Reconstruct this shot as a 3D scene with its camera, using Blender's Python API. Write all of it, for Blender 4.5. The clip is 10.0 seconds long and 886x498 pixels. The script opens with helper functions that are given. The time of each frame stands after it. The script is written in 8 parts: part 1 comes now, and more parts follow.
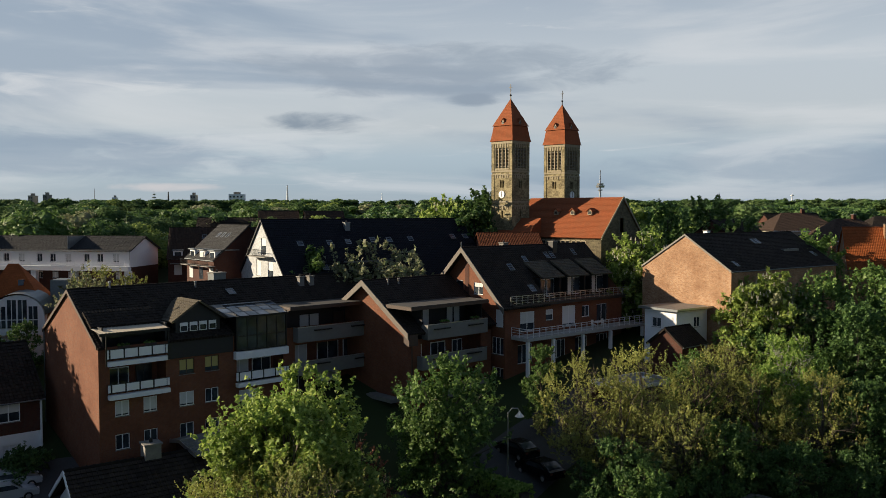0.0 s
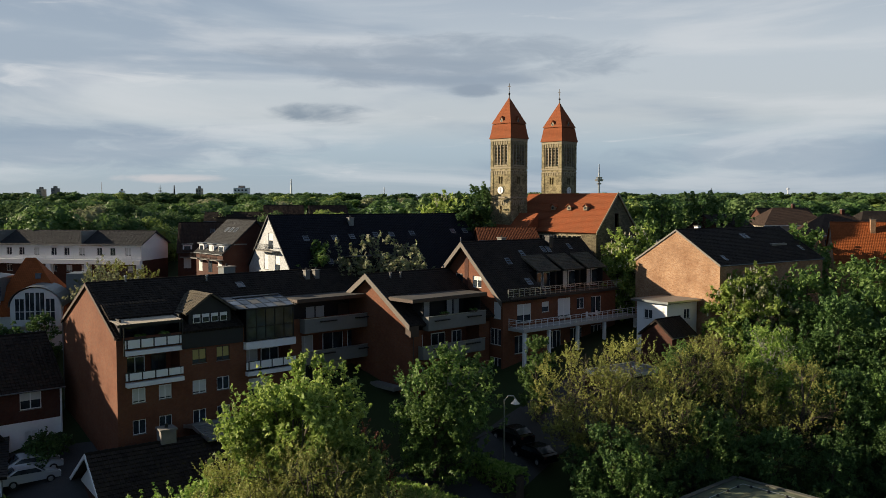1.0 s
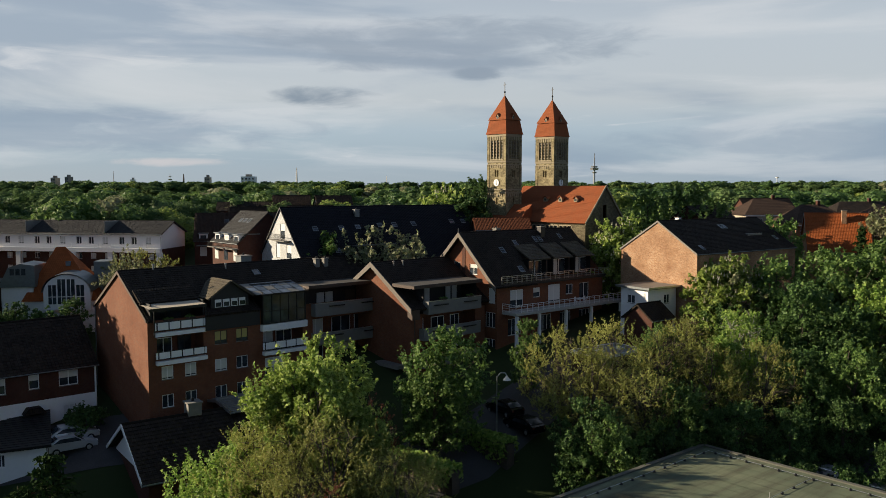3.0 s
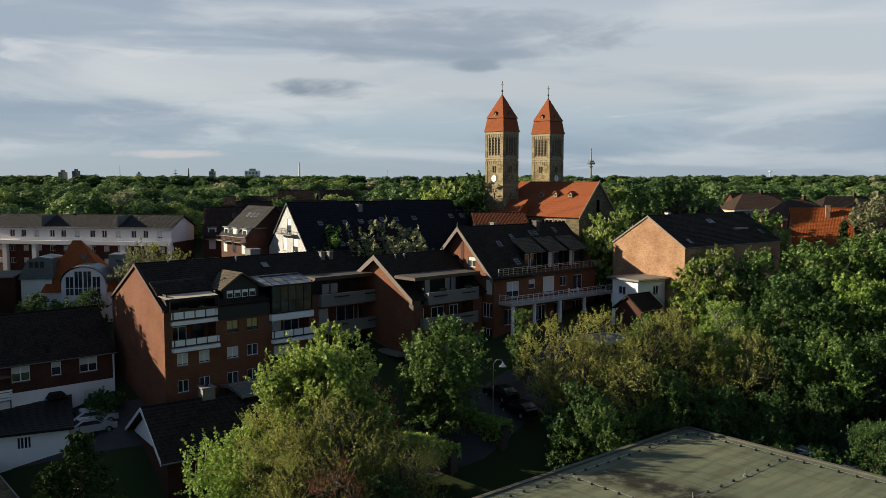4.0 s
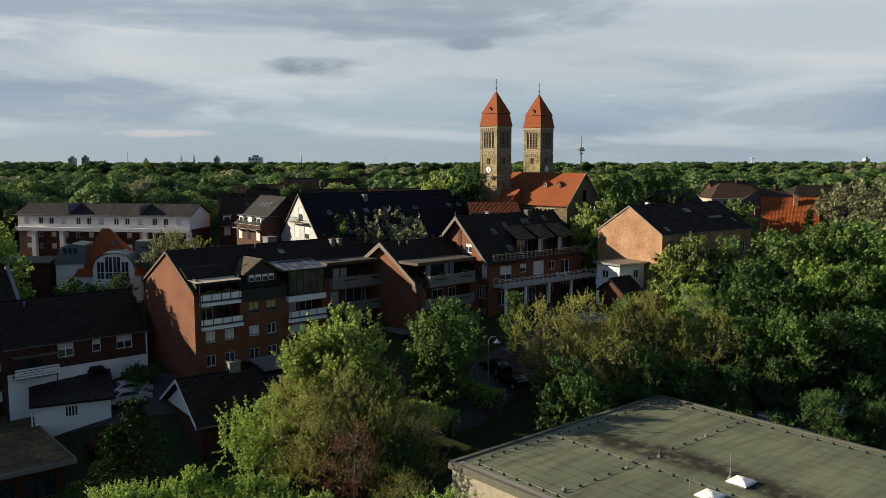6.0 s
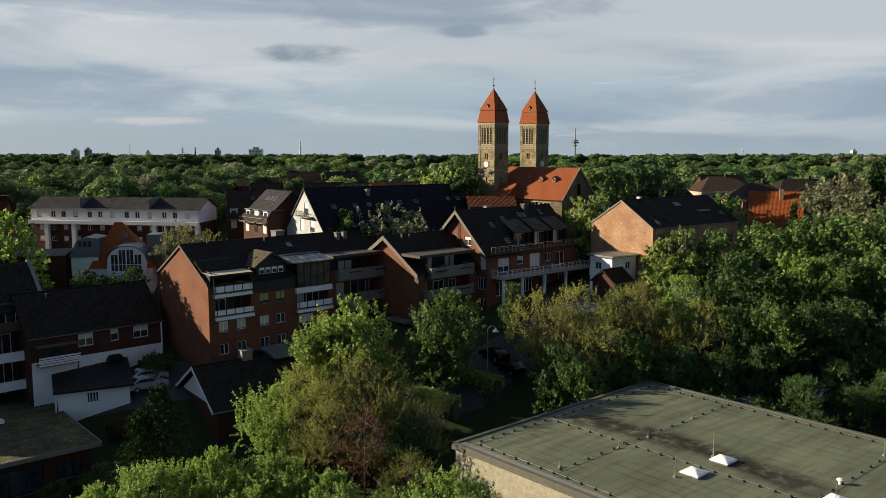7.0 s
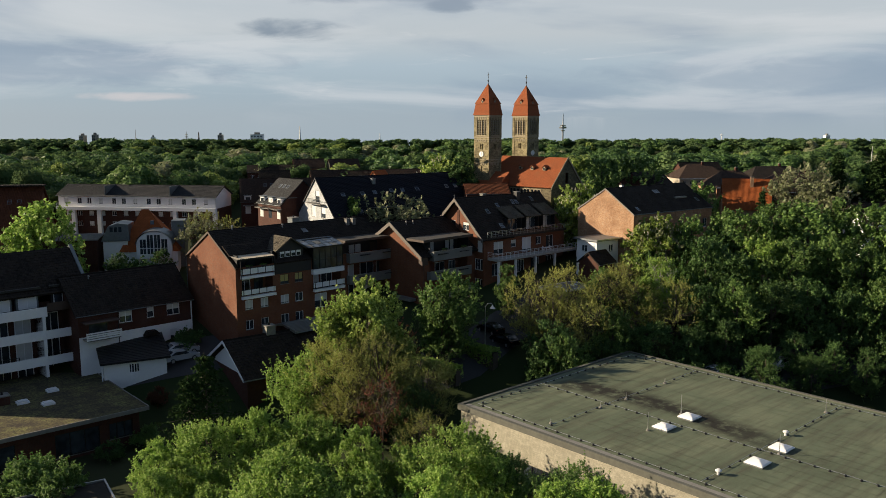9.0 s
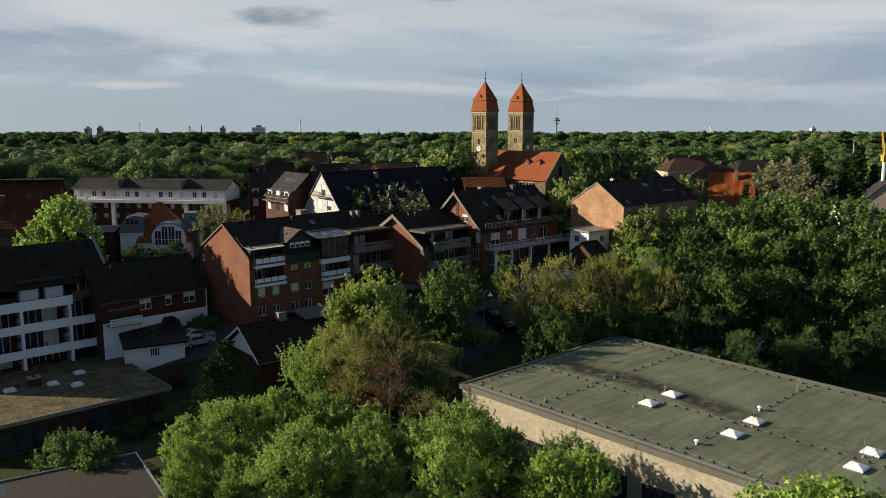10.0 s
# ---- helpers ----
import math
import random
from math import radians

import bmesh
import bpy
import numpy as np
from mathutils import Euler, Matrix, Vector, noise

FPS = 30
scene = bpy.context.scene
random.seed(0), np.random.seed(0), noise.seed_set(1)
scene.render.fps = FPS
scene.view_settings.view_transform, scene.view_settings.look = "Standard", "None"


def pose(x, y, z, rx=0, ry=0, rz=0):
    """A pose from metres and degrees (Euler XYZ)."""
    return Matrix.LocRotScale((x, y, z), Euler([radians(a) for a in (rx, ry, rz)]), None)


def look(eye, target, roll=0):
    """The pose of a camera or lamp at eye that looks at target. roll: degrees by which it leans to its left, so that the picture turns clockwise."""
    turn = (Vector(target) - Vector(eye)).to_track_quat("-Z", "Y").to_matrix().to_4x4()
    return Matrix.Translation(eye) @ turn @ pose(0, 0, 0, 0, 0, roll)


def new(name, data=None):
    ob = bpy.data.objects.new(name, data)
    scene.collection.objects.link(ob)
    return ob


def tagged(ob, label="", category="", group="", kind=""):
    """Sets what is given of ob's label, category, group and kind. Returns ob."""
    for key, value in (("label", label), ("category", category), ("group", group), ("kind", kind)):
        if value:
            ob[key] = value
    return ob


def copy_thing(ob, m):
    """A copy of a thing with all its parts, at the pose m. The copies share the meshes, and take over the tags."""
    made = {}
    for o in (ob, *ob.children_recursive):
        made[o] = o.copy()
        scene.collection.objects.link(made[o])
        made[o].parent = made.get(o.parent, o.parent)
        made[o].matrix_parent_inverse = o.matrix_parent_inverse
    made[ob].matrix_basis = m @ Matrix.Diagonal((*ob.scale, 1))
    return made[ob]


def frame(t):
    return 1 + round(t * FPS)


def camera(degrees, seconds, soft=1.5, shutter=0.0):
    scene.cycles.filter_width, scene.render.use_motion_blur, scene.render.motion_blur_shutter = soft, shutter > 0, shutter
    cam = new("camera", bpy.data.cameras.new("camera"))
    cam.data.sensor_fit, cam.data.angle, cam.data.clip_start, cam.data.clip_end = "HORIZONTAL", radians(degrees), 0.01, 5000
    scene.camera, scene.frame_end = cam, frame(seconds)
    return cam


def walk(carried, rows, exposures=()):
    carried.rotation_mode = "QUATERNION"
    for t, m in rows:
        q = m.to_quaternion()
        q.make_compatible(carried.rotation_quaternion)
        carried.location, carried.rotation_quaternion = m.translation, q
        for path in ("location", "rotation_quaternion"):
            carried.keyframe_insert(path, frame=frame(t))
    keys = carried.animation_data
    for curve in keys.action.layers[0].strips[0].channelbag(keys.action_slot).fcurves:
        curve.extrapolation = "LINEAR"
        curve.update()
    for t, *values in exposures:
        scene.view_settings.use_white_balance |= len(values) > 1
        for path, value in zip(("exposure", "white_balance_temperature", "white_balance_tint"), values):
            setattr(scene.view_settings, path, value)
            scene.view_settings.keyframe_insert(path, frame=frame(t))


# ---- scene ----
# The camera rises and draws back over the roofs.
cam = camera(55.99, 10.0, soft=0.5)
PATH = [
    (0, 0.230, 22.962, 20.821, 0.251, -2.581),
    (0.5, 0.352, 21.202, 21.092, 0.317, -2.886),
    (1, 0.444, 19.370, 21.379, 0.391, -3.188),
    (1.5, 0.531, 17.678, 21.683, 0.450, -3.480),
    (2, 0.631, 15.891, 21.985, 0.476, -3.764),
    (2.5, 0.706, 13.919, 22.278, 0.488, -4.037),
    (4, 0.852, 7.129, 23.079, 0.481, -4.845),
    (4.5, 0.853, 4.577, 23.413, 0.435, -5.142),
    (5, 0.741, 2.032, 23.842, 0.337, -5.472),
    (5.5, 0.459, -0.305, 24.378, 0.187, -5.845),
    (7, -0.831, -7.510, 26.207, -0.425, -7.079),
    (7.5, -1.338, -10.032, 26.860, -0.641, -7.493),
    (8, -1.866, -12.787, 27.523, -0.868, -7.907),
    (8.5, -2.421, -15.755, 28.200, -1.092, -8.306),
    (9, -2.981, -18.929, 28.877, -1.319, -8.694),
    (9.5, -3.568, -22.336, 29.554, -1.537, -9.075),
    (10, -4.167, -25.893, 30.231, -1.752, -9.451),
]
walk(cam, [(t, pose(x, y, z, 90 + pitch, 0, yaw)) for t, x, y, z, yaw, pitch in PATH])

# ---- light ----
SUN_AZ, SUN_EL = radians(277), radians(19)
world = bpy.data.worlds.new("world")
scene.world = world
world.use_nodes = True
wn, wl = world.node_tree.nodes, world.node_tree.links
wn.clear()


def wnode(kind, **values):
    n = wn.new(kind)
    for k, v in values.items():
        n.inputs[k].default_value = v
    return n


sky = wn.new("ShaderNodeTexSky")
sky.sky_type = "NISHITA"
sky.sun_disc = False
sky.sun_elevation, sky.sun_rotation = SUN_EL, SUN_AZ
w_co = wn.new("ShaderNodeTexCoord")
w_sep = wn.new("ShaderNodeSeparateXYZ")
wl.new(w_co.outputs["Generated"], w_sep.inputs[0])


def wmath(op, a, b=0.0):
    n = wn.new("ShaderNodeMath")
    n.operation = op
    for i, v in enumerate((a, b)):
        if isinstance(v, (int, float)):
            n.inputs[i].default_value = v
        else:
            wl.new(v, n.inputs[i])
    return n.outputs[0]


w_up = wmath("MAXIMUM", w_sep.outputs[2], 0.004)
w_dir = wn.new("ShaderNodeCombineXYZ")
wl.new(w_sep.outputs[0], w_dir.inputs[0])
wl.new(w_sep.outputs[1], w_dir.inputs[1])
wl.new(w_up, w_dir.inputs[2])
wl.new(w_dir.outputs[0], sky.inputs["Vector"])


def cloud(scale, detail, rough, lo, hi, stretch, offset, distortion=0.4, lean=0):
    """A cloud layer's cover, 0 to 1: streaks that lie level."""
    m = wn.new("ShaderNodeMapping")
    m.inputs["Scale"].default_value = stretch
    m.inputs["Location"].default_value = offset
    m.inputs["Rotation"].default_value = (0, radians(lean), 0)
    wl.new(w_dir.outputs[0], m.inputs["Vector"])
    n = wn.new("ShaderNodeTexNoise")
    n.inputs["Scale"].default_value = scale
    n.inputs["Detail"].default_value = detail
    n.inputs["Roughness"].default_value = rough
    n.inputs["Distortion"].default_value = distortion
    wl.new(m.outputs[0], n.inputs["Vector"])
    r = wn.new("ShaderNodeMapRange")
    r.interpolation_type = "SMOOTHSTEP"
    r.inputs["From Min"].default_value = lo
    r.inputs["From Max"].default_value = hi
    wl.new(n.outputs["Fac"], r.inputs["Value"])
    return r.outputs[0], n.outputs["Fac"]


def wmix(fac, a, b):
    n = wn.new("ShaderNodeMix")
    n.data_type = "RGBA"
    if isinstance(fac, float):
        n.inputs["Factor"].default_value = fac
    else:
        wl.new(fac, n.inputs["Factor"])
    for i, v in ((6, a), (7, b)):
        if isinstance(v, tuple):
            n.inputs[i].default_value = v
        else:
            wl.new(v, n.inputs[i])
    return n.outputs[2]


SKY_GAIN = 0.10
w_gain = wn.new("ShaderNodeVectorMath")
w_gain.operation = "SCALE"
w_gain.inputs["Scale"].default_value = SKY_GAIN
wl.new(sky.outputs[0], w_gain.inputs[0])
# the cloud deck by height: hazy at the horizon, a blue-grey bank, pale sheets; unseen overhead blue darkened to cut
# fill light
w_ramp = wn.new("ShaderNodeValToRGB")
el = w_ramp.color_ramp.elements
for _ in range(5):
    el.new(0.5)
for e, (p, c) in zip(el, ((0.0, (0.39, 0.48, 0.56)), (0.03, (0.35, 0.46, 0.57)), (0.065, (0.42, 0.52, 0.62)), (0.10, (0.55, 0.59, 0.63)), (0.17, (0.56, 0.61, 0.66)), (0.32, (0.30, 0.38, 0.49)), (0.75, (0.10, 0.16, 0.27)))):
    e.position, e.color = p, (*c, 1)
wl.new(w_up, w_ramp.inputs[0])
bank, _ = cloud(2.2, 6, 0.5, 0.47, 0.64, (1, 1, 5.5), (2.7, 0.3, 0.2), 0.5, 8)
sheet, ragged = cloud(2.6, 7, 0.55, 0.46, 0.68, (1, 1, 6.5), (5.2, 1.4, 0.0), 0.6, -9)
wisp, _ = cloud(6.0, 8, 0.6, 0.60, 0.78, (1, 1, 8.0), (0.6, 3.0, 1.0), 0.8, -6)
w_clear = wn.new("ShaderNodeMapRange")
w_clear.interpolation_type = "SMOOTHSTEP"
w_clear.inputs["From Min"].default_value, w_clear.inputs["From Max"].default_value = -0.02, 0.03
wl.new(w_sep.outputs[2], w_clear.inputs["Value"])
bank, sheet, wisp = (wmath("MULTIPLY", w_clear.outputs[0], f) for f in (bank, sheet, wisp))
c0 = wmix(0.82, w_gain.outputs[0], w_ramp.outputs[0])
c1 = wmix(wmath("MULTIPLY", bank, 0.62), c0, (0.255, 0.335, 0.44, 1))
c2 = wmix(wmath("MULTIPLY", sheet, 0.55), c1, (0.66, 0.685, 0.71, 1))
c3 = wmix(wmath("MULTIPLY", wisp, 0.5), c2, (0.74, 0.75, 0.76, 1))


def small_cloud(x, z, w, h, colour, share):
    """A small ragged cloud ahead at a bearing x and height z."""
    dx = wmath("DIVIDE", wmath("SUBTRACT", w_sep.outputs[0], x), w)
    dz = wmath("DIVIDE", wmath("SUBTRACT", w_sep.outputs[2], z), h)
    d = wmath("ADD", wmath("MULTIPLY", dx, dx), wmath("MULTIPLY", dz, dz))
    d = wmath("ADD", d, wmath("MULTIPLY", wmath("SUBTRACT", wisp_raw, 0.5), 4.5))
    r = wn.new("ShaderNodeMapRange")
    r.interpolation_type = "SMOOTHSTEP"
    r.inputs["From Min"].default_value, r.inputs["From Max"].default_value = 1.7, -0.1
    wl.new(d, r.inputs["Value"])
    ahead = wmath("GREATER_THAN", w_sep.outputs[1], 0.0)
    return wmath("MULTIPLY", wmath("MULTIPLY", r.outputs[0], share), ahead), colour


_, wisp_raw = cloud(11.0, 6, 0.6, 0.4, 0.6, (1, 1, 4.0), (0.2, 0.7, 3.0), 0.5)
for row in ((-0.146, 0.103, 0.052, 0.011, (0.215, 0.275, 0.345, 1), 0.85), (0.03, 0.131, 0.026, 0.006, (0.25, 0.31, 0.385, 1), 0.75), (-0.315, 0.027, 0.05, 0.005, (0.66, 0.62, 0.62, 1), 0.7), (-0.02, 0.165, 0.20, 0.028, (0.29, 0.35, 0.425, 1), 0.7), (-0.42, 0.062, 0.24, 0.022, (0.27, 0.345, 0.44, 1), 0.6), (0.40, 0.048, 0.24, 0.018, (0.29, 0.37, 0.46, 1), 0.55)):
    f, colour = small_cloud(*row)
    c3 = wmix(f, c3, colour)
w_bg = wnode("ShaderNodeBackground", Strength=0.62)
# the unseen sky behind is dimmed and blued to deepen shade on facing walls
w_back = wn.new("ShaderNodeMapRange")
w_back.interpolation_type = "SMOOTHSTEP"
for key, value in (("From Min", -0.5), ("From Max", 0.6), ("To Min", 0.47), ("To Max", 1.0)):
    w_back.inputs[key].default_value = value
wl.new(w_sep.outputs[1], w_back.inputs["Value"])
w_dim = wn.new("ShaderNodeVectorMath")
w_dim.operation = "SCALE"
wl.new(c3, w_dim.inputs[0])
wl.new(w_back.outputs[0], w_dim.inputs["Scale"])
w_blue = wn.new("ShaderNodeVectorMath")
w_blue.operation = "MULTIPLY"
w_tint = wmix(w_back.outputs[0], (0.72, 1.01, 1.42, 1), (1.0, 1.0, 1.0, 1))
wl.new(w_dim.outputs[0], w_blue.inputs[0])
wl.new(w_tint, w_blue.inputs[1])
wl.new(w_blue.outputs[0], w_bg.inputs["Color"])
w_out = wn.new("ShaderNodeOutputWorld")
wl.new(w_bg.outputs[0], w_out.inputs[0])

sun = new("sun", bpy.data.lights.new("sun", "SUN"))
sun.data.energy, sun.data.angle, sun.data.color = 5.5, radians(0.6), (1.0, 0.83, 0.60)
sun.matrix_world = look((0, 0, 0), (-math.sin(SUN_AZ) * math.cos(SUN_EL), -math.cos(SUN_AZ) * math.cos(SUN_EL), -math.sin(SUN_EL)))
scene.view_settings.exposure = 0.70


# ---- materials ----
class Mat:
    """A small builder of node materials."""

    def __init__(self, name, rough=0.7, metal=0.0, spec=0.5):
        self.m = bpy.data.materials.new(name)
        self.m.use_nodes = True
        self.n, self.l = self.m.node_tree.nodes, self.m.node_tree.links
        self.b = self.n["Principled BSDF"]
        self.b.inputs["Roughness"].default_value = rough
        self.b.inputs["Metallic"].default_value = metal
        self.b.inputs["Specular IOR Level"].default_value = spec

    def node(self, kind, **values):
        n = self.n.new(kind)
        for k, v in values.items():
            n.inputs[k.replace("_", " ")].default_value = v
        return n

    def coord(self, which, scale=(1, 1, 1)):
        c = self.n.new("ShaderNodeTexCoord")
        m = self.n.new("ShaderNodeMapping")
        m.inputs["Scale"].default_value = scale
        self.l.new(c.outputs[which], m.inputs["Vector"])
        return m.outputs[0]

    def noise(self, vec, scale, detail=4, rough=0.55):
        n = self.node("ShaderNodeTexNoise", Scale=scale, Detail=detail, Roughness=rough)
        self.l.new(vec, n.inputs["Vector"])
        return n.outputs["Fac"]

    def ramp(self, fac, *stops):
        n = self.n.new("ShaderNodeValToRGB")
        e = n.color_ramp.elements
        while len(e) < len(stops):
            e.new(0.5)
        for i, (p, c) in enumerate(stops):
            e[i].position = p
            e[i].color = (*c, 1)
        self.l.new(fac, n.inputs[0])
        return n.outputs[0]

    def mix(self, fac, a, b, mode="MIX"):
        n = self.n.new("ShaderNodeMix")
        n.data_type = "RGBA"
        n.blend_type = mode
        for key, v in (("Factor", fac),):
            if isinstance(v, (int, float)):
                n.inputs[key].default_value = v
            else:
                self.l.new(v, n.inputs[key])
        for i, v in ((6, a), (7, b)):
            if isinstance(v, tuple):
                n.inputs[i].default_value = (*v, 1)
            else:
                self.l.new(v, n.inputs[i])
        return n.outputs[2]

    def color(self, c):
        if isinstance(c, tuple):
            self.b.inputs["Base Color"].default_value = (*c, 1)
        else:
            self.l.new(c, self.b.inputs["Base Color"])
        return self

    def bump(self, fac, strength, dist=0.02):
        n = self.node("ShaderNodeBump", Strength=strength, Distance=dist)
        self.l.new(fac, n.inputs["Height"])
        self.l.new(n.outputs[0], self.b.inputs["Normal"])
        return self

    def random(self):
        return self.n.new("ShaderNodeObjectInfo").outputs["Random"]

    def island(self):
        return self.n.new("ShaderNodeNewGeometry").outputs["Random Per Island"]


def plain(name, c, rough=0.6, metal=0.0, var=0.12, scale=3.0, bump=0.15):
    m = Mat(name, rough, metal)
    v = m.coord("Object")
    f = m.noise(v, scale, 5)
    g = m.noise(v, scale * 0.12, 3)
    lo, hi = tuple(x * (1 - var) for x in c), tuple(min(1, x * (1 + var)) for x in c)
    m.color(m.mix(g, m.ramp(f, (0.3, lo), (0.7, hi)), tuple(x * (1 - var * 1.3) for x in c)))
    m.bump(f, bump, 0.01)
    return m.m


def bricks(name, c1, c2, mortar, w=0.25, h=0.077, scale=1.0):
    m = Mat(name, 0.85, 0, 0.3)
    uv = m.coord("UV")
    b = m.node("ShaderNodeTexBrick", Scale=1.0, Mortar_Size=0.010, Brick_Width=w * scale, Row_Height=h * scale, Bias=0.0)
    m.l.new(uv, b.inputs["Vector"])
    for k, c in (("Color1", c1), ("Color2", c2), ("Mortar", mortar)):
        b.inputs[k].default_value = (*c, 1)
    f = m.noise(uv, 0.35, 6, 0.6)
    g = m.noise(uv, 2.6, 4, 0.7)
    dirt = m.mix(m.ramp(f, (0.35, (0, 0, 0)), (0.75, (1, 1, 1))), b.outputs["Color"], tuple(x * 0.72 for x in c1))
    m.color(m.mix(m.ramp(g, (0.45, (0, 0, 0)), (0.8, (0.5, 0.5, 0.5))), dirt, tuple(min(1, x * 1.35) for x in c2)))
    m.bump(b.outputs["Fac"], 0.35, -0.01)
    return m.m


def tiles(name, c, dark, w=0.30, h=0.34, rough=0.85, var=0.35, moss=None, relief=0.7):
    """Pan tiles: rolls across and steps down the slope; u along the ridge, v down it."""
    m = Mat(name, rough, 0, 0.12)
    uv = m.coord("UV")
    b = m.node("ShaderNodeTexBrick", Scale=1.0, Mortar_Size=0.018, Brick_Width=w, Row_Height=h, Bias=0.0)
    b.offset = 0.0
    m.l.new(uv, b.inputs["Vector"])
    b.inputs["Color1"].default_value = (*c, 1)
    b.inputs["Color2"].default_value = (*tuple(x * (1 - var) for x in c), 1)
    b.inputs["Mortar"].default_value = (*dark, 1)
    f = m.noise(uv, 0.5, 6, 0.65)
    col = m.mix(m.ramp(f, (0.4, (0, 0, 0)), (0.75, (0.8, 0.8, 0.8))), b.outputs["Color"], moss or tuple(x * 0.6 for x in c))
    m.color(col)
    sep = m.n.new("ShaderNodeSeparateXYZ")
    m.l.new(uv, sep.inputs[0])
    wv = m.node("ShaderNodeMath")
    wv.operation = "MULTIPLY"
    wv.inputs[1].default_value = 2 * math.pi / w
    m.l.new(sep.outputs[0], wv.inputs[0])
    sn = m.node("ShaderNodeMath")
    sn.operation = "SINE"
    m.l.new(wv.outputs[0], sn.inputs[0])
    st = m.node("ShaderNodeMath")
    st.operation = "FRACT"
    dv = m.node("ShaderNodeMath")
    dv.operation = "DIVIDE"
    dv.inputs[1].default_value = h
    m.l.new(sep.outputs[1], dv.inputs[0])
    m.l.new(dv.outputs[0], st.inputs[0])
    ad = m.node("ShaderNodeMath")
    ad.operation = "ADD"
    m.l.new(sn.outputs[0], ad.inputs[0])
    m.l.new(st.outputs[0], ad.inputs[1])
    m.bump(ad.outputs[0], relief, 0.03)
    return m.m


def leaves(name, a, b, c, translucent=0.35, patches=0.0, rough=0.55, spec=0.25):
    m = Mat(name, rough, 0, spec)
    isl, rnd = m.island(), m.random()
    col = m.ramp(isl, (0.0, a), (0.5, b), (1.0, c))
    hue = m.node("ShaderNodeHueSaturation", Saturation=1.0, Fac=1.0)
    mr = m.node("ShaderNodeMapRange")
    mr.inputs["To Min"].default_value, mr.inputs["To Max"].default_value = 0.8, 1.2
    m.l.new(rnd, mr.inputs["Value"])
    m.l.new(mr.outputs[0], hue.inputs["Value"])
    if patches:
        # crown-sized noise paints the crowns' light and dark, and tones of different trees
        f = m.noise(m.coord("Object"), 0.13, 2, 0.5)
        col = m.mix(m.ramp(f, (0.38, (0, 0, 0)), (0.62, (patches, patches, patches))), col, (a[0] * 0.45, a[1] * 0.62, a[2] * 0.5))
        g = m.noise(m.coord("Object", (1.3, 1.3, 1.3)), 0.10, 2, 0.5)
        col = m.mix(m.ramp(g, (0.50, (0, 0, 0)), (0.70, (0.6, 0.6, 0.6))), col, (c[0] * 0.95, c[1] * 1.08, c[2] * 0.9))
    m.l.new(col, hue.inputs["Color"])
    m.color(hue.outputs[0])
    t = m.node("ShaderNodeBsdfTranslucent")
    m.l.new(hue.outputs[0], t.inputs["Color"])
    mx = m.node("ShaderNodeMixShader", Fac=translucent)
    m.l.new(m.b.outputs[0], mx.inputs[1])
    m.l.new(t.outputs[0], mx.inputs[2])
    m.l.new(mx.outputs[0], m.n["Material Output"].inputs["Surface"])
    return m.m


# opaque pane: the dark of the room behind is put into its colour
def pane_glass(name, c=(0.02, 0.025, 0.03), rough=0.06):
    m = Mat(name, rough, 0, 0.45)
    v = m.coord("Object")
    m.color(m.ramp(m.noise(v, 0.8, 3), (0.35, c), (0.75, tuple(x * 3 for x in c))))
    return m.m


BRICK = bricks("red_brick", (0.1440, 0.0446, 0.0216), (0.1872, 0.0634, 0.0302), (0.1296, 0.0864, 0.0648))
BRICK_ORANGE = bricks("orange_brick", (0.160, 0.0530, 0.0250), (0.200, 0.0730, 0.0350), (0.140, 0.093, 0.063))
BRICK_BUFF = bricks("buff_brick", (0.250, 0.125, 0.064), (0.385, 0.230, 0.130), (0.460, 0.370, 0.270), scale=1.5)
BRICK_DARK = bricks("dark_brick", (0.0682, 0.0223, 0.0136), (0.0868, 0.0298, 0.0174), (0.0682, 0.0527, 0.0434))
BRICK_WHITE = bricks("whitewashed_brick", (0.40, 0.42, 0.43), (0.52, 0.54, 0.55), (0.26, 0.27, 0.27), 0.5, 0.18)
STONE = bricks("sandstone_ashlar", (0.115, 0.094, 0.050), (0.38, 0.325, 0.185), (0.14, 0.115, 0.070), 0.75, 0.38)
# darker copy of the ashlar, with the nave gable's shade put into its colour
STONE_SHADED = bricks("shaded_sandstone", (0.070, 0.058, 0.034), (0.19, 0.160, 0.095), (0.085, 0.072, 0.046), 0.75, 0.38)
LOUVRE = plain("weathered_louvre", (0.20, 0.185, 0.15), 0.8, var=0.2)
STONE_TRIM = plain("pale_stone", (0.34, 0.29, 0.195), 0.8, var=0.25)
TILE_DARK = tiles("dark_roof_tile", (0.036, 0.029, 0.025), (0.006, 0.005, 0.005), var=0.5, moss=(0.042, 0.033, 0.025))
TILE_BLUE = tiles("blue_black_roof_tile", (0.013, 0.015, 0.023), (0.005, 0.005, 0.007), rough=0.7)
TILE_GREY = tiles("grey_roof_tile", (0.060, 0.061, 0.063), (0.018, 0.018, 0.019))
TILE_BROWN = tiles("brown_roof_tile", (0.075, 0.050, 0.038), (0.022, 0.016, 0.012))
TILE_MOSS = tiles("mossy_brown_tile", (0.11, 0.095, 0.075), (0.03, 0.026, 0.02), moss=(0.15, 0.13, 0.09))
TILE_RED = tiles("orange_roof_tile", (0.3312, 0.0936, 0.0288), (0.22, 0.058, 0.019), var=0.2, relief=0.35)
TILE_RUST = tiles("rust_brown_roof_tile", (0.135, 0.048, 0.024), (0.06, 0.02, 0.01), var=0.3)
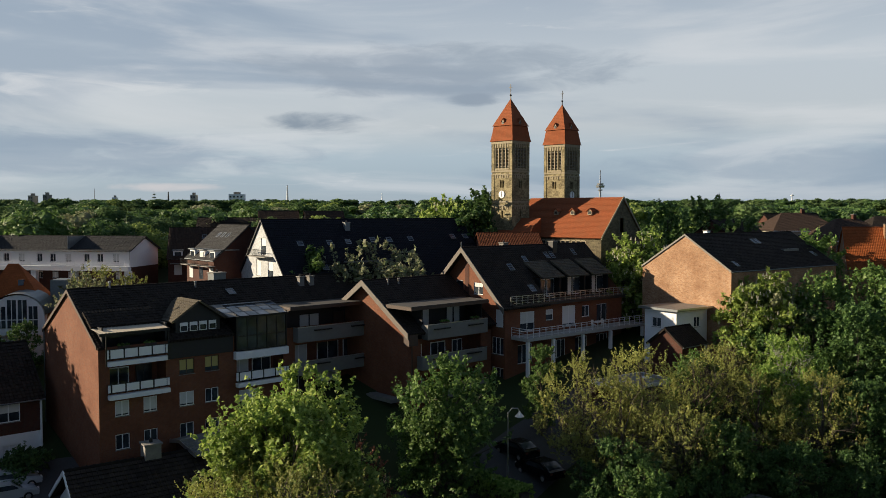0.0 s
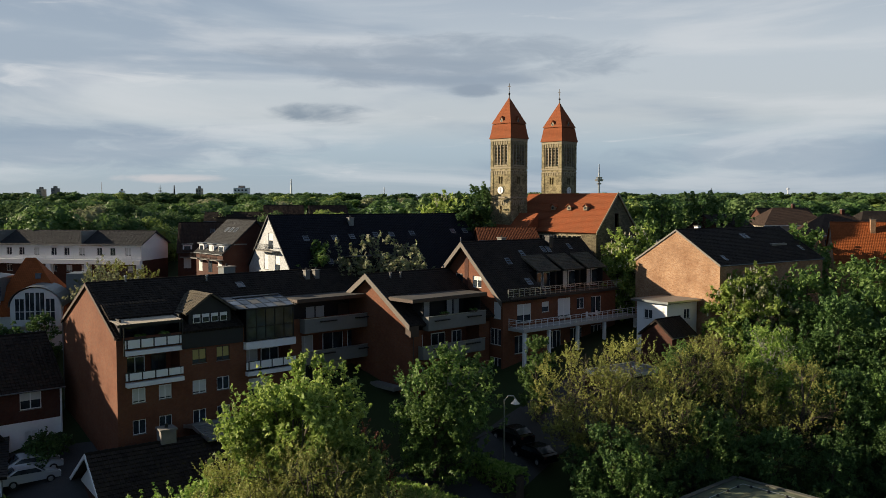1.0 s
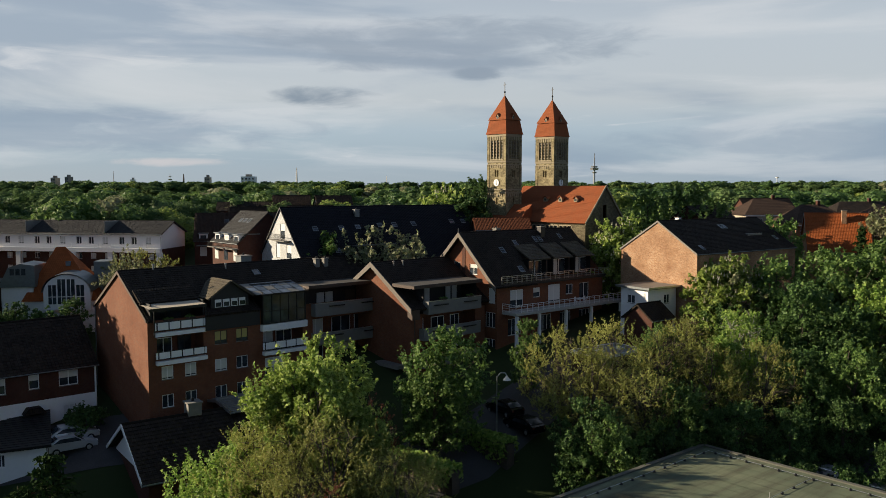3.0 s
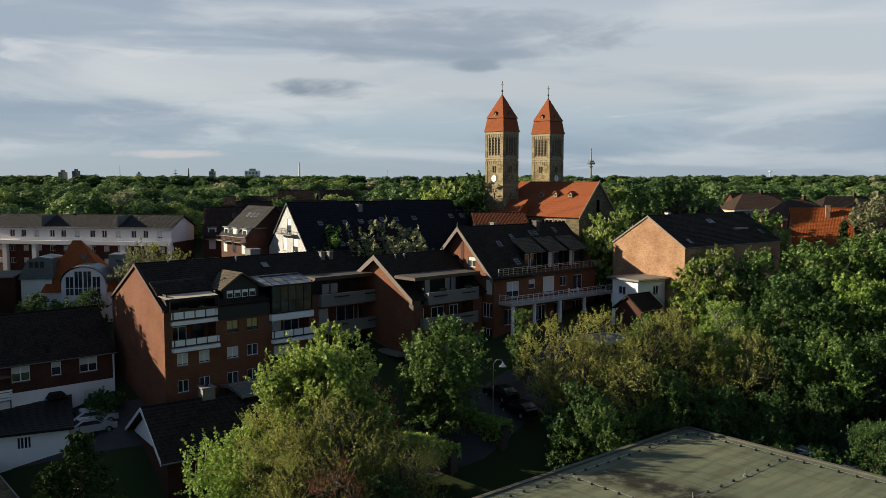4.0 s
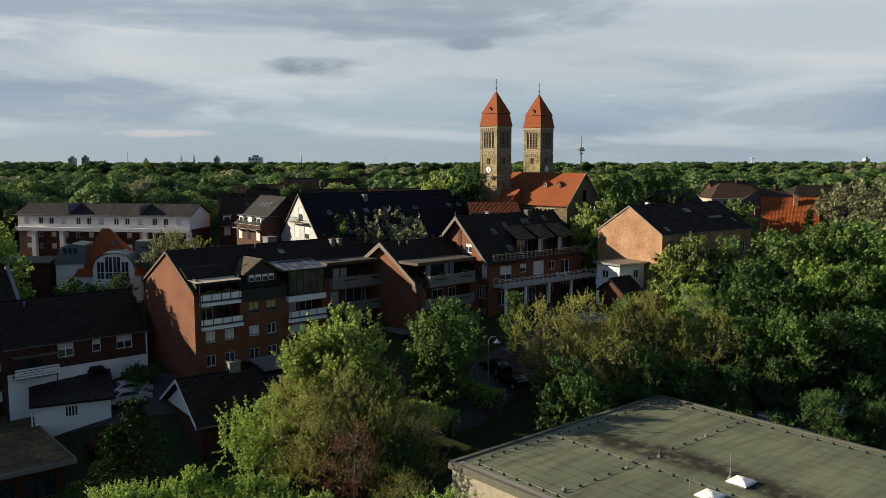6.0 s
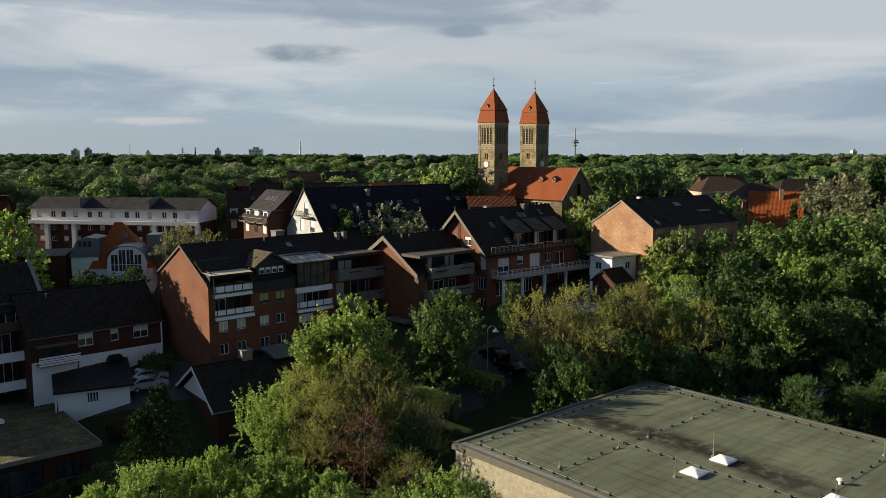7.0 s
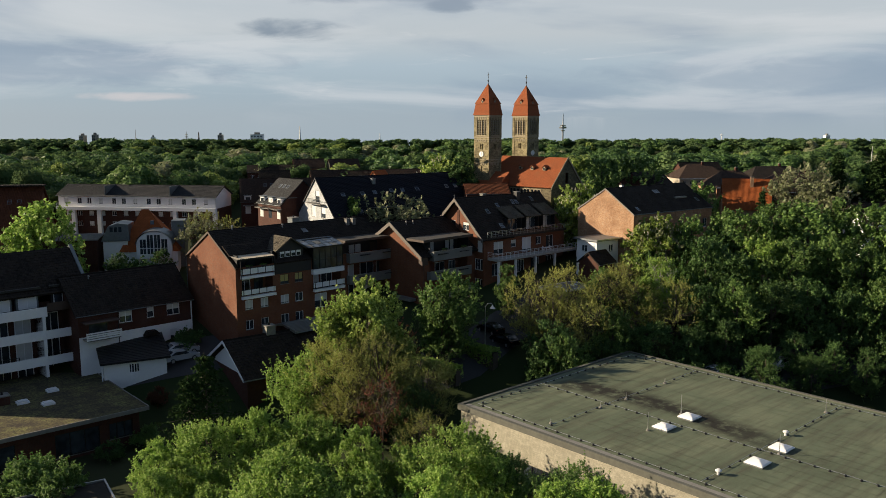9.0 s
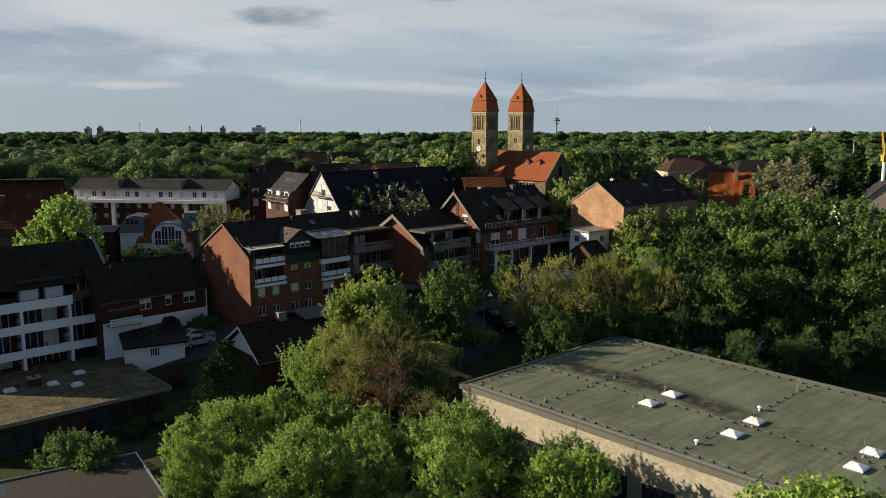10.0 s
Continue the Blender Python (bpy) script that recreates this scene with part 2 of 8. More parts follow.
TILE_CHURCH = tiles("church_roof_tile", (0.275, 0.083, 0.034), (0.225, 0.067, 0.028), var=0.16, w=0.3, h=0.33, moss=(0.20, 0.075, 0.035), relief=0.3)
WHITE = plain("white_plaster", (0.82, 0.82, 0.82), 0.75, var=0.06)
WHITE_PAINT = plain("white_paint", (0.80, 0.80, 0.80), 0.4, var=0.03)
GREY_PANEL = plain("grey_balcony_panel", (0.17, 0.17, 0.16), 0.65, var=0.12)
CREAM = plain("cream_plaster", (0.42, 0.37, 0.29), 0.8, var=0.1)
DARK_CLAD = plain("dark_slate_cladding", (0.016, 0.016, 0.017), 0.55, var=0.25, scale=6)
BROWN_WOOD = plain("brown_fascia_board", (0.06, 0.035, 0.024), 0.6, var=0.2)
GREY_WOOD = plain("weathered_bargeboard", (0.14, 0.12, 0.10), 0.7, var=0.2)
METAL = plain("galvanised_metal", (0.45, 0.46, 0.47), 0.35, 0.8, var=0.1)
WHITE_METAL = plain("white_metal", (0.7, 0.7, 0.7), 0.4, 0.0, var=0.04)
ZINC = plain("zinc_sheet", (0.19, 0.21, 0.22), 0.45, 0.5, var=0.2)
DARK_FELT = plain("dark_roofing_felt", (0.050, 0.046, 0.042), 0.85, var=0.3)
CONCRETE = plain("concrete", (0.22, 0.21, 0.19), 0.85, var=0.2)
PALE_CONCRETE = plain("pale_painted_concrete", (0.42, 0.41, 0.38), 0.8, var=0.15)
GLASS = pane_glass("window_glass")
GLASS_SKY = pane_glass("sloped_window_glass", (0.05, 0.06, 0.075), 0.08)
CURTAIN = plain("white_curtain", (0.62, 0.62, 0.60), 0.8, var=0.1)
SHUTTER_YELLOW = plain("yellow_blind", (0.42, 0.35, 0.12), 0.6, var=0.08)
BLACK = plain("black_metal", (0.015, 0.015, 0.016), 0.4, 0.3)
ASPHALT = plain("asphalt", (0.055, 0.055, 0.056), 0.9, var=0.25, scale=8)
BARK = plain("bark", (0.10, 0.080, 0.060), 0.9, var=0.4, scale=9, bump=0.6)
BARK_BIRCH = plain("birch_bark", (0.45, 0.43, 0.40), 0.8, var=0.4, scale=5)
LEAF_MID = leaves("green_leaf", (0.051, 0.109, 0.026), (0.112, 0.196, 0.047), (0.202, 0.300, 0.087))
LEAF_LIGHT = leaves("young_green_leaf", (0.112, 0.214, 0.037), (0.236, 0.366, 0.070), (0.410, 0.523, 0.151), 0.42)
LEAF_DARK = leaves("dark_green_leaf", (0.034, 0.076, 0.023), (0.065, 0.129, 0.036), (0.122, 0.202, 0.060))
LEAF_SPRING = leaves("yellow_green_spring_leaf", (0.110, 0.180, 0.036), (0.232, 0.316, 0.070), (0.382, 0.458, 0.127), 0.42)
LEAF_OLIVE = leaves("budding_olive_leaf", (0.183, 0.178, 0.045), (0.258, 0.269, 0.071), (0.323, 0.371, 0.107))
LEAF_TAN = leaves("budding_tan_leaf", (0.157, 0.157, 0.092), (0.237, 0.249, 0.144), (0.228, 0.280, 0.118))
LEAF_RED = leaves("copper_leaf", (0.10, 0.030, 0.020), (0.16, 0.055, 0.035), (0.14, 0.080, 0.030))
NEEDLE = leaves("conifer_needle", (0.014, 0.030, 0.010), (0.022, 0.045, 0.014), (0.035, 0.060, 0.020), 0.1, 0.0, 0.9, 0.03)
BLOSSOM = leaves("chestnut_blossom", (0.55, 0.52, 0.42), (0.65, 0.62, 0.52), (0.50, 0.48, 0.36), 0.3)
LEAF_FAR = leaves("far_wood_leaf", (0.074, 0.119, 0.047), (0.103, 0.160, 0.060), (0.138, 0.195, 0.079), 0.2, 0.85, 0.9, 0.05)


# ---- helpers for parts ----
def part(name, bm, mat, parent, label="", kind="", smooth=False):
    me = bpy.data.meshes.new(name)
    bm.normal_update()
    bm.to_mesh(me)
    bm.free()
    me.materials.append(mat)
    if smooth:
        me.shade_smooth()
    ob = new(name, me)
    ob.parent = parent
    return tagged(ob, label, kind=kind)


def thing(name, spot, label, category, group="", kind=""):
    """An Empty at its base. spot: x, y, z, turn in degrees, size."""
    x, y, z, turn, size = spot
    ob = new(name)
    ob.empty_display_size = 0.3
    ob.matrix_basis = pose(x, y, z, 0, 0, turn) @ Matrix.Diagonal((size, size, size, 1))
    return tagged(ob, label, category, group, kind)


def box(bm, x0, y0, z0, x1, y1, z1, uv=True):
    vs = [bm.verts.new(p) for p in ((x0, y0, z0), (x1, y0, z0), (x1, y1, z0), (x0, y1, z0), (x0, y0, z1), (x1, y0, z1), (x1, y1, z1), (x0, y1, z1))]
    fs = [bm.faces.new([vs[i] for i in q]) for q in ((3, 2, 1, 0), (4, 5, 6, 7), (0, 1, 5, 4), (1, 2, 6, 5), (2, 3, 7, 6), (3, 0, 4, 7))]
    if uv:
        lay = bm.loops.layers.uv.verify()
        for f in fs:
            f.normal_update()
            for lo in f.loops:
                c = lo.vert.co
                lo[lay].uv = (c.x, c.y) if abs(f.normal.z) > 0.7 else ((c.x, c.z) if abs(f.normal.y) > 0.7 else (c.y, c.z))
    return bm


def boxes(*rows):
    bm = bmesh.new()
    for r in rows:
        box(bm, *r)
    return bm


def quad(bm, pts, uvs):
    lay = bm.loops.layers.uv.verify()
    f = bm.faces.new([bm.verts.new(p) for p in pts])
    for lo, u in zip(f.loops, uvs):
        lo[lay].uv = u
    return f


def prism(bm, poly, y0, y1, axis="y"):
    """A polygon in (a, z), drawn out along the other level axis."""
    lay = bm.loops.layers.uv.verify()

    def at(a, z, y):
        return (a, y, z) if axis == "y" else (y, a, z)
    lo = [bm.verts.new(at(a, z, y0)) for a, z in poly]
    hi = [bm.verts.new(at(a, z, y1)) for a, z in poly]
    fs = [bm.faces.new(lo), bm.faces.new(hi[::-1])]
    n = len(poly)
    for i in range(n):
        fs.append(bm.faces.new([lo[(i + 1) % n], lo[i], hi[i], hi[(i + 1) % n]]))
    bmesh.ops.recalc_face_normals(bm, faces=fs)
    for f in fs:
        f.normal_update()
        for l in f.loops:
            c = l.vert.co
            l[lay].uv = (c.x, c.y) if abs(f.normal.z) > 0.7 else ((c.x, c.z) if abs(f.normal.y) > 0.5 else (c.y, c.z))
    return bm


def tube(bm, pts, radii, sides=6):
    """A tapered tube through the points."""
    rings = []
    for i, p in enumerate(pts):
        d = (Vector(pts[min(i + 1, len(pts) - 1)]) - Vector(pts[max(i - 1, 0)])).normalized()
        q = d.to_track_quat("Z", "Y")
        rings.append([bm.verts.new(Vector(p) + q @ Vector((math.cos(2 * math.pi * k / sides) * radii[i], math.sin(2 * math.pi * k / sides) * radii[i], 0))) for k in range(sides)])
    for a, b in zip(rings, rings[1:]):
        for k in range(sides):
            bm.faces.new((a[k], a[(k + 1) % sides], b[(k + 1) % sides], b[k]))
    bm.faces.new(rings[0][::-1])
    bm.faces.new(rings[-1])
    return bm


def clip(poly, a, b):
    """Keeps the part of a polygon left of the line from a to b."""
    out = []
    side = lambda p: (b[0] - a[0]) * (p[1] - a[1]) - (b[1] - a[1]) * (p[0] - a[0])
    for p, q in zip(poly, poly[1:] + poly[:1]):
        s, t = side(p), side(q)
        if s >= 0:
            out.append(p)
        if (s > 0 > t) or (s < 0 < t):
            k = s / (s - t)
            out.append((p[0] + (q[0] - p[0]) * k, p[1] + (q[1] - p[1]) * k))
    return out


def wall(bm, o, du, outline, holes, depth=0.16):
    """A wall with openings through it. o: corner; du: its level way, with the outside on the right of it; outline: convex, anticlockwise in (u, z)."""
    o, du = Vector(o), Vector((*du, 0)).normalized()
    out = Vector((du.y, -du.x, 0))
    at = lambda u, z, d=0.0: o + du * u + Vector((0, 0, z)) - out * d
    us = sorted({p[0] for p in outline} | {h[i] for h in holes for i in (0, 2)})
    zs = sorted({p[1] for p in outline} | {h[i] for h in holes for i in (1, 3)})
    for u0, u1 in zip(us, us[1:]):
        for z0, z1 in zip(zs, zs[1:]):
            uc, zc = (u0 + u1) / 2, (z0 + z1) / 2
            if any(h[0] < uc < h[2] and h[1] < zc < h[3] for h in holes):
                continue
            poly = [(u0, z0), (u1, z0), (u1, z1), (u0, z1)]
            for a, b in zip(outline, outline[1:] + outline[:1]):
                poly = clip(poly, a, b) if len(poly) > 2 else []
            if len(poly) > 2:
                quad(bm, [at(*p) for p in poly], poly)
    for u0, z0, u1, z1 in [h[:4] for h in holes]:
        for a, b in (((u0, z0), (u1, z0)), ((u1, z0), (u1, z1)), ((u1, z1), (u0, z1)), ((u0, z1), (u0, z0))):
            quad(bm, [at(*a), at(*b), at(*b, depth), at(*a, depth)], [a, b, (b[0] + depth, b[1]), (a[0] + depth, a[1])])
    return at, out


def window(parent, o, du, h, frame_mat=None, bars=1, cover=None, cover_part=0.0, sill=True, name="window"):
    """A window set into the opening h of a wall: frame, panes, sill and, if given, a blind or curtain."""
    frame_mat = frame_mat or WHITE_PAINT
    o, du = Vector(o), Vector((*du, 0)).normalized()
    turn = math.atan2(du.y, du.x)
    u0, z0, u1, z1 = h[:4]
    w, hh = u1 - u0, z1 - z0
    m = Matrix.Translation(o + du * u0 + Vector((0, 0, z0))) @ Matrix.Rotation(turn, 4, "Z")
    b = 0.07
    rows = [(0, 0.08, 0, w, 0.15, b), (0, 0.08, hh - b, w, 0.15, hh), (0, 0.08, b, b, 0.15, hh - b), (w - b, 0.08, b, w, 0.15, hh - b)]
    bm = boxes(*rows)
    bm.transform(m)
    win = part(name, bm, frame_mat, parent)
    for i in range(1, bars + 1):
        x = w * i / (bars + 1)
        bm = boxes((x - 0.045, 0.085, b, x + 0.045, 0.145, hh - b))
        bm.transform(m)
        part("mullion", bm, frame_mat, win)
    bm = boxes((b * 0.5, 0.11, b * 0.5, w - b * 0.5, 0.125, hh - b * 0.5))
    bm.transform(m)
    part("pane", bm, GLASS, win)
    if cover:
        bm = boxes((b, 0.098, hh - b - (hh - 2 * b) * cover_part, w - b, 0.108, hh - b))
        bm.transform(m)
        part("blind", bm, cover, win)
    if sill:
        bm = boxes((-0.04, -0.05, -0.05, w + 0.04, 0.08, 0))
        bm.transform(m)
        part("sill", bm, CONCRETE, win)
    return win


def roof_slab(parent, p0, p1, down, length, mat, thick=0.22, name="roof", label=""):
    """One slope of a roof: from the ridge p0 to p1, falling along down for length."""
    p0, p1, down = Vector(p0), Vector(p1), Vector(down).normalized()
    along = (p1 - p0)
    up = along.cross(down).normalized()
    if up.z < 0:
        up = -up
    L = along.length
    bm = bmesh.new()
    # courses of tiles, each lapped over the next one down
    n = max(1, round(length / 0.36))
    low, top = up * 0.0, up * thick
    for i in range(n):
        q0, q1 = length * i / n, length * (i + 1) / n
        a, b, c, d = p0 + down * q0, p1 + down * q0, p1 + down * q1, p0 + down * q1
        lap = up * 0.045
        quad(bm, [a + top, b + top, c + top + lap, d + top + lap], [(0, q0), (L, q0), (L, q1), (0, q1)])
        quad(bm, [d + top + lap, c + top + lap, c + top, d + top], [(0, q1), (L, q1), (L, q1), (0, q1)])
    a, b, c, d = p0, p1, p1 + down * length, p0 + down * length
    uv = [(0, 0), (L, 0), (L, length), (0, length)]
    quad(bm, [d, c, b, a], uv[::-1])
    for p, q in ((a, b), (b, c), (c, d), (d, a)):
        quad(bm, [p + top, p, q, q + top], [(0, 0), (0, 0.2), (L, 0.2), (L, 0)])
    return part(name, bm, mat, parent, label)


def skylight(parent, base, along, down, w=0.8, h=1.2, mat=None):
    """A roof window lying on a slope; base: the middle of its top edge."""
    base, along, down = Vector(base), Vector(along).normalized(), Vector(down).normalized()
    up = along.cross(down).normalized()
    if up.z < 0:
        up = -up
    m = Matrix((along.to_4d(), down.to_4d(), up.to_4d(), (0, 0, 0, 1))).transposed()
    for i in range(3):
        m[3][i] = 0
    m[0][3], m[1][3], m[2][3], m[3][3] = *base, 1
    bm = boxes((-w / 2, 0, -0.02, w / 2, 0.08, 0.09), (-w / 2, h - 0.08, -0.02, w / 2, h, 0.09), (-w / 2, 0.08, -0.02, -w / 2 + 0.08, h - 0.08, 0.09), (w / 2 - 0.08, 0.08, -0.02, w / 2, h - 0.08, 0.09))
    bm.transform(m)
    fr = part("skylight", bm, ZINC, parent)
    bm = boxes((-w / 2 + 0.06, 0.06, 0.0, w / 2 - 0.06, h - 0.06, 0.06))
    bm.transform(m)
    part("pane", bm, mat or GLASS_SKY, fr)
    return fr


def gable_house(name, spot, L, W, he, hr, walls, roof, label, category="house", over=0.4, holes=None, gable_holes=None, verge=None, base=-6.0, frame_mat=None, thick=0.22, back_holes=None, kind_of=None, far_gable=False, he_back=None, verge_far=False):
    """A house whose ridge runs along its own x, with the front at y = 0; holes as (u0, z0, u1, z1, bars, cover, share)."""
    h = thing(name, spot, label, category)
    heb = he if he_back is None else he_back
    bm = bmesh.new()
    holes, gable_holes = holes or [], gable_holes or []
    faces = [((0, 0, 0), (1, 0), [(0, base), (L, base), (L, he), (0, he)], holes),
             ((0, W, 0), (0, -1), [(0, base), (W, base), (W, he), (W / 2, hr), (0, heb)], gable_holes),
             ((L, 0, 0), (0, 1), [(0, base), (W, base), (W, heb), (W / 2, hr), (0, he)], []),
             ((L, W, 0), (-1, 0), [(0, base), (L, base), (L, heb), (0, heb)], [])]
    for o, du, outline, hs in faces:
        wall(bm, o, du, outline, hs)
    part("wall", bm, walls, h)
    for o, du, _, hs in faces:
        for q in hs:
            window(h, o, du, q, frame_mat, *(q[4:] if len(q) > 4 else (1,)))
    for s, eave, y in ((-1, he, 0.0), (1, heb, W)):
        run, drop = W / 2, hr - eave
        ln = math.hypot(run, drop)
        d = Vector((0, s * run / ln, -drop / ln))
        roof_slab(h, (-over, W / 2, hr), (L + over, W / 2, hr), d, ln + over, roof, thick)
    bm = bmesh.new()
    n = max(6, int((L + 2 * over) / 0.45))
    step = (L + 2 * over) / n
    for i in range(n):
        x = -over + i * step
        tube(bm, [(x, W / 2, hr + thick - 0.02), (x + step * 0.98, W / 2, hr + thick - 0.005)], [0.13, 0.15], 6)
    part("ridge_tiles", bm, roof, h)
    for s, eave, y in ((-1, he, 0.0), (1, heb, W)):
        run, drop = W / 2, hr - eave
        k = over / math.hypot(run, drop)
        ye, ze = y + s * run * k, eave - drop * k
        bm = bmesh.new()
        tube(bm, [(-over, ye + s * 0.08, ze + 0.12), (L + over, ye + s * 0.08, ze + 0.10)], [0.08, 0.08], 6)
        part("gutter", bm, ZINC, h)
    if verge:
        for x0, x1 in ((-over - 0.05, -over + 0.02),) + (((L + over - 0.02, L + over + 0.05),) if verge_far else ()):
            for s, eave, y in ((-1, he, 0.0), (1, heb, W)):
                run, drop = W / 2, hr - eave
                k = 1 + over / math.hypot(run, drop)
                bm = bmesh.new()
                prism(bm, [(W / 2, hr + 0.0), (W / 2 + s * run * k, hr - drop * k + 0.0), (W / 2 + s * run * k, hr - drop * k + thick + 0.06), (W / 2, hr + thick + 0.06)], x0, x1, "x")
                part("bargeboard", bm, verge, h)
    return h


def slope_at(W, he, hr, x, share, front=True):
    """A place on a slope: share 0 at the ridge, 1 at the eave. Gives place, along, down."""
    s = -1 if front else 1
    return (x, W / 2 + s * W / 2 * share, hr + (he - hr) * share + 0.26), (1, 0, 0), (0, s * W / 2, he - hr)


def chimney(parent, x, y, z0, z1, w=0.6, mat=None, cap=True, name="chimney"):
    ch = part(name, boxes((x - w / 2, y - w / 2, z0, x + w / 2, y + w / 2, z1)), mat or BRICK_DARK, parent)
    if cap:
        part("cap", boxes((x - w / 2 - 0.08, y - w / 2 - 0.08, z1, x + w / 2 + 0.08, y + w / 2 + 0.08, z1 + 0.1)), CONCRETE, ch)
        bm = bmesh.new()
        tube(bm, [(x, y, z1 + 0.1), (x, y, z1 + 0.35)], [0.12, 0.1], 8)
        part("pot", bm, BLACK, ch)
    return ch


# ---- ground ----
CREST = 233.5
RISE, REACH, BEND = 24.31, 95.0, 1.5000


def lie(y):
    """The ground's height, bent to fit the camera's view: it climbs from the hall to a far ridge."""
    t = min(1.0, max(0.0, (y - 196) / 32))
    top = RISE * (1 - (min(max(y, 79.0), CREST) / REACH) ** -BEND)
    return top + 2.7 * t * t * (3 - 2 * t) - max(0.0, y - CREST) * 0.068


def ground_sheet():
    m = Mat("grass_and_soil", 0.95, 0, 0.2)
    v = m.coord("Object")
    a, b = m.noise(v, 0.05, 5), m.noise(v, 1.5, 6, 0.7)
    # dark soil, with the trees' shade also put into these colours
    c = m.ramp(a, (0.35, (0.016, 0.028, 0.008)), (0.5, (0.026, 0.040, 0.012)), (0.7, (0.045, 0.036, 0.022)))
    m.color(m.mix(b, c, (0.025, 0.04, 0.012)))
    m.bump(b, 0.5, 0.05)
    bm = bmesh.new()
    ys = [-400, -200, -100, -50, 0, 30, 48] + [48 + 4 * i for i in range(1, 49)] + [260, 320, 400, 520, 700, 1000, 1500, 2500, 4500]
    xs = [-4000, -1500, -700, -350, -200] + [-150 + 10 * i for i in range(31)] + [200, 350, 700, 1500, 4000]
    grid = [[bm.verts.new((x, y, lie(y))) for x in xs] for y in ys]
    for r0, r1 in zip(grid, grid[1:]):
        for i in range(len(xs) - 1):
            bm.faces.new((r0[i], r0[i + 1], r1[i + 1], r1[i]))
    return part("ground", bm, m.m, None, "", "structure", smooth=True)


tagged(ground_sheet(), "grass and dark soil under the trees", "ground")


def ribbon(name, line, width, mat, label, category, up=0.04):
    """A paved strip laid on the ground along a line."""
    bm = bmesh.new()
    pts = []
    for (x0, y0), (x1, y1) in zip(line, line[1:]):
        n = max(2, int(math.hypot(x1 - x0, y1 - y0) / 3))
        pts += [(x0 + (x1 - x0) * i / n, y0 + (y1 - y0) * i / n) for i in range(n)]
    pts.append(line[-1])
    rows = []
    for i, (x, y) in enumerate(pts):
        a, b = pts[max(i - 1, 0)], pts[min(i + 1, len(pts) - 1)]
        d = Vector((b[0] - a[0], b[1] - a[1], 0)).normalized()
        s = Vector((-d.y, d.x, 0)) * width / 2
        rows.append([bm.verts.new((x + s.x * k, y + s.y * k, lie(y + s.y * k) + up)) for k in (-1, -0.33, 0.33, 1)])
    for r0, r1 in zip(rows, rows[1:]):
        for i in range(3):
            bm.faces.new((r0[i], r1[i], r1[i + 1], r0[i + 1]))
    bmesh.ops.recalc_face_normals(bm, faces=bm.faces)
    return tagged(part(name, bm, mat, None, "", "structure"), label, category)


ribbon("road", [(-18.1, 80.1), (2.2, 88.7), (8.0, 95.0), (14.5, 101.5), (25.4, 106.0), (45.6, 114.0)], 7.0, ASPHALT, "narrow asphalt street between the trees", "road")
ribbon("yard", [(-45.7, 86.9), (-32.3, 90.4), (-23.0, 92.1)], 7.0, ASPHALT, "asphalt yard beside the white house", "yard")
ribbon("car_park", [(29.9, 82.1), (45.7, 86.9), (64.6, 90.4)], 8.0, ASPHALT, "asphalt car park under the trees", "car park")


# ---- trees ----
def crown_mesh(seed, n, size, lobes, spread, z0, z1, flat=0.8, shell=0.45, profile=0.7, spike=0.3):
    """Leaf cards in uneven clumps: vertices and faces."""
    rng = np.random.default_rng(seed)
    cs, rs = [], []
    for i in range(lobes):
        t = rng.random()
        z = z0 + (z1 - z0) * t
        prof = (max(0.0, 1 - abs(2 * t - profile) ** 2.2 / (max(profile, 2 - profile) ** 2.2))) ** 0.5
        a, r = rng.random() * 6.283, spread * prof * rng.random() ** 0.5
        cs.append((r * math.cos(a), r * math.sin(a), z))
        rs.append(spread * (0.13 - 0.04 * spike + (0.20 - 0.08 * spike) * rng.random() ** 1.5) * (0.65 + 0.35 * prof))
    cs, rs = np.array(cs), np.array(rs)
    per = 24
    m = max(1, n // per)
    which = rng.choice(lobes, m, p=rs ** 2 / (rs ** 2).sum())
    d = rng.normal(size=(m, 3))
    d /= np.linalg.norm(d, axis=1)[:, None]
    foot = cs[which] + d * (rs[which] * (0.15 + 0.7 * rng.random(m) ** shell))[:, None] * np.array([1, 1, flat])
    way = d * (0.7 - 0.25 * spike) + rng.normal(size=(m, 3)) * 0.3 + np.array([0, 0, 0.55 + 0.35 * spike])
    way /= np.linalg.norm(way, axis=1)[:, None]
    long = rs[which] * (0.45 + 0.75 * rng.random(m)) * (1 + 0.9 * spike) + size * (1 + 1.6 * spike * rng.random(m) ** 2)
    n = m * per
    t = rng.random((m, per))
    p = (foot[:, None] + way[:, None] * (long[:, None] * t)[..., None]).reshape(n, 3)
    off = rng.normal(size=(n, 3))
    off /= np.linalg.norm(off, axis=1)[:, None]
    p += off * (size * (0.5 + 0.9 * rng.random(n)) * (1.15 - 0.7 * t.reshape(n)))[:, None]
    nrm = off * 0.5 + rng.normal(size=(n, 3)) * 0.5 + np.repeat(d, per, 0) * 0.35 + np.array([0, 0, 0.3])
    nrm /= np.linalg.norm(nrm, axis=1)[:, None]
    t1 = np.cross(nrm, rng.normal(size=(n, 3)))
    t1 /= np.linalg.norm(t1, axis=1)[:, None]
    t2 = np.cross(nrm, t1)
    s = size * (0.6 + 0.8 * rng.random(n))[:, None]
    v = np.stack([p + t1 * s * 0.75, p - t1 * s * 0.35 + t2 * s * 0.5, p - t1 * s * 0.35 - t2 * s * 0.5], 1).reshape(-1, 3)
    return v, cs, rs


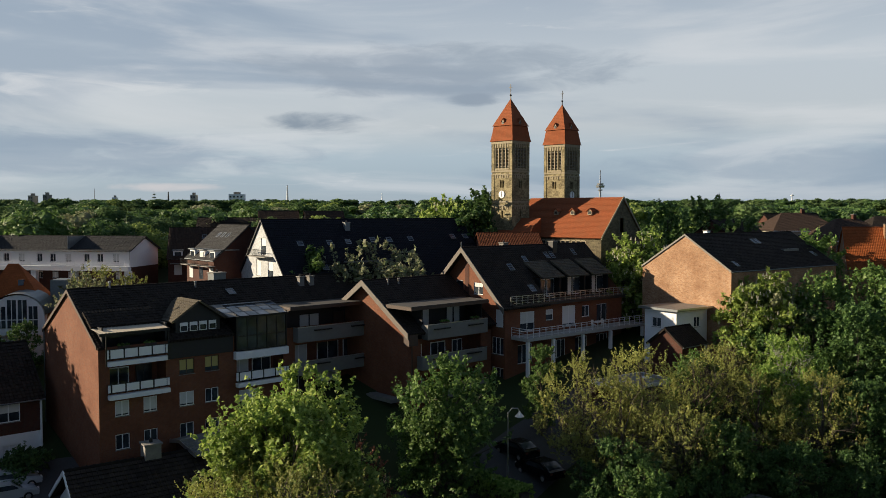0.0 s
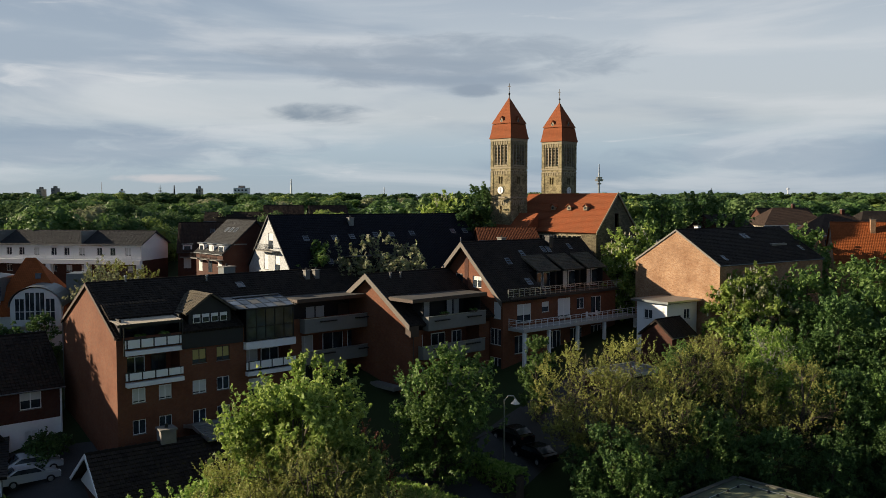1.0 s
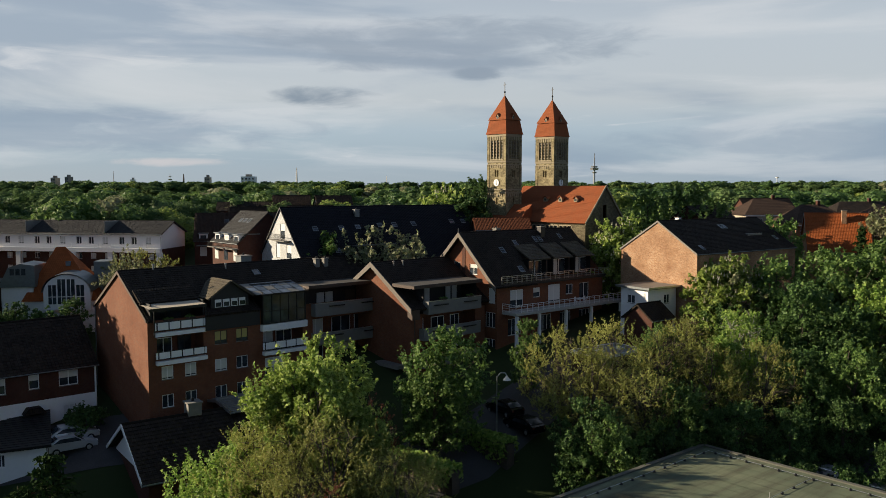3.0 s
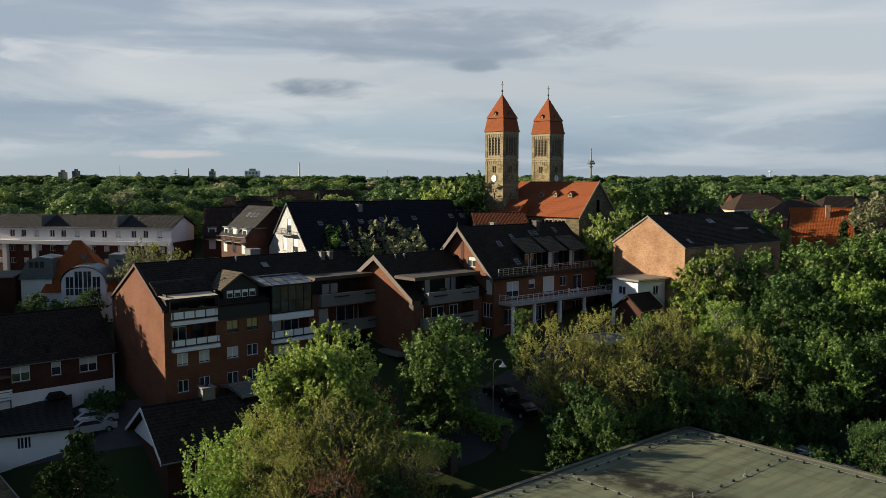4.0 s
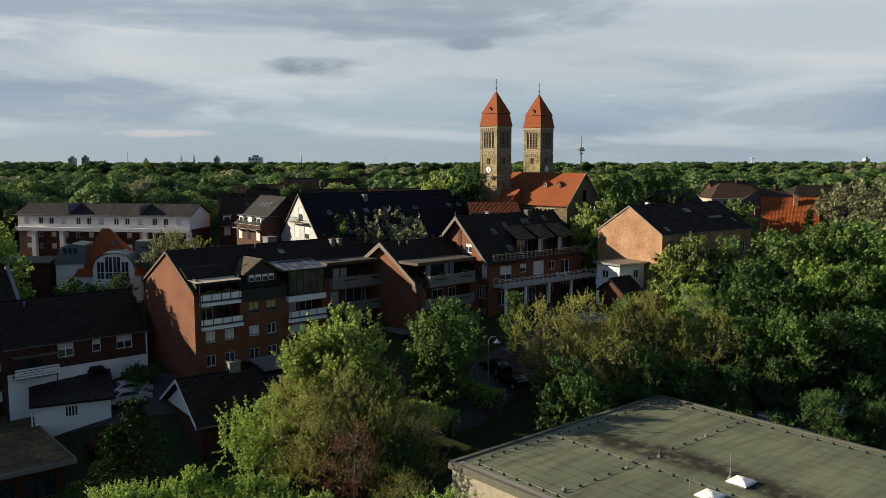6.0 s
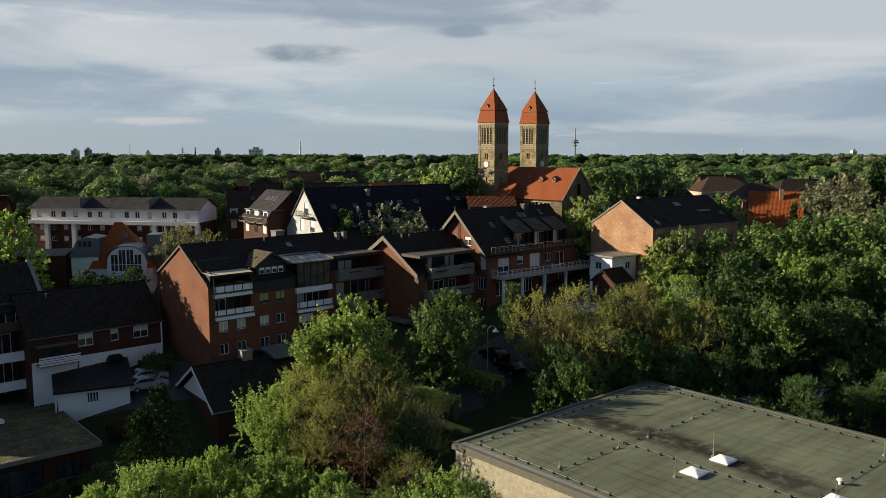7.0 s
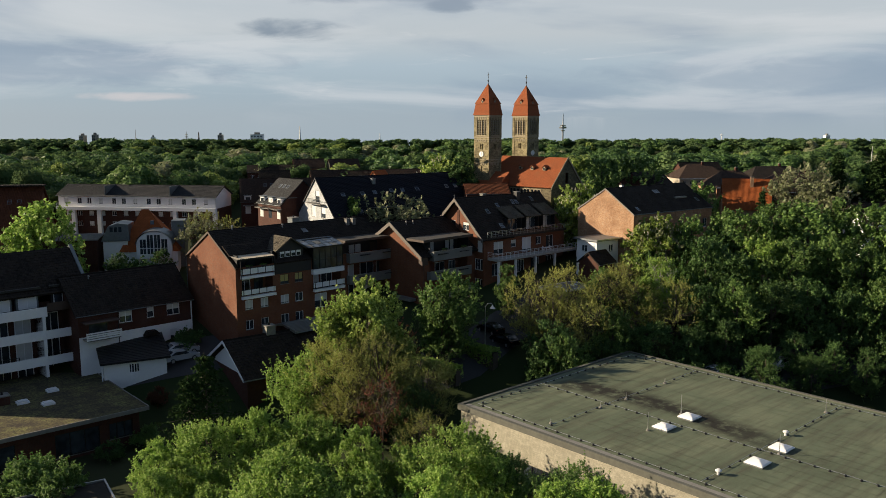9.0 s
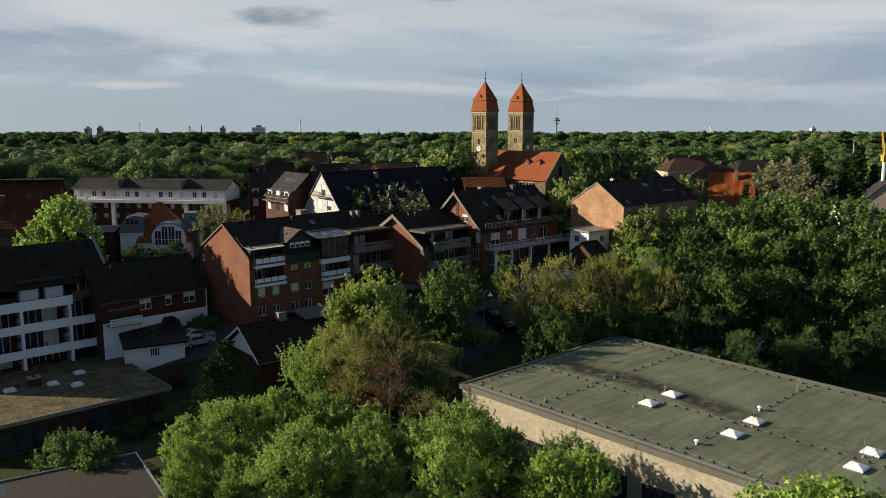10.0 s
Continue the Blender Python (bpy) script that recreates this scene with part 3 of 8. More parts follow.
def leaf_part(name, v, mat, parent, label="", corners=4):
    me = bpy.data.meshes.new(name)
    me.from_pydata(v.tolist(), [], np.arange(len(v)).reshape(-1, corners).tolist())
    me.materials.append(mat)
    ob = new(name, me)
    ob.parent = parent
    return tagged(ob, label)


def limbs(seed, h, targets, trunk, mat, parent, twigs=0):
    rng = random.Random(seed)
    bm = bmesh.new()
    top = h * 0.62
    line = [(0, 0, -1.5), (0.05, 0, 0.4), (rng.uniform(-0.2, 0.2), rng.uniform(-0.2, 0.2), top * 0.5), (rng.uniform(-0.4, 0.4), rng.uniform(-0.4, 0.4), top), (rng.uniform(-0.5, 0.5), rng.uniform(-0.5, 0.5), h * 0.92)]
    tube(bm, line, [trunk * 1.25, trunk, trunk * 0.8, trunk * 0.5, 0.03], 7)
    for c in targets:
        z = max(h * 0.18, min(top, c[2] * 0.62))
        k = z / top
        a = Vector((line[3][0] * k, line[3][1] * k, z))
        b = Vector(c)
        mid = a.lerp(b, 0.5) + Vector((rng.uniform(-0.3, 0.3), rng.uniform(-0.3, 0.3), -0.25))
        r = trunk * rng.uniform(0.28, 0.42)
        tube(bm, [a, mid, b], [r, r * 0.6, 0.02], 5)
        for _ in range(twigs):
            t = rng.uniform(0.35, 1.0)
            s = mid.lerp(b, t)
            e = s + Vector((rng.gauss(0, 1), rng.gauss(0, 1), rng.gauss(0.7, 0.6))).normalized() * rng.uniform(0.8, 2.0)
            tube(bm, [s, s.lerp(e, 0.5) + Vector((0, 0, 0.1)), e], [0.035, 0.022, 0.008], 3)
    return part("trunk", bm, mat, parent)


TREES = {}
# kind: leaf, count, leaf size, lobes, spread, crown from, crown to, limbs, twigs, bark, trunk, profile, shell
KINDS = {
    "broad": (LEAF_MID, 18850, 0.216, 101, 4.6, 1.6, 11.2, 16, 2, BARK, 0.24, 0.8, 0.5),
    "young": (LEAF_LIGHT, 14500, 0.262, 114, 4.0, 1.6, 11.4, 20, 4, BARK, 0.20, 0.7, 0.5),
    "light": (LEAF_LIGHT, 15500, 0.310, 96, 6.6, 2.4, 11.2, 22, 4, BARK, 0.22, 1.0, 0.5),
    "dark": (LEAF_DARK, 17400, 0.232, 96, 4.6, 0.8, 11.3, 14, 1, BARK, 0.25, 0.8, 0.45),
    "spring": (LEAF_SPRING, 15500, 0.240, 120, 3.7, 1.2, 11.6, 22, 5, BARK, 0.20, 0.6, 0.5),
    "slim": (LEAF_MID, 10150, 0.200, 74, 2.4, 1.6, 11.5, 12, 2, BARK, 0.16, 0.7, 0.5),
    "budding": (LEAF_OLIVE, 17000, 0.118, 96, 4.8, 2.6, 11.4, 36, 10, BARK, 0.22, 0.9, 0.7),
    "tan": (LEAF_TAN, 11600, 0.192, 88, 4.8, 2.0, 11.4, 24, 6, BARK, 0.22, 0.9, 0.6),
    "copper": (LEAF_RED, 3190, 0.152, 57, 3.2, 3.0, 11.5, 20, 8, BARK, 0.14, 0.8, 0.8),
    "birch": (LEAF_LIGHT, 10875, 0.160, 83, 3.8, 2.0, 11.6, 26, 7, BARK_BIRCH, 0.14, 0.8, 0.6),
    "chestnut": (LEAF_SPRING, 17400, 0.256, 79, 5.0, 1.0, 11.2, 12, 0, BARK, 0.3, 0.8, 0.35),
    "bush": (LEAF_MID, 7250, 0.560, 48, 7.5, 0.5, 9.5, 6, 0, BARK, 0.2, 0.8, 0.4),
    "dark_bush": (LEAF_DARK, 7250, 0.560, 48, 7.5, 0.5, 9.5, 6, 0, BARK, 0.2, 0.8, 0.4),
    "red_bush": (LEAF_RED, 5075, 0.560, 39, 6.0, 0.5, 9.5, 6, 0, BARK, 0.2, 0.8, 0.4),
}


# how far young shoots stand out of the crown
SHOOTS = {"young": 1.0, "light": 0.9, "spring": 0.9, "birch": 0.7, "budding": 0.6, "copper": 0.7, "slim": 0.6, "tan": 0.5, "broad": 0.4}
# leaf count and leaf size by how near the camera comes
GRAIN = {"fine": (1.35, 0.76), "middle": (0.65, 1.14), "coarse": (0.33, 1.58)}


def broadleaf(kind, spot, name, label, seed):
    kind, grain = kind.split(":")
    leaf, n, size, lobes, spread, z0, z1, nl, tw, bark, trunk, prof, shell = KINDS[kind]
    n, size = int(n * GRAIN[grain][0]), size * GRAIN[grain][1]
    t = thing(name, spot, label, "tree" if "bush" not in kind else "bush")
    v, cs, rs = crown_mesh(seed, n, size, lobes, spread, z0, z1, profile=prof, shell=shell, spike=SHOOTS.get(kind, 0.3))
    order = list(range(lobes))
    random.Random(seed).shuffle(order)
    limbs(seed, 12, [tuple(cs[i]) for i in order[:nl]], trunk, bark, t, tw)
    leaf_part("crown", v, leaf, t, corners=3)
    if kind == "chestnut":
        rng = np.random.default_rng(seed + 5)
        k = rng.choice(lobes, 170)
        d = rng.normal(size=(170, 3))
        d[:, 2] = abs(d[:, 2]) + 0.2
        d /= np.linalg.norm(d, axis=1)[:, None]
        p = cs[k] + d * rs[k][:, None] * 1.02
        w, hgt = 0.13, 0.42
        q = []
        for c in p:
            a = rng.random() * 3.1
            for b in (a, a + 1.57):
                e = np.array([math.cos(b) * w, math.sin(b) * w, 0])
                q += [c - e, c + e, c + np.array([0, 0, hgt]) + e * 0.25, c + np.array([0, 0, hgt]) - e * 0.25]
        leaf_part("blossom", np.array(q), BLOSSOM, t, "white upright blossom candles")
    return t


def conifer(spot, name, label, seed, wide=2.6):
    rng = np.random.default_rng(seed)
    t = thing(name, spot, label, "conifer")
    bm = bmesh.new()
    tube(bm, [(0, 0, -1.5), (0, 0, 5), (0, 0, 12)], [0.25, 0.16, 0.02], 7)
    q = []
    for i in range(74):
        z = 1.0 + 10.6 * (i / 74) ** 0.85
        r = wide * (1 - z / 12.2) ** 0.85 * rng.uniform(0.75, 1.15)
        a = i * 2.4 + rng.uniform(-0.3, 0.3)
        tip = Vector((math.cos(a) * r, math.sin(a) * r, z - 0.18 * r))
        tube(bm, [(0, 0, z), tuple(tip)], [0.05, 0.012], 4)
        for j in range(46):
            s = rng.random() ** 0.7
            c = np.array([tip.x * s, tip.y * s, z + (tip.z - z) * s]) + rng.normal(size=3) * np.array([0.16, 0.16, 0.10]) * (1.4 - s * 0.5)
            d = rng.normal(size=3) + np.array([math.cos(a), math.sin(a), -0.3])
            d /= np.linalg.norm(d)
            e = np.cross(d, rng.normal(size=3))
            e /= np.linalg.norm(e)
            q += [c - d * 0.22, c + e * 0.09, c + d * 0.22, c - e * 0.09]
    part("trunk", bm, BARK, t)
    leaf_part("crown", np.array(q), NEEDLE, t)
    return t


def plant(kind, spot, label, name="tree"):
    """A tree of a kind; kinds are built a few times over and then repeated, turned and sized."""
    made = TREES.setdefault(kind, [])
    if len(made) < 3:
        seed = 11 + 17 * len(made) + 101 * len(TREES)
        ob = conifer(spot, name, label, seed, 6.4 if kind.startswith("yew") else 2.8) if kind.split(":")[0] in ("conifer", "yew") else broadleaf(kind, spot, name, label, seed)
        made.append(ob)
        plant.count[kind] = 0
        return ob
    i = plant.count[kind] = plant.count[kind] + 1
    x, y, z, turn, size = spot
    ob = copy_thing(made[i % 3], pose(x, y, z, 0, 0, turn))
    ob.name = name
    ob.scale = (size, size, size)
    return tagged(ob, label)


plant.count = {}


def far_crown(seed, n, size):
    """A far crown: rounded boughs with leaf cards on their outside over a darker core."""
    rng = np.random.default_rng(seed)
    cs, rs = [(0, 0, 6.4)], [3.5]
    for i in range(11):
        a, z = i * 2.4 + rng.uniform(-0.5, 0.5), rng.uniform(3.2, 9.6)
        r = 3.6 * (1 - abs(z - 5.8) / 6.5) * rng.uniform(0.75, 1.15)
        cs.append((r * math.cos(a), r * math.sin(a), z))
        rs.append(rng.uniform(1.2, 2.3))
    cs, rs = np.array(cs), np.array(rs)
    k = rng.choice(len(rs), n * 2, p=rs ** 2 / (rs ** 2).sum())
    d = rng.normal(size=(n * 2, 3))
    d /= np.linalg.norm(d, axis=1)[:, None]
    p = cs[k] + d * (rs[k] * rng.uniform(0.86, 1.10, n * 2))[:, None]
    far = np.linalg.norm(p[:, None] - cs[None], axis=2) / rs[None]
    keep = np.where((far.min(1) > 0.84) & (p[:, 2] > 2.0))[0][:n]
    p, d = p[keep], d[keep]
    nrm = d + rng.normal(size=d.shape) * 0.42
    nrm /= np.linalg.norm(nrm, axis=1)[:, None]
    t1 = np.cross(nrm, rng.normal(size=d.shape))
    t1 /= np.linalg.norm(t1, axis=1)[:, None]
    t2 = np.cross(nrm, t1)
    w = size * rng.uniform(0.6, 1.4, len(p))[:, None]
    out = [np.stack([p + t1 * w * 0.75, p - t1 * w * 0.35 + t2 * w * 0.5, p - t1 * w * 0.35 - t2 * w * 0.5], 1).reshape(-1, 3)]
    bm = bmesh.new()
    bmesh.ops.create_icosphere(bm, subdivisions=1, radius=1.0)
    unit = np.array([[v.co[:] for v in f.verts] for f in bm.faces]).reshape(-1, 3)
    bm.free()
    for c, r in zip(cs, rs):
        out.append(unit * r * 0.88 + c)
    return np.concatenate(out)


def woods(name, spots, leaf, seed, n=420, size=0.9, label="", wide=1.0, kinds=6):
    """Many far crowns in one mesh. spots: x, y, z of the foot, height."""
    rng = np.random.default_rng(seed)
    shapes = [far_crown(seed + 7 * i, n, size) for i in range(kinds)]
    out = []
    for x, y, z, h in spots:
        a = rng.random() * 6.283
        w = h / 12 * rng.uniform(0.9, 1.4) * wide
        c, s = math.cos(a) * w, math.sin(a) * w
        v = shapes[rng.integers(kinds)]
        q = np.stack([v[:, 0] * c - v[:, 1] * s, v[:, 0] * s + v[:, 1] * c, v[:, 2] * h / 12], 1) + np.array([x, y, z])
        out.append(q)
    return tagged(leaf_part(name, np.concatenate(out), leaf, None, corners=3), label, "woods", kind="stuff")


# ---- the flat-roofed hall ----
def hall(spot):
    m = Mat("green_grey_roofing_felt", 0.85, 0, 0.3)
    v = m.coord("UV")
    st = m.coord("UV", (0.12, 1.2, 1))
    a, b, c = m.noise(v, 0.16, 6, 0.65), m.noise(st, 1.4, 6, 0.6), m.noise(v, 9, 3)
    base = m.ramp(a, (0.30, (0.062, 0.080, 0.050)), (0.48, (0.104, 0.130, 0.082)), (0.70, (0.165, 0.185, 0.118)))
    base = m.mix(m.ramp(b, (0.44, (0, 0, 0)), (0.68, (0.85, 0.85, 0.85))), base, (0.062, 0.062, 0.042))
    w = m.node("ShaderNodeTexNoise", Scale=0.22, Detail=5.0, Roughness=0.6)
    m.l.new(v, w.inputs["Vector"])
    base = m.mix(m.ramp(c, (0.3, (0, 0, 0)), (0.8, (0.35, 0.35, 0.35))), base, (0.15, 0.155, 0.10))
    # a long damp streak beside the wire
    sep = m.n.new("ShaderNodeSeparateXYZ")
    m.l.new(v, sep.inputs[0])

    def op(kind, p, q):
        n = m.n.new("ShaderNodeMath")
        n.operation = kind
        for i, z in enumerate((p, q)):
            if isinstance(z, (int, float)):
                n.inputs[i].default_value = z
            else:
                m.l.new(z, n.inputs[i])
        return n.outputs[0]

    def fade(x, lo, hi):
        n = m.n.new("ShaderNodeMapRange")
        n.interpolation_type = "SMOOTHSTEP"
        n.inputs["From Min"].default_value, n.inputs["From Max"].default_value = lo, hi
        m.l.new(x, n.inputs["Value"])
        return n.outputs[0]
    bend = op("MULTIPLY", op("SINE", op("MULTIPLY", sep.outputs[1], -0.16), 0), 1.3)
    off = op("ABSOLUTE", op("SUBTRACT", op("SUBTRACT", sep.outputs[0], bend), op("ADD", 8.2, op("MULTIPLY", w.outputs["Fac"], 2.4))), 0)
    streak = op("MULTIPLY", fade(off, 1.9, 0.5), op("MULTIPLY", fade(sep.outputs[1], -24.0, -15.0), fade(sep.outputs[1], -0.8, -2.5)))
    ragged = op("MULTIPLY", streak, fade(m.noise(v, 0.9, 6, 0.7), 0.30, 0.56))
    m.color(m.mix(op("MULTIPLY", ragged, 0.95), base, (0.014, 0.012, 0.009)))
    m.bump(c, 0.3, 0.01)
    felt = m.m
    h = thing("flat_roofed_hall", spot, "low flat-roofed hall with green-grey felt roof and pale brick walls", "hall")
    L, W, H = 21.0, 44.0, 7.0
    wallm = bricks("pale_yellow_brick", (0.30, 0.28, 0.21), (0.40, 0.37, 0.29), (0.24, 0.22, 0.18))
    bm = bmesh.new()
    holes = [(2.5 + i * 3.6, H - 4.6, 5.0 + i * 3.6, H - 2.5) for i in range(11)]
    wall(bm, (0, 0, 0), (0, -1), [(0, -8), (W, -8), (W, H), (0, H)], holes)
    wall(bm, (0, -W, 0), (1, 0), [(0, -8), (L, -8), (L, H), (0, H)], [])
    wall(bm, (L, -W, 0), (0, 1), [(0, -8), (W, -8), (W, H), (0, H)], [])
    wall(bm, (L, 0, 0), (-1, 0), [(0, -8), (L, -8), (L, H), (0, H)], [])
    part("wall", bm, wallm, h)
    for q in holes:
        window(h, (0, 0, 0), (0, -1), q, BLACK, 2, sill=False)
    # felt sheets, each lapped a little over the next
    sheets = []
    n = 22
    for i in range(n):
        x0, x1 = L * i / n, L * (i + 1) / n + 0.03
        y = 0.0
        while y > -W:
            ln = random.uniform(7, 12)
            y1 = max(-W, y - ln)
            sheets.append((x0, x1, y, y1, 0.003 * ((i + len(sheets)) % 3)))
            y = y1
    for x0, x1, ya, yb, dz in sheets:
        bm = boxes((x0, yb - 0.003, H, min(L, x1), ya, H + 0.05 + dz))
        part("felt_sheet", bm, felt, h)
    # kerb, gutter and lightning wire with its blocks
    edge = plain("weathered_roof_edge", (0.105, 0.105, 0.085), 0.8, var=0.25)
    part("roof_edge", boxes((-0.18, -W, H - 0.30, 0.10, 0.18, H + 0.13)), edge, h, "weathered grey roof edge")
    part("roof_edge", boxes((0.10, -0.10, H - 0.30, L, 0.18, H + 0.13)), edge, h, "weathered grey roof edge")
    part("roof_edge", boxes((L - 0.10, -W, H - 0.30, L + 0.18, -0.10, H + 0.13)), edge, h, "weathered grey roof edge")
    part("gravel_stop", boxes((0.16, -W, H + 0.05, 0.55, -0.3, H + 0.09)), CONCRETE, h)

    def wire(pts, every=1.0):
        for (x0, y0), (x1, y1) in zip(pts, pts[1:]):
            bm = bmesh.new()
            tube(bm, [(x0, y0, H + 0.15), (x1, y1, H + 0.15)], [0.012, 0.012], 4)
            part("lightning_wire", bm, METAL, h)
            n = int(math.hypot(x1 - x0, y1 - y0) / every)
            for i in range(n):
                x, y = x0 + (x1 - x0) * (i + 0.5) / n, y0 + (y1 - y0) * (i + 0.5) / n
                b = bmesh.new()
                tube(b, [(x, y, H + 0.05), (x, y, H + 0.17)], [0.10, 0.06], 6)
                part("wire_block", b, BLACK, h)
    wire([(0.9, -0.9), (L - 0.9, -0.9)])
    wire([(0.9, -0.9), (0.9, -W + 1)])
    wire([(L - 0.9, -0.9), (L - 0.9, -W + 1)])
    wire([(8.0, -1.2), (8.0, -W + 1)], 0.9)
    for y in (-7.3, -19.1, -30.6):
        wire([(1.0, y), (L - 1.0, y)], 1.2)
    return h, H


def roof_dome(spot, H):
    d = thing("roof_dome", spot, "white plastic pyramid dome light on a flat felt roof", "roof light", "dome lights on the hall")
    part("kerb", boxes((-0.64, -0.64, H + 0.02, 0.64, 0.64, H + 0.16)), ZINC, d)
    part("frame", boxes((-0.66, -0.66, H + 0.16, 0.66, 0.66, H + 0.23)), WHITE_PAINT, d)
    bm = bmesh.new()
    rings = []
    for z, r in ((0.23, 0.60), (0.29, 0.57), (0.45, 0.16), (0.47, 0.04)):
        rings.append([bm.verts.new((x * r, y * r, H + z)) for x, y in ((-1, -1), (1, -1), (1, 1), (-1, 1))])
    for a, b in zip(rings, rings[1:]):
        for k in range(4):
            bm.faces.new((a[k], a[(k + 1) % 4], b[(k + 1) % 4], b[k]))
    bm.faces.new(rings[-1])
    bmesh.ops.bevel(bm, geom=[e for e in bm.edges if abs(e.verts[0].co.z - e.verts[1].co.z) > 0.02], offset=0.03, segments=2, affect="EDGES")
    part("dome", bm, WHITE_PAINT, d)
    return d


HALL_AT, HALL_TURN, HALL_SIZE = (0.86, 65.43, -10.73), 41.1, 1.4305
HALL, HALL_H = hall((*HALL_AT, HALL_TURN, HALL_SIZE))


def on_hall(u, v, up=0.0, turn=HALL_TURN, size=HALL_SIZE):
    """A spot over the hall from its own plan, in its own units."""
    a = radians(HALL_TURN)
    x = HALL_AT[0] + (u * math.cos(a) - v * math.sin(a)) * HALL_SIZE
    y = HALL_AT[1] + (u * math.sin(a) + v * math.cos(a)) * HALL_SIZE
    return (x, y, HALL_AT[2] + up * HALL_SIZE, turn, size)


# ---- the church ----
def church(spot):
    c = thing("church", spot, "sandstone twin-towered church with orange tiled roofs", "church")
    L, W, he, hr = 24.0, 15.7, 13.2, 21.3
    bm = bmesh.new()
    holes = [(9 + i * 3.9 + j * 1.15, he - 3.2, 9.8 + i * 3.9 + j * 1.25, he - 1.0) for i in range(3) for j in range(3)]
    wall(bm, (0, 0, 0), (1, 0), [(0, -6), (L, -6), (L, he), (0, he)], holes, 0.35)
    wall(bm, (0, W, 0), (0, -1), [(0, -6), (W, -6), (W, he), (W / 2, hr), (0, he)], [])
    wall(bm, (L, 0, 0), (0, 1), [(0, -6), (W, -6), (W, he), (W / 2, hr), (0, he)], [(W / 2 - 0.8, 14, W / 2 + 0.8, 17)], 0.35)
    wall(bm, (L, W, 0), (-1, 0), [(0, -6), (L, -6), (L, he), (0, he)], [])
    part("nave_wall", bm, STONE_SHADED, c)
    for u0, z0, u1, z1 in holes:
        w = part("window", boxes((u0, 0.30, z0, u1, 0.33, z1)), GLASS, c)
        part("arch", boxes((u0 - 0.15, -0.06, z0 - 0.2, u0, 0.05, z1 + 0.15), (u1, -0.06, z0 - 0.2, u1 + 0.15, 0.05, z1 + 0.15), (u0, -0.06, z1, u1, 0.05, z1 + 0.25)), STONE_TRIM, w)
    part("cornice", boxes((-0.1, -0.25, he - 0.35, L + 0.1, 0.0, he)), STONE_TRIM, c)
    for s in (-1, 1):
        ln = math.hypot(W / 2, hr - he)
        roof_slab(c, (-0.2, W / 2, hr), (L + 0.2, W / 2, hr), (0, s * W / 2, he - hr), ln + 0.5, TILE_CHURCH, name="nave_roof")
    bm = bmesh.new()
    for x in (L + 0.2, ):
        for s in (-1, 1):
            prism(bm, [(W / 2, hr - 0.2), (W / 2 + s * (W / 2 + 0.4), he - 0.6), (W / 2 + s * (W / 2 + 0.4), he - 0.1), (W / 2, hr + 0.4)], x, x + 0.15, "x")
    part("verge", bm, STONE_TRIM, c)
    for i in range(3):
        x = 9.8 + i * 4.4
        z = hr + (he - hr) * 0.42
        y = W / 2 * 0.58
        d = part("dormer", prism(bmesh.new(), [(x - 0.5, z - 0.2), (x + 0.5, z - 0.2), (x + 0.5, z + 0.6), (x, z + 1.0), (x - 0.5, z + 0.6)], y - 0.9, y + 0.9), STONE_TRIM, c)
        # black plate on the face paints the dark inside of the dormer
        part("dormer_opening", boxes((x - 0.3, y - 0.93, z + 0.0, x + 0.3, y - 0.88, z + 0.55)), BLACK, d)
        part("dormer_roof", prism(bmesh.new(), [(x - 0.75, z + 0.5), (x, z + 1.1), (x + 0.75, z + 0.5), (x + 0.75, z + 0.65), (x, z + 1.3), (x - 0.75, z + 0.65)], y - 1.1, y + 1.2), TILE_CHURCH, d)
    # a lower aisle roof beside the tower
    part("aisle_wall", boxes((-2.0, -5.0, -6, 8.0, 0.0, 12.4)), STONE, c)
    bm = bmesh.new()
    quad(bm, [(-2.3, -5.4, 12.4), (8.3, -5.4, 12.4), (8.3, 0.4, 17.0), (-2.3, 0.4, 17.0)], [(0, 7), (10, 7), (10, 0), (0, 0)])
    quad(bm, [(8.3, -5.4, 12.4), (8.3, 0.4, 12.4), (8.3, 0.4, 17.0)], [(0, 0), (5, 0), (5, 4)])
    quad(bm, [(-2.3, 0.4, 12.4), (-2.3, -5.4, 12.4), (-2.3, 0.4, 17.0)], [(0, 0), (5, 0), (5, 4)])
    quad(bm, [(8.3, 0.4, 12.4), (-2.3, 0.4, 12.4), (-2.3, 0.4, 17.0), (8.3, 0.4, 17.0)], [(0, 0), (5, 0), (5, 4), (0, 4)])
    part("aisle_roof", bm, TILE_CHURCH, c)
    return c


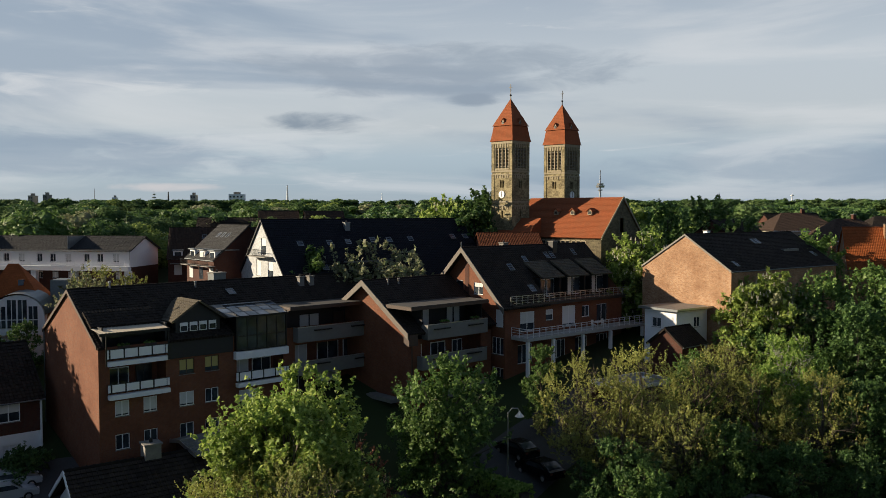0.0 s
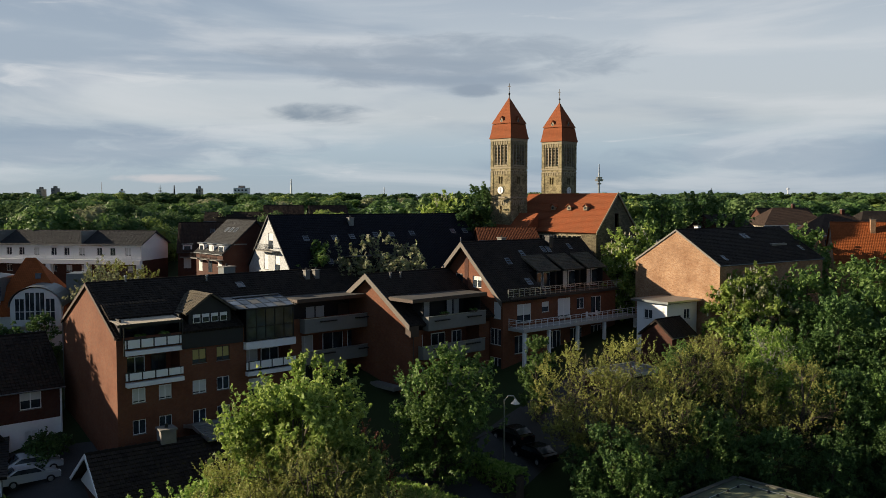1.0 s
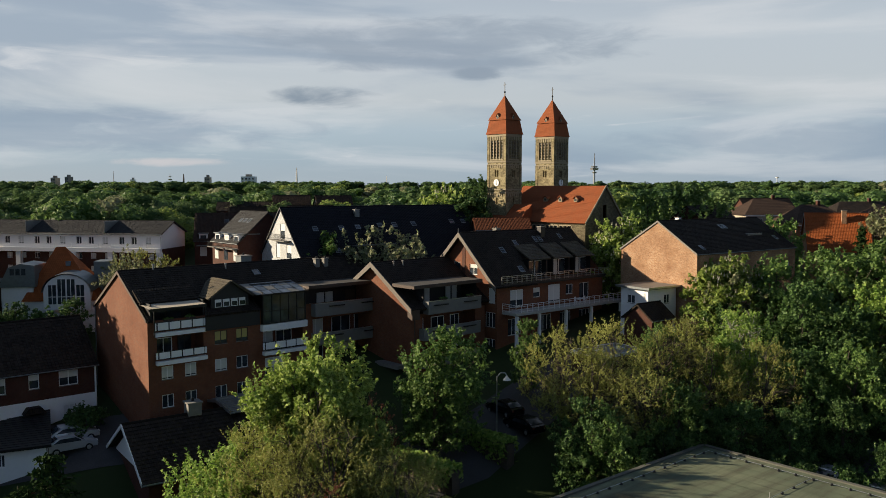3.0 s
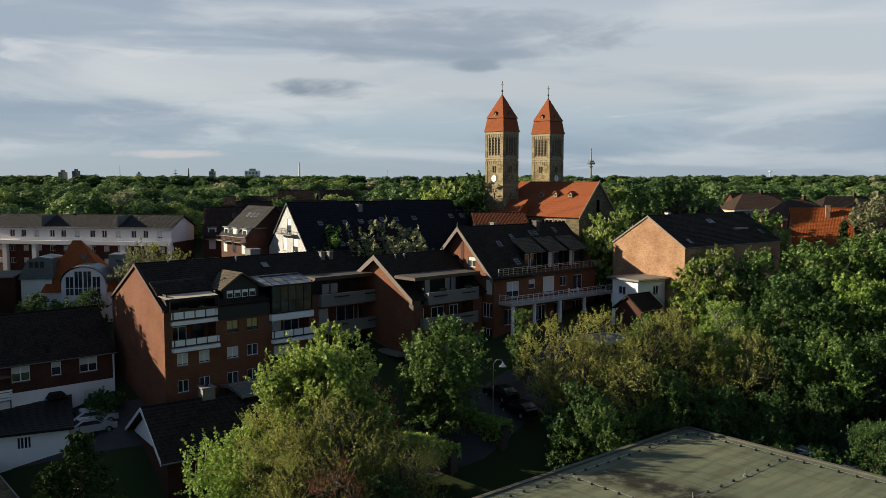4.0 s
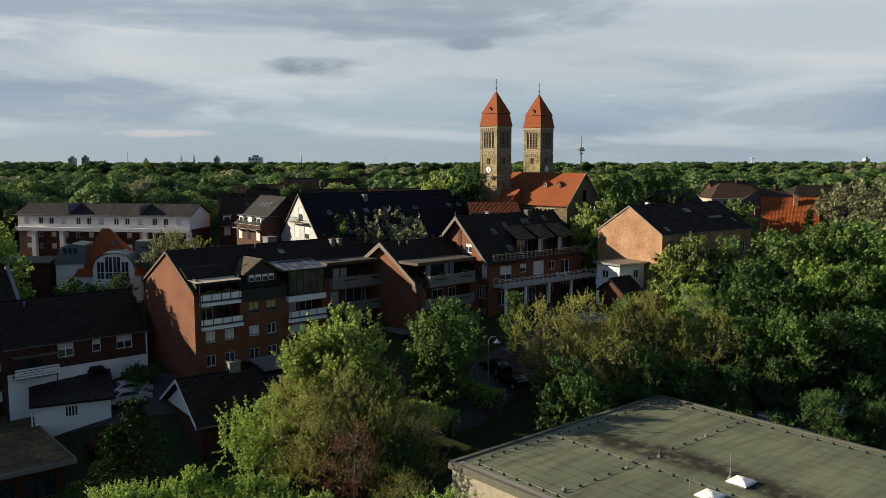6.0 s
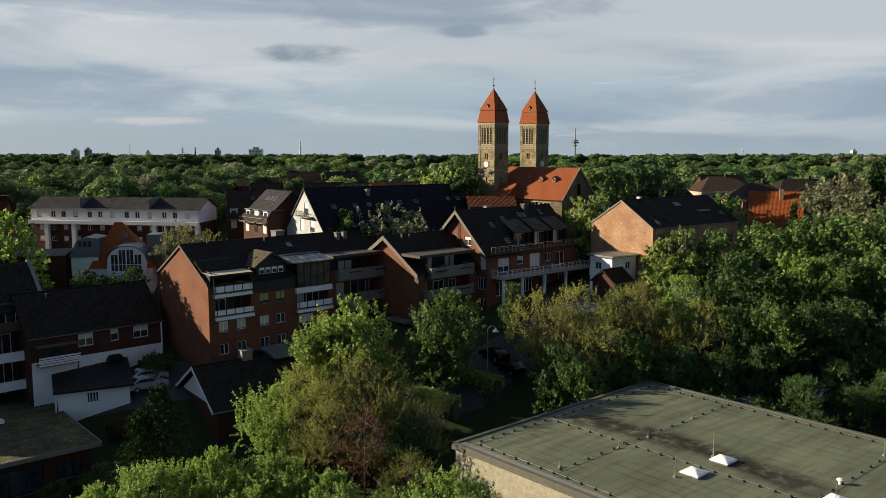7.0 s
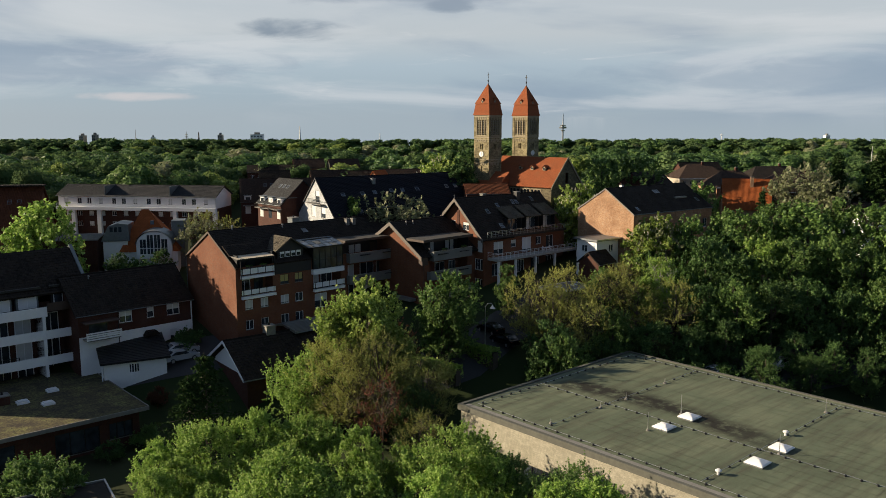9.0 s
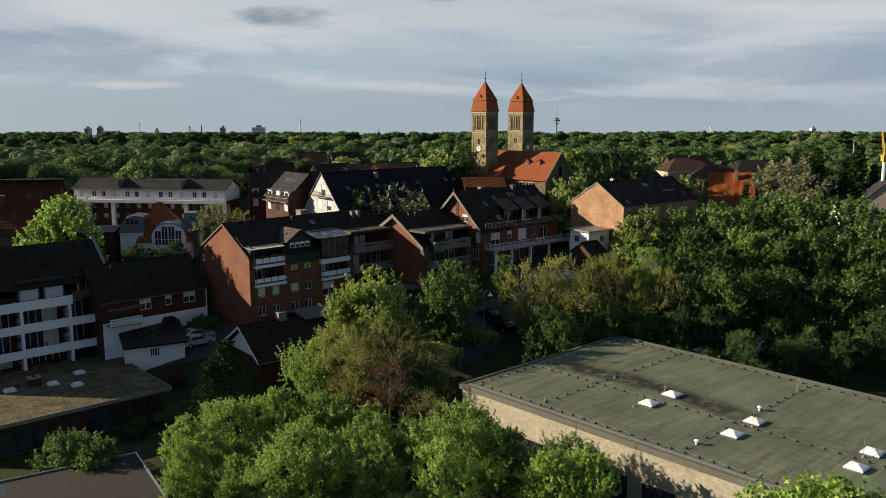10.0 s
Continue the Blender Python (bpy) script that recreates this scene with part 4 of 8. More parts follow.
def tower(spot, clock_faces):
    """A square tower, its faces across x and y; dial sides by index: 0 is -y, 1 is -x."""
    t = thing("church_tower", spot, "square sandstone bell tower with pointed orange tiled roof", "bell tower", "twin church towers")
    S, he = 5.8, 34.0
    a = S / 2
    sides = (((-a, -a, 0), (1, 0)), ((-a, a, 0), (0, -1)), ((a, -a, 0), (0, 1)), ((a, a, 0), (-1, 0)))
    lou = [(1.05 + i * 1.0, 28.0, 1.75 + i * 1.0, 32.4) for i in range(4)]
    mid = [(2.35, 23.7, 2.8, 25.3), (3.0, 23.7, 3.45, 25.3)]
    low = [(2.75, 17.0, 3.25, 18.6)]
    bm = bmesh.new()
    for o, du in sides:
        wall(bm, o, du, [(0, -6), (S, -6), (S, he), (0, he)], lou + mid + low, 0.5)
    body = part("tower_wall", bm, STONE, t)
    for i, (o, du) in enumerate(sides[:3]):
        turn = math.atan2(du[1], du[0])
        m = Matrix.Translation(o) @ Matrix.Rotation(turn, 4, "Z")
        for u0, z0, u1, z1 in lou:
            rows = [(u0, 0.10, z0 + 0.25 + k * 0.74, u1, 0.42, z0 + 0.25 + k * 0.74 + 0.22) for k in range(6)]
            b = boxes(*rows)
            b.transform(m)
            part("louvre", b, LOUVRE, body)
            # black plates behind the louvres and windows paint the tower's dark inside
            b = boxes((u0, 0.43, z0, u1, 0.48, z1))
            b.transform(m)
            part("opening", b, BLACK, body)
        for u0, z0, u1, z1 in mid + low:
            b = boxes((u0, 0.40, z0, u1, 0.45, z1))
            b.transform(m)
            part("opening", b, BLACK, body)
        # string courses, corner piers, arcades
        rows = [(-0.12, -0.14, z, S + 0.12, 0, z + h) for z, h in ((27.1, 0.35), (20.4, 0.35), (33.3, 0.7), (26.5, 0.16), (19.7, 0.16))]
        for r in rows:
            b = boxes(r)
            b.transform(m)
            part("string_course", b, STONE_TRIM, body)
        rows = [(x, -0.10, z0, x + w, 0, z1) for z0, z1 in ((27.45, 33.3), (20.75, 26.5), (2, 19.7)) for x, w in ((-0.10, 0.75), (S - 0.65, 0.75))]
        for r in rows:
            b = boxes(r)
            b.transform(m)
            part("corner_pier", b, STONE, body)
        rows = [(0.9 + k * 0.72, -0.09, 25.8, 1.2 + k * 0.72, 0, 26.5) for k in range(6)] + [(0.9 + k * 0.72, -0.09, 32.5, 1.2 + k * 0.72, 0, 33.3) for k in range(6)] + [(0.9 + k * 0.72, -0.09, 18.9, 1.2 + k * 0.72, 0, 19.7) for k in range(6)]
        rows += [(0.86 + k * 1.0, -0.06, 27.9, 1.02 + k * 1.0, 0.3, 32.5) for k in range(5)] + [(0.86, -0.10, 27.6, 4.9, 0.0, 27.9)]
        for r in rows:
            b = boxes(r)
            b.transform(m)
            part("arcade_pier", b, STONE_TRIM, body)
        if i in clock_faces:
            b = bmesh.new()
            tube(b, [(S / 2, 0, 22.2), (S / 2, -0.16, 22.2)], [0.82, 0.82], 24)
            b.transform(m)
            dial = part("clock_dial", b, WHITE_PAINT, t)
            b = boxes((S / 2 - 0.05, -0.20, 22.1, S / 2 + 0.05, -0.17, 22.85), (S / 2 - 0.06, -0.20, 21.7, S / 2 + 0.06, -0.17, 22.1))
            b.transform(m)
            part("clock_pointer", b, BLACK, dial)
    # the roof: a flared skirt, then the spire
    bm = bmesh.new()
    prof = [(a + 0.36, he - 0.1), (a + 0.16, he + 0.7), (a - 0.22, he + 3.2), (a - 0.8, he + 3.4)]
    lev = [[bm.verts.new((sx * r, sy * r, z)) for sx, sy in ((-1, -1), (1, -1), (1, 1), (-1, 1))] for r, z in prof]
    lay = bm.loops.layers.uv.verify()
    for p, q in zip(lev, lev[1:]):
        for k in range(4):
            f = bm.faces.new((p[k], p[(k + 1) % 4], q[(k + 1) % 4], q[k]))
            for lo in f.loops:
                co = lo.vert.co
                lo[lay].uv = (co.x if k % 2 == 0 else co.y, -co.z)
    bm.faces.new(lev[0][::-1])
    part("roof_skirt", bm, TILE_CHURCH, t)
    bm = bmesh.new()
    r0 = a - 0.02
    base = [bm.verts.new((sx * r0, sy * r0, he + 3.3)) for sx, sy in ((-1, -1), (1, -1), (1, 1), (-1, 1))]
    tip = bm.verts.new((0, 0, he + 9.5))
    lay = bm.loops.layers.uv.verify()
    for k in range(4):
        f = bm.faces.new((base[k], base[(k + 1) % 4], tip))
        for lo in f.loops:
            co = lo.vert.co
            lo[lay].uv = (co.x if k % 2 == 0 else co.y, -co.z)
    bm.faces.new(base[::-1])
    part("spire", bm, TILE_CHURCH, t)
    for ang in (0, 90):
        m = Matrix.Rotation(radians(ang), 4, "Z")
        b = prism(bmesh.new(), [(-0.34, he + 3.3), (0.34, he + 3.3), (0.34, he + 4.2), (0, he + 4.8), (-0.34, he + 4.2)], -a + 0.2, -a + 1.2)
        b.transform(m)
        d = part("spire_dormer", b, STONE_TRIM, t)
        # black plate painting the dark inside, as on the nave dormers
        b = boxes((-0.17, -a + 0.16, he + 3.5, 0.17, -a + 0.21, he + 4.2))
        b.transform(m)
        part("dormer_opening", b, BLACK, d)
        b = prism(bmesh.new(), [(-0.48, he + 4.05), (0, he + 4.85), (0.48, he + 4.05), (0.48, he + 4.17), (0, he + 5.0), (-0.48, he + 4.17)], -a + 0.1, -a + 1.5)
        b.transform(m)
        part("dormer_roof", b, TILE_CHURCH, d)
    bm = bmesh.new()
    tube(bm, [(0, 0, he + 9.3), (0, 0, he + 11.0)], [0.16, 0.06], 6)
    bmesh.ops.create_icosphere(bm, subdivisions=1, radius=0.28, matrix=Matrix.Translation((0, 0, he + 10.2)))
    box(bm, -0.06, -0.06, he + 11.0, 0.06, 0.06, he + 12.6)
    box(bm, -0.42, -0.05, he + 11.85, -0.06, 0.05, he + 11.98)
    box(bm, 0.06, -0.05, he + 11.85, 0.42, 0.05, he + 11.98)
    part("cross", bm, BLACK, t, "black iron cross on a ball")
    return t


church((8.68, 133.77, 9.86, -44.0, 0.5945))
tower((8.68, 133.77, 9.86, -44.0, 0.5945), (0,))
tower((16.18, 138.84, 10.01, -44.0, 0.5883), (2,))


# ---- pieces of facades ----
def shift(bm, x, y, z, turn=0):
    bm.transform(pose(x, y, z, 0, 0, turn))
    return bm


def panel_rail(parent, u0, u1, v, z0, z1, mat, name="balcony", slab=None, deep=1.2):
    """A solid balcony front with returns and a floor slab."""
    b = part(name, boxes((u0, v - 0.12, z0, u1, v, z1), (u0, v, z0, u0 + 0.1, v + deep, z1), (u1 - 0.1, v, z0, u1, v + deep, z1)), mat, parent)
    part("floor_slab", boxes((u0 + 0.1, v, z0 - 0.05, u1 - 0.1, v + deep, z0 + 0.12)), CONCRETE, b)
    part("handrail", boxes((u0 - 0.02, v - 0.15, z1, u1 + 0.02, v + 0.03, z1 + 0.06)), METAL, b)
    return b


def box_rail(parent, u0, u1, v, z0, z1, n=4):
    """White panels in a dark frame, over a white slab edge."""
    b = part("balcony", boxes((u0, v - 0.06, z0 + 0.05, u1, v, z1)), DARK_CLAD, parent)
    w = (u1 - u0 - 0.5) / n
    for i in range(n):
        x = u0 + 0.35 + i * w
        part("rail_panel", boxes((x, v - 0.11, z0 + 0.12, x + w - 0.14, v - 0.06, z1 - 0.06)), WHITE_PAINT, b)
    for x in (u0, u1 - 0.22):
        part("rail_panel", boxes((x, v - 0.11, z0 + 0.12, x + 0.2, v - 0.06, z1 - 0.06)), WHITE_PAINT, b)
    part("floor_slab", boxes((u0 + 0.1, v - 0.25, z0 - 0.5, u1, v + 0.3, z0 - 0.12)), WHITE, b)
    return b


def bar_rail(parent, pts, z, height, mat, every=0.9, name="railing", rails=3):
    """Posts and level rails along a line of (u, v)."""
    r = part(name, boxes(*[(min(a[0], b[0]) - 0.03, min(a[1], b[1]) - 0.03, z + height, max(a[0], b[0]) + 0.03, max(a[1], b[1]) + 0.03, z + height + 0.06) for a, b in zip(pts, pts[1:])]), mat, parent)
    for a, b in zip(pts, pts[1:]):
        n = max(1, int(math.hypot(b[0] - a[0], b[1] - a[1]) / every))
        for i in range(n + 1):
            x, y = a[0] + (b[0] - a[0]) * i / n, a[1] + (b[1] - a[1]) * i / n
            part("post", boxes((x - 0.03, y - 0.03, z, x + 0.03, y + 0.03, z + height)), mat, r)
        for k in range(rails):
            q = z + height * (k + 0.5) / (rails + 0.2)
            part("rail", boxes((min(a[0], b[0]) - 0.012, min(a[1], b[1]) - 0.012, q, max(a[0], b[0]) + 0.012, max(a[1], b[1]) + 0.012, q + 0.035)), mat, r)
    return r


def recess(parent, u0, u1, z0, z1, depth, doors=(), mat=None):
    """A loggia behind a front: side cheeks, back wall with glazed doors, ceiling."""
    b = part("loggia", boxes((u0, depth, z0, u1, depth + 0.1, z1), (u0 - 0.1, 0.02, z0, u0, depth, z1), (u1, 0.02, z0, u1 + 0.1, depth, z1), (u0, 0.02, z1 - 0.08, u1, depth, z1)), mat or BRICK, parent)
    for d0, d1, h, cover in doors:
        f = part("balcony_door", boxes((d0, depth - 0.08, z0, d0 + 0.08, depth, z0 + h), (d1 - 0.08, depth - 0.08, z0, d1, depth, z0 + h), (d0 + 0.08, depth - 0.08, z0 + h - 0.08, d1 - 0.08, depth, z0 + h), ((d0 + d1) / 2 - 0.04, depth - 0.08, z0, (d0 + d1) / 2 + 0.04, depth, z0 + h - 0.08)), WHITE_PAINT if cover != 2 else BLACK, b)
        part("pane", boxes((d0 + 0.06, depth - 0.05, z0, d1 - 0.06, depth - 0.03, z0 + h - 0.06)), CURTAIN if cover == 1 else GLASS, f)
    return b


def flower_box(parent, u, v, z, w=1.2):
    b = part("flower_box", boxes((u, v - 0.25, z, u + w, v, z + 0.2)), BROWN_WOOD, parent)
    rng = np.random.default_rng(int(u * 10) + int(z * 7))
    p = np.stack([u + w * rng.random(40), v - 0.12 + 0.1 * rng.normal(size=40), z + 0.22 + 0.1 * rng.random(40)], 1)
    d = rng.normal(size=(40, 2, 3)) * 0.08
    leaf_part("flower_tuft", np.stack([p + d[:, 0], p + d[:, 1], p - d[:, 0], p - d[:, 1]], 1).reshape(-1, 3), LEAF_MID, b)


def roof_vent(parent, p, h=0.5, mat=None):
    b = bmesh.new()
    tube(b, [p, (p[0], p[1], p[2] + h)], [0.10, 0.09], 8)
    tube(b, [(p[0], p[1], p[2] + h), (p[0], p[1], p[2] + h + 0.12)], [0.17, 0.15], 8)
    return part("roof_vent", b, mat or ZINC, parent)


def dish(parent, x, y, z, mat=None):
    b = bmesh.new()
    tube(b, [(x, y, z), (x, y, z + 0.9)], [0.03, 0.03], 5)
    tube(b, [(x - 0.05, y - 0.1, z + 0.8), (x - 0.02, y - 0.22, z + 0.84)], [0.06, 0.38], 12)
    return part("satellite_dish", b, mat or METAL, parent)


# ---- the apartment row ----
def row_house(spot):
    L, W, he, hr = 38.0, 13.9, 9.6, 13.7
    blind, cur = SHUTTER_YELLOW, CURTAIN
    holes = [(1.3, 3.7, 2.5, 5.0, 1, cur, 0.9), (3.7, 3.7, 4.9, 5.0, 1, cur, 0.9), (6.9, 6.5, 8.3, 7.85, 1, blind, 0.75), (9.3, 6.5, 10.65, 7.85, 1, blind, 0.75), (6.9, 3.7, 8.25, 4.95, 1, cur, 0.9), (9.3, 3.7, 10.6, 4.95, 1)]
    holes += [(1.3, 0.9, 2.5, 2.2, 1), (3.7, 0.9, 4.9, 2.2, 1), (6.9, 0.9, 8.2, 2.2, 1), (9.3, 0.9, 10.6, 2.2, 1)]
    holes += [(0.9, 5.75, 5.7, 8.0, 0), (12.4, 5.0, 17.3, 7.2, 0), (18.6, 5.6, 28.0, 7.9, 0), (18.6, 2.6, 28.0, 4.9, 0), (12.6, 2.2, 14.8, 4.3, 1, cur, 0.5)]
    h = thing("apartment_house", spot, "four-storey red brick apartment house with dark tiled roof", "apartment house")
    bm = bmesh.new()
    base = -7.0
    faces = [((0, 0, 0), (1, 0), [(0, base), (L, base), (L, he), (0, he)], holes),
             ((0, W, 0), (0, -1), [(0, base), (W, base), (W, he), (W / 2, hr), (0, he)], []),
             ((L, 0, 0), (0, 1), [(0, base), (W, base), (W, he), (W / 2, hr), (0, he)], []),
             ((L, W, 0), (-1, 0), [(0, base), (L, base), (L, he), (0, he)], [])]
    for o, du, outline, hs in faces:
        wall(bm, o, du, outline, hs)
    part("wall", bm, BRICK_ORANGE, h)
    for q in holes:
        if q[2] - q[0] < 3:
            window(h, (0, 0, 0), (1, 0), q, WHITE_PAINT if q[1] < 6 else BROWN_WOOD, *q[4:])
    ln = math.hypot(W / 2, hr - he)
    roof_slab(h, (-0.12, W / 2, hr), (L + 0.1, W / 2, hr), (0, W / 2, he - hr), ln + 0.35, TILE_DARK)
    # the front slope, stepped round the bays
    dn = Vector((0, -W / 2, he - hr))
    for x0, x1, s0, s1 in ((-0.12, 0.4, 0, 1.04), (0.4, 5.9, 0, 0.56), (5.9, 12.0, 0, 1.04), (12.0, 17.7, 0, 0.50), (17.7, L + 0.1, 0, 0.66)):
        p = Vector((0, W / 2, hr)) + dn * s0
        roof_slab(h, (x0, p.y, p.z), (x1, p.y, p.z), dn, ln * (s1 - s0), TILE_DARK)
    bm = bmesh.new()
    n = 84
    for i in range(n):
        x = -0.12 + i * (L + 0.2) / n
        tube(bm, [(x, W / 2, hr + 0.19), (x + (L + 0.2) / n * 0.98, W / 2, hr + 0.205)], [0.13, 0.15], 6)
    part("ridge_tiles", bm, TILE_DARK, h)
    # gable capping
    for s in (-1, 1):
        bm = prism(bmesh.new(), [(W / 2, hr - 0.06), (W / 2 + s * W / 2 * 1.02, he - 0.12), (W / 2 + s * W / 2 * 1.02, he + 0.16), (W / 2, hr + 0.26)], -0.2, -0.12, "x")
        part("gable_capping", bm, BROWN_WOOD, h)
    # loggias with white rails, and the corrugated canopy over the upper one
    recess(h, 0.9, 5.7, 5.3, 8.0, 1.9, ((1.4, 3.2, 2.2, 0), (3.8, 5.2, 2.2, 2)))
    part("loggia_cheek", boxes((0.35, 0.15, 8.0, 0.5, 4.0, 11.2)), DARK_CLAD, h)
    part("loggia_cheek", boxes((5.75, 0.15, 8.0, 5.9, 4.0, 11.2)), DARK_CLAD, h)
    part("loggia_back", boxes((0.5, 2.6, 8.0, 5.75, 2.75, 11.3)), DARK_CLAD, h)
    f = part("balcony_door", boxes((1.2, 2.52, 8.3, 4.6, 2.6, 10.4)), BLACK, h)
    part("pane", boxes((1.3, 2.49, 8.35, 2.8, 2.53, 10.3), (3.0, 2.49, 8.35, 4.5, 2.53, 10.3)), GLASS, f)
    part("loggia_floor", boxes((0.4, 0.02, 7.95, 5.9, 2.7, 8.05)), CONCRETE, h)
    bm = bmesh.new()
    for i in range(19):
        x = -0.1 + i * 0.305
        quad(bm, [(x, 1.5, 11.05), (x, -0.75, 10.85), (x + 0.2, -0.75, 10.88), (x + 0.2, 1.5, 11.08)], [(0, 0)] * 4)
        quad(bm, [(x + 0.2, 1.5, 11.08), (x + 0.2, -0.75, 10.88), (x + 0.305, -0.75, 10.85), (x + 0.305, 1.5, 11.05)], [(0, 0)] * 4)
    part("canopy", bm, CREAM, h, "corrugated cream plastic canopy")
    roof_slab(h, (-0.1, 3.3, 12.16), (5.75, 3.3, 12.16), (0, -1.9, -1.15), 2.22, TILE_DARK)
    part("canopy_beam", boxes((-0.15, -0.78, 10.6, 5.75, -0.68, 10.84)), BLACK, h)
    part("canopy_post", boxes((0.35, -0.76, 8.1, 0.45, -0.68, 10.6)), BLACK, h)
    part("canopy_post", boxes((5.6, -0.76, 8.1, 5.7, -0.68, 10.6)), BLACK, h)
    box_rail(h, 0.5, 5.75, -0.35, 8.55, 9.45)
    box_rail(h, 0.6, 5.85, -0.35, 5.75, 6.55)
    for u, v, z in ((1.6, 0.2, 9.4), (3.9, 0.2, 9.4)):
        flower_box(h, u, v, z, 1.0)
    # slate band and gabled dormer
    part("slate_band", boxes((5.95, -0.12, 8.0, 12.0, 0.0, 9.7)), DARK_CLAD, h)
    d = part("dormer", prism(bmesh.new(), [(6.8, 9.6), (11.0, 9.6), (11.0, 11.3), (8.9, 12.7), (6.8, 11.3)], 0.4, 4.2), DARK_CLAD, h)
    for i in range(4):
        x = 7.2 + i * 0.9
        fr = part("dormer_window", boxes((x, 0.33, 10.2, x + 0.7, 0.41, 11.0)), WHITE_PAINT, d)
        part("pane", boxes((x + 0.06, 0.31, 10.26, x + 0.64, 0.335, 10.7)), GLASS, fr)
    for a, b in (((8.9, 12.75), (6.4, 11.05)), ((8.9, 12.75), (11.4, 11.05))):
        v = Vector((b[0] - a[0], 0, b[1] - a[1]))
        roof_slab(d, (a[0], 0.0, a[1]), (a[0], 4.4, a[1]), v, v.length, TILE_MOSS, 0.15, "dormer_roof", "mossy weathered dormer tiles")
    # glazed winter garden over a balcony
    wg = part("winter_garden", boxes((12.2, -0.4, 8.0, 12.3, 2.6, 11.4), (17.4, -0.4, 8.0, 17.5, 2.6, 11.4), (12.3, -0.4, 11.0, 17.4, -0.28, 11.15), (12.3, -0.4, 8.0, 17.4, -0.28, 8.12), (12.3, -0.4, 9.3, 17.4, -0.3, 9.4)), BLACK, h, "dark framed glass winter garden")
    for i in range(5):
        x = 12.3 + i * 1.02
        part("frame_bar", boxes((x - 0.04, -0.41, 8.1, x + 0.04, -0.31, 11.0)), BLACK, wg)
        part("pane", boxes((x + 0.05, -0.36, 8.12, x + 0.97, -0.34, 11.0)), GLASS, wg)
    for i in range(6):
        for j in range(3):
            x0, x1 = 11.4 + i * 1.05, 11.4 + i * 1.05 + 0.95
            y0, y1 = -0.6 + j * 1.2, -0.6 + j * 1.2 + 1.1
            z = lambda y: 11.2 + (y + 0.6) * 0.22
            bm = bmesh.new()
            quad(bm, [(x0, y0, z(y0) + 0.04), (x1, y0, z(y0) + 0.04), (x1, y1, z(y1) + 0.04), (x0, y1, z(y1) + 0.04)], [(0, 0)] * 4)
            part("roof_pane", bm, GREY_PANEL if (i + j * 2) % 4 == 0 else GLASS_SKY if (i + j) % 2 else GLASS, wg)
    bm = bmesh.new()
    quad(bm, [(11.3, -0.65, 11.17), (17.8, -0.65, 11.17), (17.8, 3.2, 12.02), (11.3, 3.2, 12.02)], [(0, 0)] * 4)
    part("roof_frame", bm, BLACK, wg)
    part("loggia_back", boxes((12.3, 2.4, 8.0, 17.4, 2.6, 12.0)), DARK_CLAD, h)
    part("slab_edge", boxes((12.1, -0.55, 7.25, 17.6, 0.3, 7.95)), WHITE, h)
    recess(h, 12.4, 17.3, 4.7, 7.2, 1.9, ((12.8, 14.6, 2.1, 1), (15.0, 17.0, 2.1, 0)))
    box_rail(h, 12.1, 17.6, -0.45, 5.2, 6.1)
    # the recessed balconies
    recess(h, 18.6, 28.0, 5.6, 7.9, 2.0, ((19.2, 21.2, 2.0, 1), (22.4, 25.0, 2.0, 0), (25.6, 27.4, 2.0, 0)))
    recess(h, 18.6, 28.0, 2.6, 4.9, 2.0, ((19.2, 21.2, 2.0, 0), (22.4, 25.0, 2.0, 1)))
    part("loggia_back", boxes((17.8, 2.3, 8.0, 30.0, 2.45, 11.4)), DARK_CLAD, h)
    for x, w, mt in ((20.6, 1.0, CURTAIN), (21.8, 1.0, CURTAIN), (24.6, 1.4, BROWN_WOOD), (26.4, 1.2, GLASS)):
        part("balcony_door", boxes((x, 2.22, 8.2, x + w, 2.30, 10.4)), mt, h)
    part("canopy_roof", boxes((17.7, -0.7, 11.3, 29.5, 2.9, 11.6)), BROWN_WOOD, h)
    part("canopy_roof_felt", boxes((17.75, -0.65, 11.6, 29.5, 2.8, 11.66)), DARK_FELT, h)
    panel_rail(h, 18.4, 28.2, -0.8, 8.2, 9.6, GREY_PANEL)
    panel_rail(h, 18.4, 29.2, -0.8, 5.0, 6.3, GREY_PANEL)
    for u, z in ((20.2, 9.2), (24.6, 9.2), (20.0, 5.9), (25.0, 5.9)):
        part("rail_tray", boxes((u, -1.15, z, u + 2.0, -0.93, z + 0.12)), BLACK, h)
    for x, sh in ((3.5, 0.03), (11.4, 0.12), (24.0, 0.15)):
        p, al, dd = slope_at(W, he, hr, x, sh)
        roof_vent(h, p)
    p, al, dd = slope_at(W, he, hr, 14.6, 0.2)
    skylight(h, p, al, dd, 0.8, 0.9)
    chimney(h, 14.5, W / 2 + 0.9, hr - 1.2, hr + 0.9, 1.3, ZINC)
    for x in (22.8, 24.0):
        chimney(h, x, W / 2 - 1.4, hr - 1.6, hr + 0.2, 0.55, CONCRETE)
    b = bmesh.new()
    tube(b, [(-0.12, W - 0.2, -6), (-0.12, W - 0.2, he)], [0.06, 0.06], 6)
    part("downpipe", b, ZINC, h)
    return h


row_house((-27.68, 89.12, 0.45, 42.2, 0.9815))


